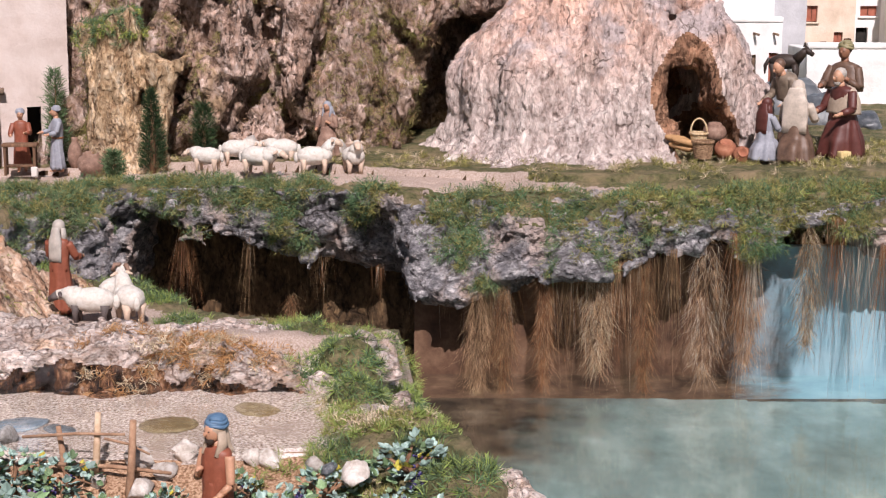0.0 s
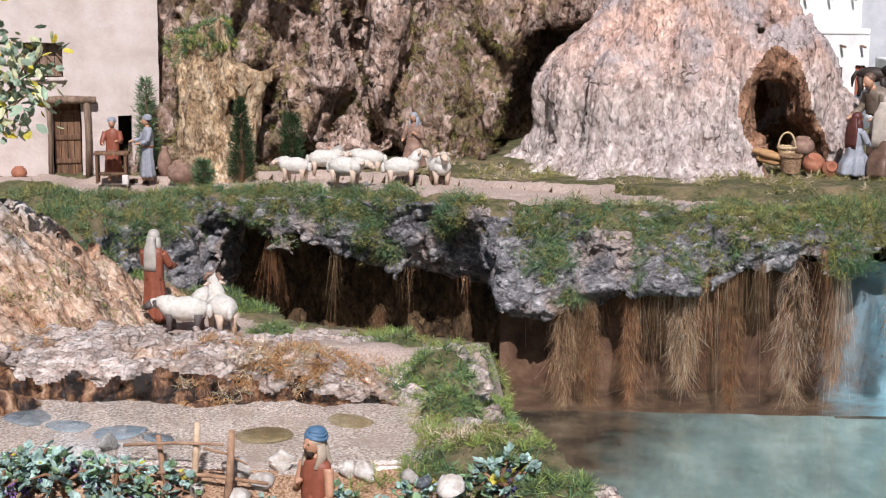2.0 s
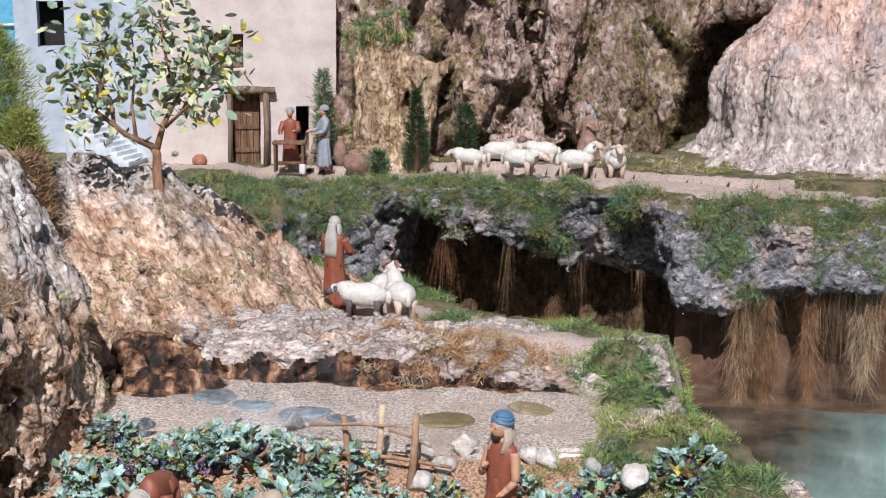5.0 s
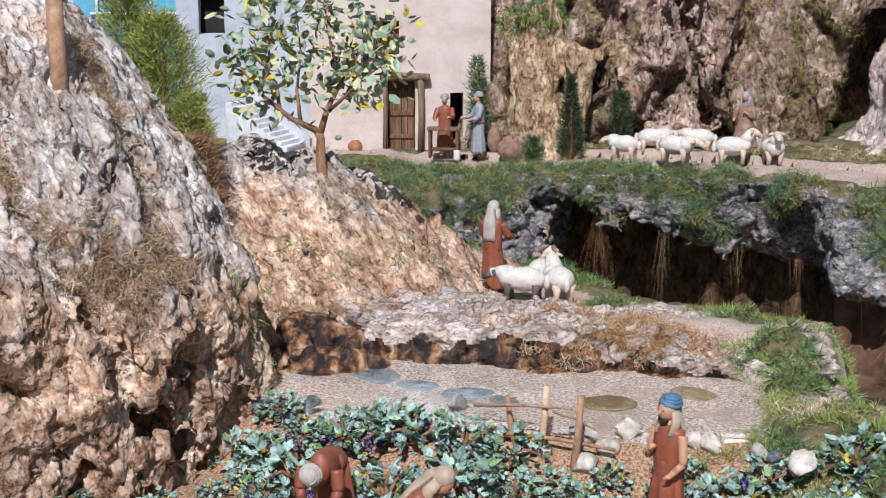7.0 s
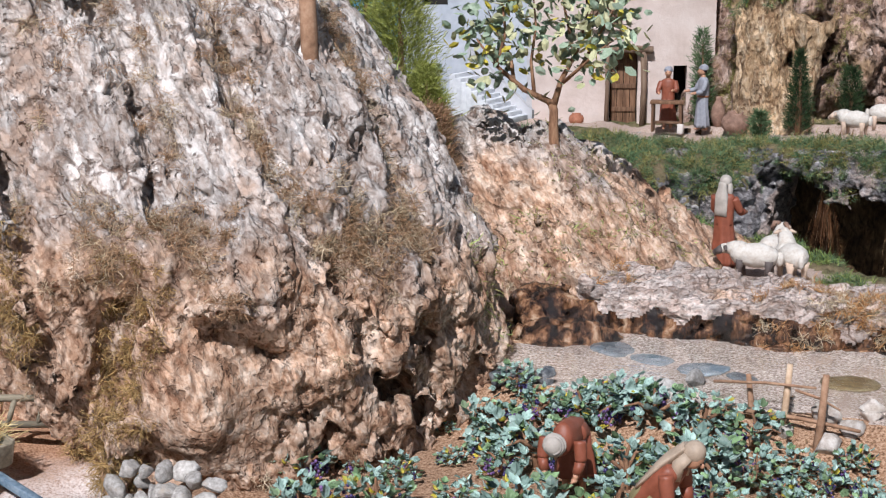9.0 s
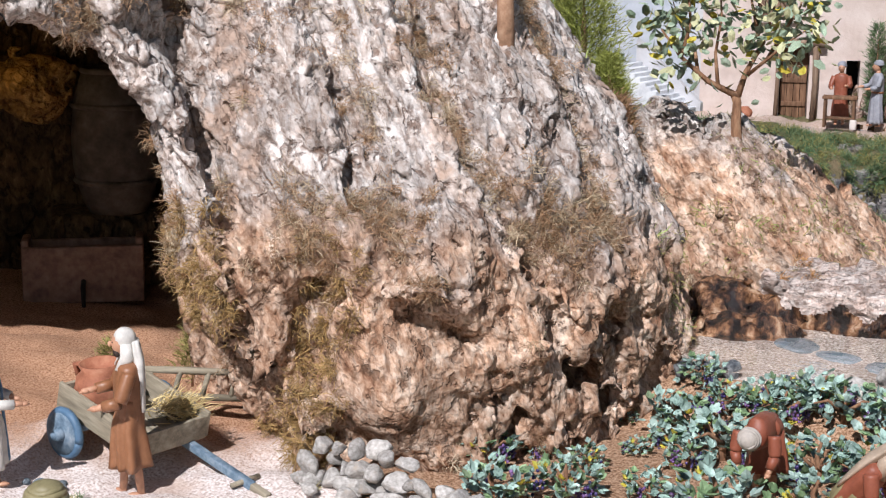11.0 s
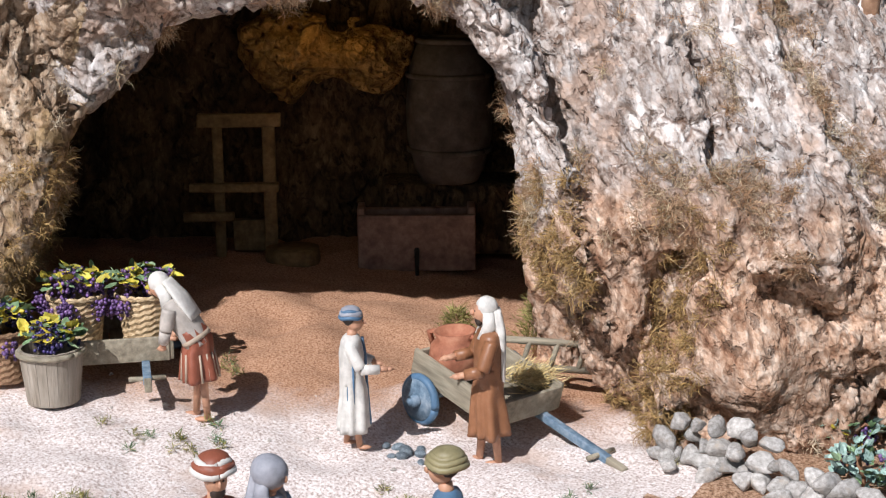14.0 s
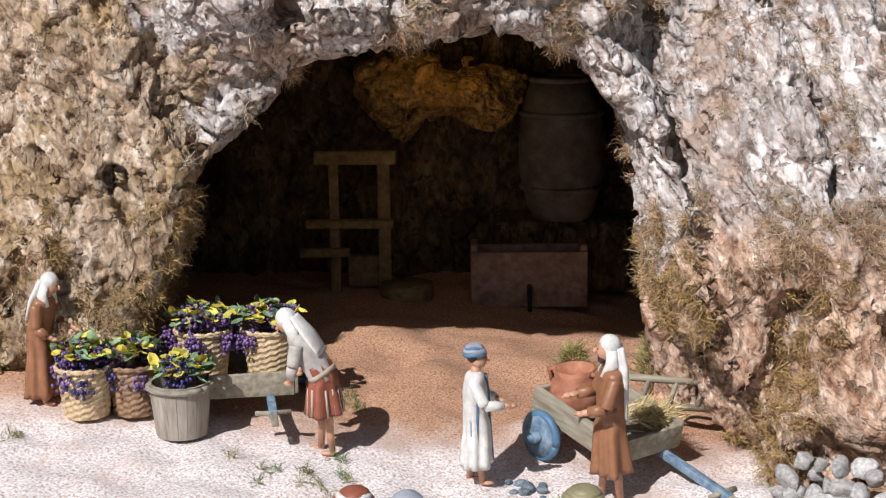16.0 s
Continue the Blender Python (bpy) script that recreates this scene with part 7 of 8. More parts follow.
pot(-0.846, 3.690, 0.114, FATJAR, 1.05, M_CLAY_DARK, "fat dull clay jar before the house", tilt=8)
pot(-1.262, 3.735, 0.112, FATJAR, 0.6, M_CLAY, "small terracotta pot by the door", tilt=0)

# stairs and the white house beside, its shade put into blue-grey plaster
M_SHADEWALL = surface("shaded_white_plaster", [(0.3, (0.34, 0.38, 0.44)), (0.5, (0.44, 0.48, 0.54)), (0.7, (0.54, 0.57, 0.62))], scale=14, rough=0.9, bump=0.3, depth=0.0025, fine=8)
side_house = tagged(base("house", pose(-1.80, 3.86, 0.10, 0, 0, 16)), "white house coloured grey-blue as in shade beside the stairs", "house")
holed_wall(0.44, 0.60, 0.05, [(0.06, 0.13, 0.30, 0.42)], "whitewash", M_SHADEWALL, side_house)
# black board in place of the unlit room
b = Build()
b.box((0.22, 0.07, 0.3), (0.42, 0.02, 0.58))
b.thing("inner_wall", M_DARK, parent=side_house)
b = Build()
b.box((0.22, 0.2, 0.606), (0.45, 0.40, 0.012), bevel=0.003)
b.thing("roof", M_WHITEWASH, parent=side_house)
M_STEP = surface("pale_step_stone", [(0.3, (0.46, 0.48, 0.52)), (0.5, (0.64, 0.66, 0.69)), (0.7, (0.76, 0.78, 0.80))], scale=30, rough=0.85, bump=0.4, depth=0.0015)
stairs = tagged(base("stone_stairs", pose(-1.352, 3.52, 0.145, 0, 0, 172)), "flight of pale stone steps with a low wall", "stairs")
for k in range(11):
    b = Build()
    b.box((0.0150 * k, 0, 0.004 + 0.0050 * k), (0.0165, 0.105, 0.014 + 0.010 * k), bevel=0.0015, jitter=0.001)
    b.thing("tread", M_STEP, parent=stairs)
b = Build()
b.add([(-0.02, -0.060, 0), (0.16, -0.060, 0), (0.16, -0.060, 0.17), (-0.02, -0.060, 0.02), (-0.02, -0.046, 0), (0.16, -0.046, 0), (0.16, -0.046, 0.17), (-0.02, -0.046, 0.02)],
      [[0, 1, 2, 3], [7, 6, 5, 4], [3, 2, 6, 7], [0, 3, 7, 4], [1, 5, 6, 2]])
b.thing("side_wall", M_GREYWALL, parent=stairs, smooth=False)
# blue-shuttered house far behind the hill
blue = tagged(base("house", pose(-2.25, 4.25, 0.10, 0, 0, 22)), "distant pale house with blue railings", "house")
b = Build()
b.box((0.25, 0.2, 0.22), (0.6, 0.3, 0.50), bevel=0.006)
b.thing("wall", M_BLUEDOOR, parent=blue)
for k in range(7):
    b = Build()
    b.tube([(0.02 + 0.08 * k, 0.04, 0.25), (0.02 + 0.08 * k, 0.04, 0.42)], [0.004, 0.004], segs=6)
    b.thing("rail", M_WHITEWASH, parent=blue)
b = Build()
b.tube([(0.0, 0.04, 0.335), (0.54, 0.04, 0.335)], [0.004, 0.004], segs=6)
b.thing("rail", M_WHITEWASH, parent=blue)

# yellow bark slab leaning at the cliff's foot
M_YBARK = bark("yellow_bark", [(0.36, (0.250, 0.135, 0.069)), (0.45, (0.499, 0.332, 0.188)), (0.54, (0.666, 0.488, 0.316)), (0.63, (0.749, 0.631, 0.479))], (0.20, 0.105, 0.055), 24, ("along", (0.0, 0.0, 1.0), 0.4), 0.04, 0.9, 0.007, gap=0.08)


def slab_field(p):
    x, y, z = p.T
    c = -0.765 - 0.05 * (z - 0.12) / 0.36
    d1 = np.hypot((x - c) / (0.062 + 0.03 * step(0.3, 0.1, z)), (y - 3.74 - 0.10 * (z - 0.12)) / 0.075) - 1
    d2 = np.hypot((x + 0.675 + 0.03 * np.sin(8 * z)) / 0.050, (y - 3.73 - 0.12 * (z - 0.12)) / 0.06) - 1
    d = np.minimum(np.maximum(d1 * 0.07, z - 0.485 - 0.3 * (x + 0.8)), np.maximum(d2 * 0.045, z - 0.39))
    return d


ybark, YBARK_V, YBARK_Q = rock("bark_slab", (-1.0, 3.58, 0.08), (-0.6, 3.95, 0.56), 0.0085, slab_field, lambda p: 0.025 * fbm(p * (1, 1, 0.4), 12, 2) + 0.03 * (0.42 - ridged(p * (1, 1, 0.35), 24, 2)), [M_YBARK],
                   lambda p: -0.008 * (0.42 - ridged(p * (1, 1, 0.4), 40, 2)) + 0.003 * fbm(p, 80, 2), band=0.05)
tagged(ybark, "upright slabs of yellow furrowed cork bark", "bark")
for x, y, z, r, s in ((-0.262, 3.75, 0.165, 0.042, 3), (-0.48, 3.80, 0.17, 0.035, 5), (-0.42, 3.77, 0.165, 0.028, 1), (0.02, 3.62, 0.16, 0.02, 2), (1.0, 4.15, 0.20, 0.10, 4), (1.12, 4.1, 0.20, 0.07, 6)):
    ob = stone(x, y, z, r, M_STONE_WARM if y < 4 else M_STONE_DARK, None, s, 1.0)
    tagged(ob, "rough brown boulder on the plateau turf" if y < 4 else "dark rough boulder before the white houses", "boulder")

# ================= the white village =================
def cube_house(x, y, z, w, d, h, mat, label, windows=(), beams=0, turn=0.0, parapet=True):
    root = tagged(base("house", upright(x, y, z, turn)), label, "house")
    holes = [(wx, wx + ww, wz, wz + wh) for wx, wz, ww, wh, _ in windows]
    holed_wall(w, h, 0.02, holes, "w", mat, root)
    b = Build()
    b.box((w / 2, d / 2 + 0.021, h / 2), (w, d, h), bevel=0.004)
    b.thing("body", mat, parent=root)
    if parapet:
        b = Build()
        b.box((w / 2, 0.008, h + 0.010), (w + 0.004, 0.022, 0.02), bevel=0.006)
        b.thing("parapet", mat, parent=root)
    for wx, wz, ww, wh, m in windows:
        wn_ = base("window", pose(wx, 0, wz))
        wn_.parent = root
        # black plate painted as the window's unlit inside
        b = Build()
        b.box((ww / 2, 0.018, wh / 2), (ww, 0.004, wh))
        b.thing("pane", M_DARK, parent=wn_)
        for s in ((0.25, 0.75) if m else ()):
            b = Build()
            b.box((ww * s, 0.013, wh / 2), (ww * 0.46, 0.004, wh * 0.96), bevel=0.0008)
            b.thing("shutter", m, parent=wn_)
        b = Build()
        b.box((ww / 2, -0.001, -0.003), (ww + 0.012, 0.012, 0.006), bevel=0.001)
        b.thing("sill", mat, parent=wn_)
    for k in range(beams):
        b = Build()
        bx = w * (k + 0.5) / beams
        b.tube([(bx, 0.01, h - 0.032), (bx + 0.012, -0.030, h - 0.036)], [0.004, 0.004], segs=7)
        b.thing("beam_end", M_WOOD, parent=root)
    return root


cube_house(0.76, 5.02, 0.18, 0.30, 0.3, 0.40, M_WHITEWASH, "tall whitewashed house with roof beam ends", ((0.20, 0.12, 0.04, 0.06, None),), 4)
cube_house(0.885, 4.93, 0.19, 0.185, 0.2, 0.245, M_WHITEWASH, "low whitewashed house with an open window", ((0.045, 0.055, 0.06, 0.09, M_WOOD), (0.145, 0.05, 0.03, 0.10, M_REDWOOD)), 3)
cube_house(1.075, 5.20, 0.22, 0.13, 0.3, 0.40, M_GREYWALL, "grey plastered house between white ones", (), 0)
cube_house(1.195, 5.30, 0.22, 0.20, 0.3, 0.36, M_TANWALL, "tan plastered house with red shutters", ((0.035, 0.205, 0.036, 0.055, M_REDWOOD), (0.085, 0.095, 0.022, 0.045, M_REDWOOD), (0.13, 0.10, 0.03, 0.07, M_REDWOOD), (0.165, 0.09, 0.025, 0.06, M_REDWOOD)), 0)
cube_house(1.32, 5.45, 0.25, 0.30, 0.3, 0.50, M_WHITEWASH, "white house with wide dark windows behind", ((0.02, 0.19, 0.07, 0.05, None), (0.13, 0.19, 0.06, 0.035, M_REDWOOD), (0.05, 0.06, 0.03, 0.08, M_REDWOOD), (0.12, 0.06, 0.04, 0.09, None)), 0)
cube_house(1.08, 4.62, 0.17, 0.50, 0.25, 0.20, M_WHITEWASH, "low whitewashed terrace wall", (), 0)
cube_house(1.52, 5.2, 0.2, 0.5, 0.3, 0.42, M_WHITEWASH, "whitewashed house at the village edge", ((0.1, 0.2, 0.06, 0.08, None),), 3)
# a small horse figure
b = Build()
b.ball((0, 0, 0.062), (0.045, 0.020, 0.022), 0, 16, 12, lump=0.05, freq=60)
b.tube([(0.032, 0, 0.068), (0.052, 0, 0.088), (0.058, 0, 0.098)], [0.016, 0.011, 0.009], segs=10)
b.tube([(0.054, 0, 0.100), (0.080, 0, 0.082)], [0.010, 0.006], segs=9)
for s in (-1, 1):
    b.tube([(0.055, 0.005 * s, 0.105), (0.055, 0.008 * s, 0.117)], [0.004, 0.001], segs=6)
    for fx in (-0.034, 0.030):
        b.tube([(fx, 0.011 * s, 0.055), (fx + 0.003, 0.011 * s, 0.028), (fx, 0.011 * s, 0)], [0.010, 0.006, 0.005], segs=8)
b.tube([(-0.044, 0, 0.07), (-0.055, 0, 0.05), (-0.056, 0, 0.025)], [0.005, 0.006, 0.002], segs=7)
tagged(b.thing("horse_figurine", [M_HAIR], pose(0.965, 4.40, 0.285, 0, 0, -25)), "small dark brown horse figurine before the houses", "horse")
tagged(Build().ball((0, 0, 0.012), (0.12, 0.09, 0.085), 0, 22, 12, lump=0.2, freq=20).thing("boulder", M_STONE_DARK, pose(0.985, 4.42, 0.205)), "low dark rock under the horse figurine", "boulder")

# wares beside the hollow
basket(0.585, 3.470, 0.186, 0.024, 0.038, M_WICKER_DARK, "small brown wicker basket by the hollow", handle=False)
basket(0.582, 3.515, 0.212, 0.020, 0.026, M_WICKER, "pale wicker basket with a tall handle", handle=True)
pot(0.640, 3.500, 0.186, FATJAR, 0.80, M_CLAY, "round terracotta jar by the hollow", tilt=25)
pot(0.672, 3.475, 0.188, FATJAR, 0.62, M_CLAY, "small terracotta jar lying by the hollow", tilt=60)
pot(0.625, 3.560, 0.215, FATJAR, 0.85, M_CLAY_DARK, "large clay jar in the hollow", tilt=10)
for k, (x, y, z) in enumerate(((0.548, 3.53, 0.205), (0.556, 3.52, 0.217), (0.540, 3.54, 0.222))):
    tagged(Build().ball((0, 0, 0), (0.034, 0.012, 0.009), 0, 14, 8, lump=0.15, freq=60).thing("bread_loaf", M_BREAD, pose(x, y, z, 0, 10, -20 + 14 * k)), "long brown loaf stacked by the hollow", "bread")
tagged(Build().box((0, 0, 0.009), (0.026, 0.02, 0.018), bevel=0.003).thing("casket", M_STRAW, pose(0.895, 3.435, 0.190, 0, 0, 20)), "small golden casket on the turf", "casket")

# ================= inside the cave =================
frame_ = tagged(base("wooden_press", pose(*cave_place(-0.140, 0.50, 0.015), 0, 0, 37)), "old wooden press frame deep in the cave", "press")
M_YWOOD = surface("yellow_press_wood", [(0.3, (0.10, 0.06, 0.025)), (0.5, (0.20, 0.125, 0.05)), (0.7, (0.30, 0.20, 0.09))], scale=60, rough=0.8, bump=0.4, depth=0.001)
for c, s in (((-0.035, 0, 0.12), (0.016, 0.016, 0.24)), ((0.045, 0, 0.12), (0.02, 0.016, 0.24)), ((0.0, 0, 0.235), (0.13, 0.018, 0.02)), ((-0.01, -0.01, 0.13), (0.14, 0.016, 0.014)), ((-0.05, -0.02, 0.085), (0.08, 0.014, 0.014)), ((0.01, 0.01, 0.05), (0.05, 0.02, 0.05))):
    b = Build()
    b.box(c, s, bevel=0.002, jitter=0.002)
    b.thing("beam", M_YWOOD, parent=frame_)
trough = tagged(base("stone_trough", pose(*cave_place(0.135, 0.47, gz(-1.75, 1.75)), 0, 0, 37)), "dull pinkish stone trough with a dark spout", "trough")
for c, s in (((0, 0, 0.045), (0.185, 0.012, 0.09)), ((0, 0.06, 0.045), (0.185, 0.012, 0.09)), ((-0.087, 0.03, 0.05), (0.012, 0.055, 0.10)), ((0.087, 0.03, 0.05), (0.012, 0.055, 0.10)), ((0, 0.03, 0.02), (0.17, 0.05, 0.03))):
    b = Build()
    b.box(c, s, bevel=0.003)
    b.thing("slab", M_CLAY_DARK, parent=trough)
b = Build()
b.tube([(0.0, -0.006, 0.035), (0.0, -0.03, 0.03), (0.0, -0.032, 0.0)], [0.004, 0.004, 0.003], segs=8)
b.thing("spout", M_DARK, parent=trough)
# clay darkened to stand in for the dimness at the cave's back
M_VAT = surface("dark_vat_clay", [(0.3, (0.05, 0.038, 0.03)), (0.5, (0.095, 0.075, 0.06)), (0.7, (0.16, 0.13, 0.105))], scale=30, rough=0.85, bump=0.4, depth=0.0015)
vat = tagged(base("clay_vat", pose(*cave_place(0.19, 0.56, 0.14))), "tall dark clay vat against the cave wall", "vat")
b = Build()
b.tube([(0, 0, 0.0), (0, 0, 0.02), (0, 0, 0.07), (0, 0, 0.12), (0, 0, 0.18), (0, 0, 0.225)], [0.046, 0.056, 0.068, 0.070, 0.064, 0.050], segs=28)
b.thing("body", M_VAT, parent=vat)
for z, r in ((0.052, 0.065), (0.172, 0.066), (0.226, 0.050)):
    b = Build()
    b.tube([(math.cos(a) * r, math.sin(a) * r, z) for a in np.linspace(0, 2 * math.pi, 30)], [0.0045] * 30, segs=7)
    b.thing("rim" if z > 0.2 else "band", M_VAT, parent=vat)
ledge = Build()
ledge.box((0, 0, 0.06), (0.22, 0.10, 0.12), bevel=0.012, jitter=0.01)
tagged(ledge.thing("rock_ledge", M_CAVE, pose(*cave_place(0.19, 0.585, 0.02), 0, 0, 37)), "rough ledge under the clay vat", "ledge")
tagged(Build().tube([(0, 0, 0), (0, 0, 0.015), (0, 0, 0.032)], [0.04, 0.044, 0.042], segs=22).thing("low_tub", M_YWOOD, pose(*cave_place(-0.06, 0.47, 0.02))), "low wooden tub on the cave floor", "tub")
lamp = new("cave_lamp", bpy.data.lights.new("cave_lamp", "POINT"))
lamp.data.energy, lamp.data.color, lamp.data.shadow_soft_size = 0.070, (1.0, 0.60, 0.17), 0.02
lamp.matrix_world = pose(*cave_place(0.0, 0.43, 0.41))

# ================= pole on the hill =================
pole = Build()
pole.tube([(-1.040, 1.755, 0.36), (-1.042, 1.755, 0.48), (-1.047, 1.757, 0.60)], [0.0125, 0.0115, 0.0105], segs=10)
tagged(pole.thing("wooden_pole", M_STICK), "rough reddish wooden pole stuck in the hill", "pole")

# ================= citrus tree =================
tree = tagged(base("citrus_tree", pose(-0.915, 2.415, 0.258)), "small citrus tree with grey-green and yellow leaves", "tree")
tr = Build()
tr.tube([(0.006, 0, -0.10), (0.004, 0, -0.03), (0.0, 0, 0.02), (0.0, 0.002, 0.05), (-0.006, 0.004, 0.066)], [0.014, 0.010, 0.0085, 0.0075, 0.008], segs=10)
tr.thing("trunk", M_BARK, parent=tree)
TW = [((0, 0.003, 0.060), (-0.045, -0.02, 0.085), (-0.085, -0.045, 0.125), (-0.115, -0.06, 0.170)), ((0, 0.003, 0.060), (0.010, 0.01, 0.10), (0.035, 0.02, 0.15), (0.05, 0.025, 0.215)),
      ((-0.03, -0.012, 0.078), (-0.04, 0.0, 0.13), (-0.035, 0.01, 0.19), (-0.045, 0.015, 0.27)), ((0.012, 0.01, 0.095), (0.05, -0.01, 0.125), (0.085, -0.02, 0.155), (0.115, -0.03, 0.175)),
      ((0.03, 0.018, 0.14), (0.015, 0.03, 0.19), (0.0, 0.04, 0.24), (0.0, 0.05, 0.30)), ((-0.085, -0.045, 0.125), (-0.075, -0.03, 0.18), (-0.085, -0.02, 0.23), (-0.10, -0.02, 0.28)),
      ((0.05, -0.01, 0.125), (0.07, 0.01, 0.17), (0.09, 0.03, 0.21), (0.095, 0.04, 0.25)), ((-0.06, -0.03, 0.10), (-0.08, 0.01, 0.14), (-0.11, 0.03, 0.17), (-0.13, 0.04, 0.21))]
tips = []
for k, pts in enumerate(TW):
    b = Build()
    r = 0.0062 if k < 2 else 0.0036
    b.tube(pts, [r, r * 0.75, r * 0.5, r * 0.25], segs=7)
    b.thing("branch", M_BARK, parent=tree)
    for t in np.linspace(0.45, 1.0, 9):
        i = min(int(t * 3), 2)
        f = t * 3 - i
        tips.append([a + (c - a) * f for a, c in zip(pts[i], pts[i + 1])])
rr = np.random.RandomState(5)
v, q = leaf_mesh(np.zeros((1, 3)), np.array([[1.0, 0, 0]]), np.array([[0, 0, 1.0]]), np.array([1.0]), 0.58, 0.10)
LEAVES = [mesh_of("leaf", v, q, [m], smooth=False) for m in (M_TREE_LEAF, M_TREE_PALE, M_LEAF_Y)]
for k in range(300):
    tp = np.array(tips[rr.randint(len(tips))]) + rr.normal(size=3) * 0.026
    d = Vector(rr.normal(size=3) + (0.4 * np.sign(tp[0]), -0.3, -0.1)).normalized()
    c = 2 if rr.rand() < 0.11 else (1 if rr.rand() < 0.38 else 0)
    lf = new("leaf", LEAVES[c])
    lf.matrix_basis = Matrix.Translation(tp) @ d.to_track_quat("X", "Z").to_matrix().to_4x4() @ pose(0, 0, 0, rr.uniform(-50, 50)) @ Matrix.Scale(0.019 + 0.009 * rr.rand(), 4)
    lf.parent = tree

n = 430
at = np.array([tips[i] for i in rr.randint(len(tips), size=n)]) + rr.normal(size=(n, 3)) * 0.030
dd = rr.normal(size=(n, 3))
dd /= np.linalg.norm(dd, axis=1, keepdims=True)
v, q = leaf_mesh(at, dd, rr.normal(size=(n, 3)) + (0, 0, 1), 0.018 + 0.009 * rr.rand(n), 0.55, 0.1)
pick = rr.choice(3, n, p=(0.62, 0.27, 0.11))
rest = new("foliage", mesh_of("foliage", v, q, [M_TREE_LEAF, M_TREE_PALE, M_LEAF_Y], np.concatenate([pick, pick]), smooth=False))
rest.parent = tree
tagged(rest, kind="stuff")


# ================= shrubs =================
def shrub(x, y, z, r, h, mat, label, seed, count=2600, blade=0.014, name="shrub", taper=0.0, category="shrub"):
    rr = np.random.RandomState(seed)
    root = tagged(base(name, pose(x, y, z)), label, category)
    b = Build()
    b.tube([(0, 0, -0.02), (0.003, 0, h * 0.5), (0, 0, h * 0.9)], [r * 0.12 + 0.002, r * 0.08 + 0.001, 0.001], segs=7)
    b.thing("trunk", M_BARK, parent=root)
    t = rr.rand(count)
    a = rr.rand(count) * 6.28
    wid = r * ((1 - t) ** 0.75 if taper else np.sqrt(np.clip(1 - (2 * t - 0.9) ** 2 / 1.25, 0.02, 1))) * (0.66 + (0.35 if taper else 0.62) * vnoise(np.stack([np.cos(a) * 2.6, np.sin(a) * 2.6, t * 6 + seed], 1)))
    d = wid * np.sqrt(rr.rand(count) * 0.7 + 0.3)
    at = np.stack([np.cos(a) * d, np.sin(a) * d, t * h], 1) + rr.normal(size=(count, 3)) * r * (0.04 if taper else 0.10)
    out = np.stack([np.cos(a), np.sin(a), 0.7 + 0 * a], 1)
    f = blades("foliage", at, out, np.full(count, blade), blade * 0.11, [mat], "", "", seed + 1, 0.5, 0.5, root)
    for key in ("kind", "label", "category"):
        if key in f:
            del f[key]
    return root


shrub(-0.69, 3.640, 0.135, 0.052, 0.185, M_CYPRESS, "small dark green cypress against the cliff", 3, 3200, 0.013, "cypress", 1, "cypress")
shrub(-0.578, 3.70, 0.160, 0.030, 0.120, M_CYPRESS, "dark green shrub at the cliff's foot", 4, 2200, 0.013)
shrub(-0.765, 3.560, 0.118, 0.024, 0.065, M_MOSS, "green bush on the bank by the jars", 6, 1500, 0.014)
M_RIDGE = surface("ridge_moss", [(0.3, (0.14, 0.16, 0.03)), (0.5, (0.28, 0.31, 0.07)), (0.7, (0.44, 0.46, 0.15))], scale=40, rough=0.95, bump=0, islands=0.5)
shrub(-1.170, 2.36, 0.22, 0.082, 0.29, M_RIDGE, "tall yellow-green moss bush on the hill's ridge", 7, 15000, 0.012)
shrub(-1.110, 2.33, 0.23, 0.045, 0.15, M_RIDGE, "yellow-green moss bush on the hill's ridge", 8, 7000, 0.012)
shrub(-1.25, 2.40, 0.26, 0.08, 0.30, M_RIDGE, "yellow-green moss bush behind the ridge", 9, 12000, 0.013)
shrub(-1.085, 2.29, 0.20, 0.050, 0.12, M_BROWNMOSS, "dry brown bush trailing down the hill's ridge", 10, 5000, 0.012)
shrub(-0.90, 2.62, 0.05, 0.05, 0.13, M_LEAF_G, "leafy green bush at the hill's foot", 12, 1600, 0.020)
shrub(-0.86, 2.50, 0.06, 0.035, 0.09, M_LEAF_Y, "yellow-green bush at the hill's foot", 13, 700, 0.018)
shrub(-1.03, 2.60, 0.12, 0.05, 0.10, M_MOSS_BRIGHT, "low yellow-green bush by the stairs", 14, 1600, 0.016)
shrub(-1.12, 2.95, 0.11, 0.06, 0.09, M_MOSS, "low green bush behind the tree", 15, 1800, 0.016)
shrub(-0.955, 3.80, 0.115, 0.028, 0.24, M_MOSS, "climbing green moss beside the house corner", 16, 2000, 0.016)

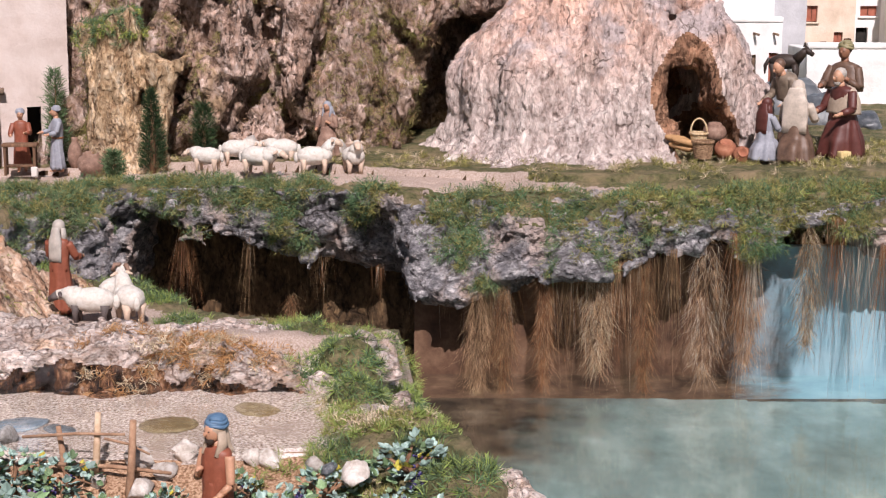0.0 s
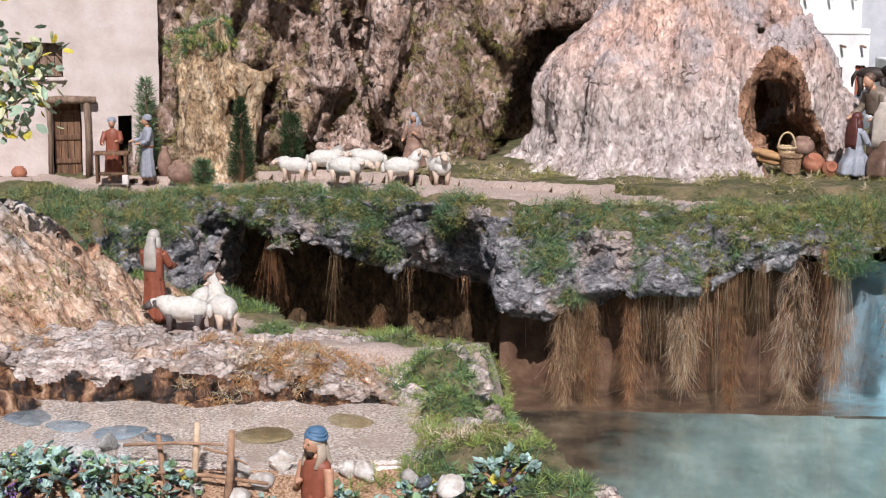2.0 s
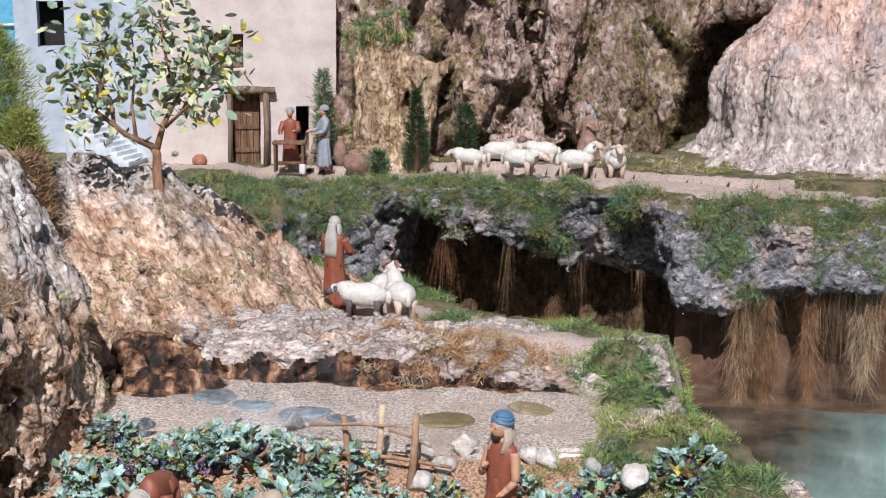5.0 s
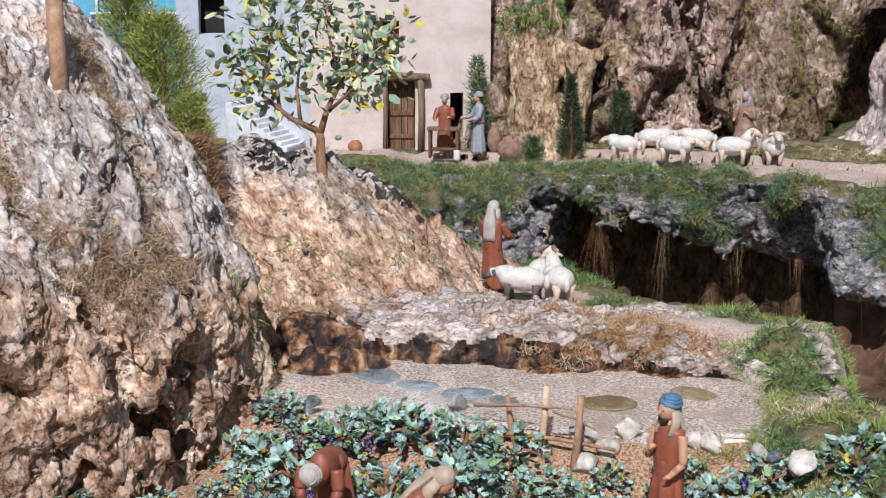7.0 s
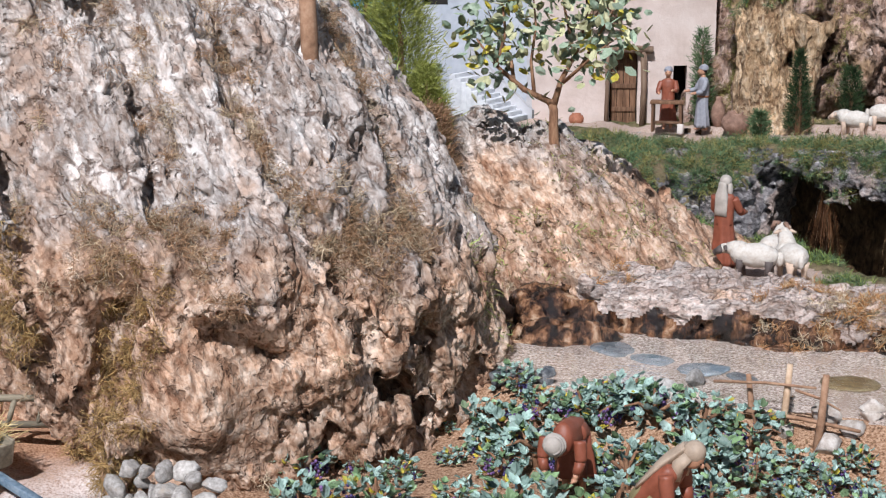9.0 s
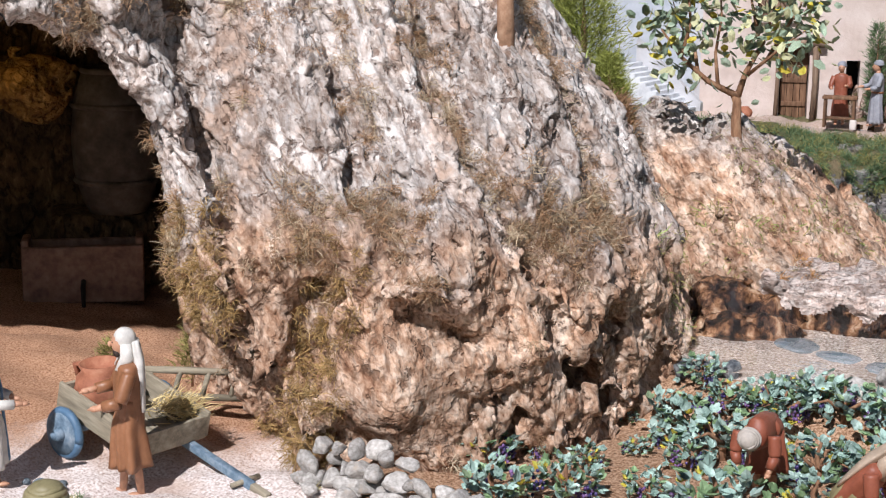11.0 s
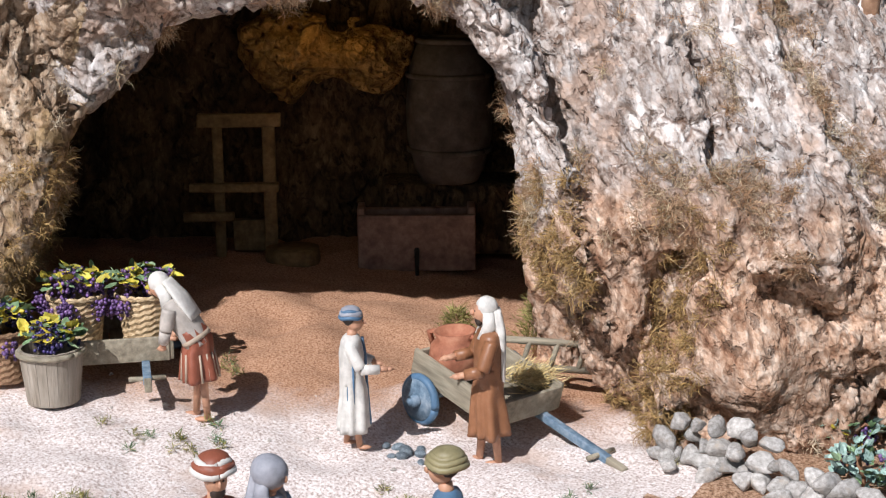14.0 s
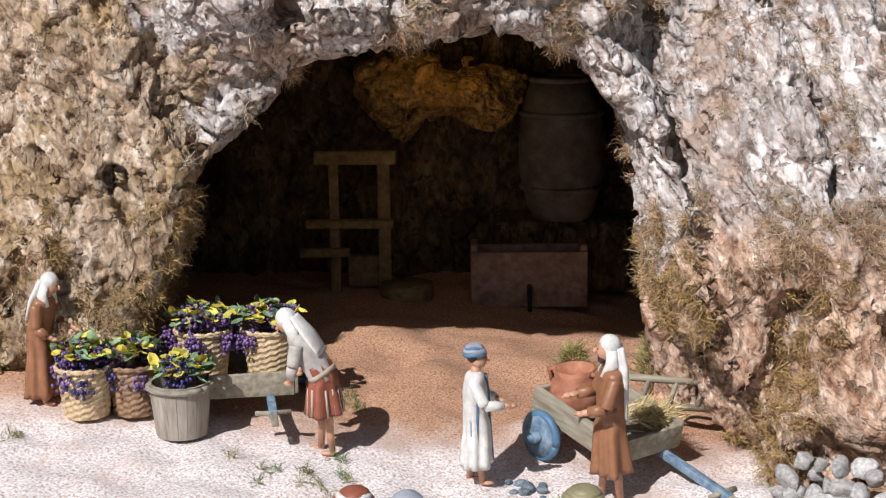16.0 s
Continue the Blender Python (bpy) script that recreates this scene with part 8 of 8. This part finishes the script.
# ================= moss, grass and roots =================
def moss(name, v, q, keep, count, length, width, mats, label, seed, lift=1.0, curl=0.7, spread_=0.8, pull=(0, 0, 0), clump=None):
    """Blades over a surface; clump = (radius, blades in each) gathers them into soft cushions."""
    r = np.random.RandomState(seed + 500)
    if clump:
        k = count // clump[1]
        at, n = scatter(v, q, keep, k, seed)
        own = np.repeat(r.choice(len(mats), k, p=(0.7, 0.3) if len(mats) > 1 else None), clump[1])
        size = np.repeat(clump[0] * (0.5 + r.rand(k)), clump[1])
        at, n = np.repeat(at, clump[1], 0), np.repeat(n, clump[1], 0)
        count = len(at)
        d = r.normal(size=(count, 3)) + 0.9 * n + np.array(pull)
        d /= np.linalg.norm(d, axis=1, keepdims=True)
        at = at + d * (size * (0.15 + 0.75 * r.rand(count)))[:, None] * (1, 1, 0.8)
        pick = np.where(r.rand(count) < 0.8, own, r.randint(len(mats), size=count)) if len(mats) > 1 else None
        return blades(name, at, d + 0.6 * np.array(pull), np.full(count, length), width, mats, label, "moss", seed, curl, spread_, None, pick)
    at, n = scatter(v, q, keep, count, seed)
    L = length * (0.55 + 0.9 * np.clip(fbm(at, 25, 2) + 0.4, 0, 1.2))
    pick = (r.rand(count) < 0.3).astype(int) if len(mats) > 1 else None
    return blades(name, at - n * 0.002, n * lift + np.array(pull), L, width, mats, label, "moss", seed, curl, spread_, None, pick)


def bank_moss(c, n):
    x, y, z = c.T
    e = y - bank_edge(x)
    m = fbm(c, 6, 3) + 1.4 * (z - plateau_height(x) + 0.06) / 0.1 * 0.5 + 0.25 * n[:, 2]
    m = m + 0.7 * np.exp(-((x + 0.60) / 0.14) ** 2)
    # tufts that hang far down the face
    for at_, wide_, more in ((-0.36, 0.045, 1.1), (0.045, 0.05, 1.3), (0.20, 0.035, 0.7), (0.44, 0.04, 0.7), (0.60, 0.045, 1.2), (0.78, 0.03, 0.6)):
        m = m + more * np.exp(-((x - at_) / wide_) ** 2)
    m = m + 0.30 * step(-0.72, -0.82, x) * n[:, 2]
    w = step(0.42, 0.62, m) * step(0.17, 0.12, e)
    return w * np.where(is_path(c) & (n[:, 2] > 0.5), 0.0, 1.0) * (z > -0.06)


moss("bank_moss", BANK_V, BANK_Q, bank_moss, 100000, 0.010, 0.0011, [M_MOSS, M_MOSS_OLIVE], "green feathery moss hanging over the bank", 101, 0.7, 0.5, 0.8, (0, -0.3, -0.1), clump=(0.019, 60))


def bank_tussock(c, n):
    x, y, z = c.T
    m = 0.0
    for at_, wide_, low_ in ((-0.63, 0.05, 0.08), (-0.55, 0.06, 0.09), (-0.46, 0.07, 0.08), (-0.38, 0.05, 0.04), (-0.33, 0.035, -0.01), (-0.17, 0.03, 0.07), (0.02, 0.045, 0.03), (0.07, 0.035, -0.01), (0.27, 0.03, 0.08), (0.62, 0.05, 0.06), (0.80, 0.04, 0.09), (-0.80, 0.05, 0.06), (-0.98, 0.06, 0.08)):
        m = np.maximum(m, np.exp(-((x - at_) / wide_) ** 2) * step(low_ - 0.015, low_ + 0.015, z))
    return step(0.35, 0.6, m + 0.25 * fbm(c, 14, 2)) * (y < bank_edge(x) + 0.07) * (n[:, 1] < 0.4)


moss("bank_tussocks", BANK_V, BANK_Q, bank_tussock, 60000, 0.011, 0.0011, [M_MOSS, M_MOSS_OLIVE], "thick dark green moss tussocks draped over the bank", 131, 0.7, 0.5, 0.7, (0, -0.25, -0.25), clump=(0.030, 110))


def right_moss(c, n):
    return bank_moss(c, n) * step(0.25, 0.5, c[:, 0])


moss("bank_grass", BANK_V, BANK_Q, right_moss, 16000, 0.016, 0.0011, [M_MOSS_OLIVE, M_MOSS_BRIGHT], "olive grass trailing over the bank", 103, 0.6, 0.5, 0.6, (0, -0.4, -0.5), clump=(0.014, 40))


def plateau_grass(c, n):
    p = c * (1, 1, 0)
    on = (c[:, 1] > bank_edge(c[:, 0]) + 0.10) & (c[:, 1] < 3.78) & (c[:, 0] > -1.1) & (c[:, 0] < 1.1) & ~is_path(c)
    return on * step(-0.35, 0.25, fbm(p, 11, 2))


moss("plateau_grass", GV, GQ, plateau_grass, 32000, 0.010, 0.0012, [M_MOSS_OLIVE, M_HAY], "short dry olive turf on the plateau", 105, 1.0, 0.5, 0.8, clump=(0.012, 32))


def near_moss(c, n):
    x, y, z = c.T
    d = near_shore(y) - x
    rim = np.where((y > 1.45) & (y < 2.1), step(0.34, 0.22, d), step(0.30, 0.03, d)) * (y > 1.42) * (z > -0.06) * step(0.0, 0.3, fbm(c * (1, 1, 0), 12, 2) + 0.25 * (y < 2.1))
    rim = rim * np.where((y > 2.02) & (y < 2.28), 0.5, 1.0)
    return rim * (d > -0.03) * (y < 3.3) * (x > -1.2) * np.where((x < -0.18) & (y > 1.86) & (y < 2.25), 0, 1) * np.where((y > 1.5) & (y < 2.1), 0.9, 0.6)


def near_hay(c, n):
    x, y, z = c.T
    return step(0.36, 0.20, near_shore(y) - x) * (y > 1.42) * (y < 2.08) * (z > -0.06) * (near_shore(y) - x > -0.02) * step(-0.1, 0.3, fbm(c * (1, 1, 0), 12, 2)) * np.where((x < -0.18) & (y > 1.86), 0, 1)


moss("shore_hay", GV, GQ, near_hay, 9000, 0.012, 0.0010, [M_HAY, M_MOSS_OLIVE], "dry straw-coloured grass on the near shore", 127, 1.0, 0.8, 0.8, clump=(0.014, 36))
moss("shore_moss", GV, GQ, near_moss, 26000, 0.010, 0.0010, [M_MOSS_BRIGHT, M_MOSS_OLIVE], "bright green moss along the near shore", 107, 1.0, 0.5, 0.6, clump=(0.011, 30))


def left_moss(c, n):
    x, y, z = c.T
    return ((x < -0.72) & (y > 2.66) & (y < 3.5) & (x > -1.5) & (z > -0.06)) * 1.0 + ((x < -0.9) & (x > -1.5) & (y > 2.4) & (y < 2.66)) * 1.0


moss("back_moss", GV, GQ, left_moss, 30000, 0.011, 0.0011, [M_MOSS, M_MOSS_OLIVE], "thick green moss between the hill and the bank", 109, 1.0, 0.5, 0.7, clump=(0.024, 80))


def shelf_moss(c, n):
    x, y, z = c.T
    return step(-0.24, -0.12, x) * (fbm(c, 10, 2) > -0.30) * (n[:, 2] > -0.1) * (z > -0.05)


moss("shelf_moss", SHELF_V, SHELF_Q, shelf_moss, 22000, 0.009, 0.0011, [M_MOSS_BRIGHT, M_MOSS], "thick bright moss cushion at the shelf's end", 111, 1.0, 0.5, 0.6, clump=(0.014, 48))


M_RUSTY = surface("rusty_grass", [(0.3, (0.22, 0.10, 0.04)), (0.5, (0.42, 0.22, 0.09)), (0.7, (0.58, 0.36, 0.18))], scale=40, rough=0.95, bump=0, islands=0.4)


def shelf_hay(c, n):
    x, y, z = c.T
    return np.exp(-((x + 0.36) / 0.10) ** 2) * (y < 2.26) * (z > 0.015) * (fbm(c, 15, 2) > -0.1) + 0.3 * (x < -0.72) * (z > 0.03)


moss("shelf_grass", SHELF_V, SHELF_Q, shelf_hay, 8000, 0.013, 0.0009, [M_RUSTY, M_HAY], "rusty dry grass on the rock shelf", 113, 0.8, 0.9, 0.9, clump=(0.012, 40))


def cliff_moss(c, n):
    x, y, z = c.T
    m = 0.8 * fbm(c * (1, 1, 0.45), 6, 3) + 0.25 * n[:, 2] + 0.35 * step(0.22, 0.05, cliff_columns(c)[1]) + 1.1 * np.exp(-((x + 0.13) / 0.16) ** 2) + 0.4 * np.exp(-((x + 0.88) / 0.08) ** 2) * (z > 0.4)
    return step(0.24, 0.5, m) * (y < 3.95)


moss("cliff_moss", CLIFF_V, CLIFF_Q, cliff_moss, 100000, 0.009, 0.0007, [M_MOSS_OLIVE, M_BROWNMOSS], "olive and brown moss in the cliff's clefts", 115, 0.8, 0.5, 0.8, (0, -0.1, -0.3), clump=(0.021, 56))


moss("slab_moss", YBARK_V, YBARK_Q, lambda c, n: (c[:, 2] > 0.42 + 0.04 * fbm(c, 12, 2)) * (n[:, 1] < 0.3) * 1.0, 5000, 0.012, 0.0012, [M_MOSS, M_RIDGE], "green moss drooping over the bark slab", 125, 0.8, 0.8, 0.6, (0, -0.2, -0.3), clump=(0.017, 48))


def hill_moss(c, n):
    x, y, z = c.T
    u, v = cave_frame(c)
    joint = step(0.45, 0.15, slab_line(c)) * (z > 0.2)
    fringe = np.exp(-((z - 0.235 - 0.04 * fbm(c, 6, 2)) / 0.045) ** 2) * (y < 1.75) * (x > -1.33) * step(-0.5, 0.1, fbm(c + 3, 8, 2))
    patch = step(0.12, 0.45, fbm(c, 7, 3) + 0.3 * (x < -1.7))
    return np.clip(0.28 * joint * (fbm(c + 4, 9, 2) > -0.2) + 1.0 * fringe + 0.03 * patch, 0, 1) * (v < 0.35)


moss("hill_dry_moss", HILL_V, HILL_Q, hill_moss, 78000, 0.015, 0.0006, [M_BROWNMOSS, M_HAY], "wiry dry brown moss on the cork hill", 117, 0.5, 0.99, 1.2, (0, 0, -0.1), clump=(0.020, 60))


M_OCHRE = surface("ochre_moss", [(0.3, (0.20, 0.125, 0.045)), (0.5, (0.35, 0.225, 0.09)), (0.7, (0.50, 0.36, 0.17))], scale=40, rough=0.95, bump=0, islands=0.4)


def pillar_moss(c, n):
    u, v = cave_frame(c)
    left_ = (u > -0.48) & (u < -0.25) & (c[:, 2] < 0.27 + 0.06 * fbm(c, 8, 2)) & (v < 0.22) & (fbm(c + 7, 14, 2) > -0.35)
    right_ = (np.abs(u - 0.43 - 0.10 * (c[:, 2] - 0.1)) < 0.035 + 0.03 * fbm(c, 10, 2)) & (c[:, 2] < 0.24) & (v < 0.0)
    edge_ = (u > 0.27) & (u < 0.33) & (c[:, 2] > 0.12) & (c[:, 2] < 0.24 + 0.05 * fbm(c, 8, 2)) & (v < 0.1)
    return left_ * 1.0 + right_ * 0.9 + edge_ * 0.8


moss("pillar_moss", HILL_V, HILL_Q, pillar_moss, 28000, 0.013, 0.0008, [M_OCHRE, M_OCHRE], "ochre dry moss on the cave's pillar", 123, 0.6, 0.9, 0.9, (0, 0, -0.1), clump=(0.018, 50))


def hill_green(c, n):
    x, y, z = c.T
    u, v = cave_frame(c)
    a = (x > -1.05) & (y > 1.85) & (fbm(c, 8, 2) > 0.1)
    b_ = (u < -0.52) & (fbm(c, 9, 2) > 0.0)
    return (a | b_) * 1.0 * (v < 0.9)


moss("hill_green_moss", HILL_V, HILL_Q, hill_green, 9000, 0.014, 0.0012, [M_MOSS_OLIVE, M_MOSS_BRIGHT], "green moss in the hill's hollows", 119, 0.8, 0.7, 0.8)


def yard_tufts(c, n):
    u, v = cave_frame(c)
    spot = vnoise(c * (1, 1, 0) * 13 + 5) > 0.62
    return spot * (c[:, 0] > -2.2) * (c[:, 0] < -1.08) * (v > -0.55) * (v < 0.05) * 1.0


moss("yard_tufts", GV, GQ, yard_tufts, 4200, 0.009, 0.0009, [M_MOSS_OLIVE, M_MOSS], "small grass tufts on the gravel yard", 121, 1.0, 0.7, 0.6, clump=(0.010, 35))
shrub(-1.505, 1.510, -0.01, 0.026, 0.052, M_MOSS_OLIVE, "small olive bush at the cave's threshold", 31, 900, 0.011)
shrub(-1.415, 1.570, -0.01, 0.032, 0.066, M_MOSS_OLIVE, "small olive bush behind the ladder", 32, 1100, 0.011)


def moss_cushion(x, y, z, r, h, mats, label, seed):
    """A soft mound of turf under a coat of moss."""
    root = tagged(base("moss_cushion", pose(x, y, z)), label, "moss")
    b = Build()
    b.ball((0, 0, -0.012), (r, r * 0.85, h), 0, 22, 12, lump=0.22, freq=28)
    core = b.thing("mound", M_TURF, parent=root)
    v = np.array([tuple(q.co) for q in core.data.vertices])
    q = np.array([tuple(f.vertices) for f in core.data.polygons])
    at, n = scatter(v, q, lambda c, n_: (c[:, 2] > -0.012) * 1.0, 60, seed)
    rr = np.random.RandomState(seed)
    at, n = np.repeat(at, 45, 0), np.repeat(n, 45, 0)
    d = rr.normal(size=at.shape) + 0.9 * n
    d /= np.linalg.norm(d, axis=1, keepdims=True)
    at = at + d * (0.011 * rr.rand(len(at)))[:, None]
    f = blades("moss_coat", at, d, np.full(len(at), 0.010), 0.0011, mats, "", "", seed, 0.5, 0.6, root, (rr.rand(len(at)) < 0.35).astype(int))
    for key in ("label", "category"):
        if key in f:
            del f[key]
    return root


for k, (x, y, z, r, h) in enumerate(((-0.203, 2.33, 0.030, 0.058, 0.052), (-0.130, 2.18, 0.045, 0.050, 0.050), (-0.120, 2.08, 0.012, 0.042, 0.045), (-0.285, 2.39, 0.018, 0.040, 0.034), (-0.36, 2.45, 0.014, 0.040, 0.030),
                                  (-0.44, 2.53, 0.010, 0.045, 0.030), (-0.51, 2.72, 0.006, 0.045, 0.030), (-0.60, 2.86, 0.0, 0.06, 0.035), (-0.075, 1.955, 0.010, 0.045, 0.026), (-0.02, 1.87, 0.012, 0.055, 0.030),
                                  (-0.12, 1.86, 0.008, 0.050, 0.026), (0.03, 1.76, 0.010, 0.055, 0.030), (-0.74, 2.84, 0.0, 0.07, 0.036), (-0.82, 2.78, 0.004, 0.06, 0.034))):
    moss_cushion(x, y, z, r, h, [M_MOSS, M_MOSS_BRIGHT] if y < 2.6 else [M_MOSS, M_MOSS_BRIGHT], "bright green moss cushion on the lake shore" if y < 2.6 else "green moss cushion behind the shepherd", 300 + k)

# roots hanging in tufts from under the bank into the water
M_ROOT_RED = surface("russet_roots", [(0.3, (0.09, 0.036, 0.016)), (0.5, (0.21, 0.09, 0.038)), (0.7, (0.36, 0.175, 0.08))], scale=40, rough=0.95, bump=0, islands=0.5)
M_ROOT_PALE = surface("pale_roots", [(0.3, (0.26, 0.20, 0.14)), (0.5, (0.42, 0.35, 0.27)), (0.7, (0.58, 0.52, 0.44))], scale=40, rough=0.95, bump=0, islands=0.4)
r = np.random.RandomState(9)
tops, lengths, picks = [], [], []
for k in range(46):
    cx_ = r.uniform(-0.60, -0.12) if k < 4 else (r.uniform(0.0, 0.5) if k < 16 else r.uniform(-0.05, 1.12))
    n = r.randint(15, 150)
    x = cx_ + r.normal(size=n) * r.choice((0.004, 0.008, 0.018))
    y = bank_edge(x) - 0.03 + 0.09 * r.rand() - 0.07 * step(-0.08, 0.02, x) + 0.015 * r.normal(size=n)
    z = np.maximum(bank_low(x), -0.06) + 0.025
    tops.append(np.stack([x, y, z], 1))
    lengths.append(r.uniform(0.25, 1.0) * (0.4 + 0.6 * r.rand(n)) * (z + 0.235))
    picks.append(np.where(r.rand(n) < 0.8, r.choice(4, p=(0.34, 0.30, 0.18, 0.18)), r.randint(4, size=n)))
tops, lengths, picks = np.concatenate(tops), np.concatenate(lengths), np.concatenate(picks)
blades("hanging_roots", tops, np.tile((0.0, -0.02, -1.0), (len(tops), 1)), lengths, 0.0006, [M_ROOT, M_ROOT_RED, M_ROOT_PALE, M_BROWNMOSS], "brown roots hanging from the bank over the lake", "roots", 15, 0.24, 0.11, None, picks)

# fuzzy cones of matted root fibre among them
def root_tuft(x, low, wide, mats, seed):
    rr = np.random.RandomState(seed)
    top = float(bank_low(np.array([x]))[0]) + 0.02
    n = 1500
    t = rr.rand(n) ** 0.8
    w = wide * np.interp(t, (0, 0.35, 0.65, 1.0), (0.45, 0.85, 1.0, 0.12))
    a, d = rr.rand(n) * 6.283, np.sqrt(rr.rand(n))
    at = np.stack([x + np.cos(a) * d * w, 2.985 + 0.6 * np.sin(a) * d * w, top + (low - top) * t], 1)
    go = np.stack([np.cos(a) * 0.25, np.sin(a) * 0.25, -1.0 + 0 * a], 1)
    return blades("root_tuft", at, go, 0.018 + 0.03 * rr.rand(n), 0.0005, mats, "matted brown root tuft hanging under the bank", "roots", seed, 0.5, 0.35, None, (rr.rand(n) < 0.35).astype(int))


for k, (x, low, wide, mats) in enumerate(((0.07, -0.23, 0.030, [M_BROWNMOSS, M_ROOT]), (0.12, -0.21, 0.022, [M_ROOT, M_ROOT_RED]), (0.20, -0.20, 0.018, [M_ROOT_RED, M_BROWNMOSS]), (0.305, -0.17, 0.035, [M_BROWNMOSS, M_HAY]),
                                       (0.40, -0.21, 0.020, [M_ROOT_RED, M_ROOT]), (0.52, -0.19, 0.042, [M_BROWNMOSS, M_ROOT_PALE]), (0.60, -0.16, 0.030, [M_BROWNMOSS, M_ROOT_RED]), (0.72, -0.12, 0.028, [M_ROOT, M_HAY]), (-0.30, -0.20, 0.018, [M_ROOT, M_ROOT_RED]))):
    root_tuft(x, low, wide, mats, 400 + k)
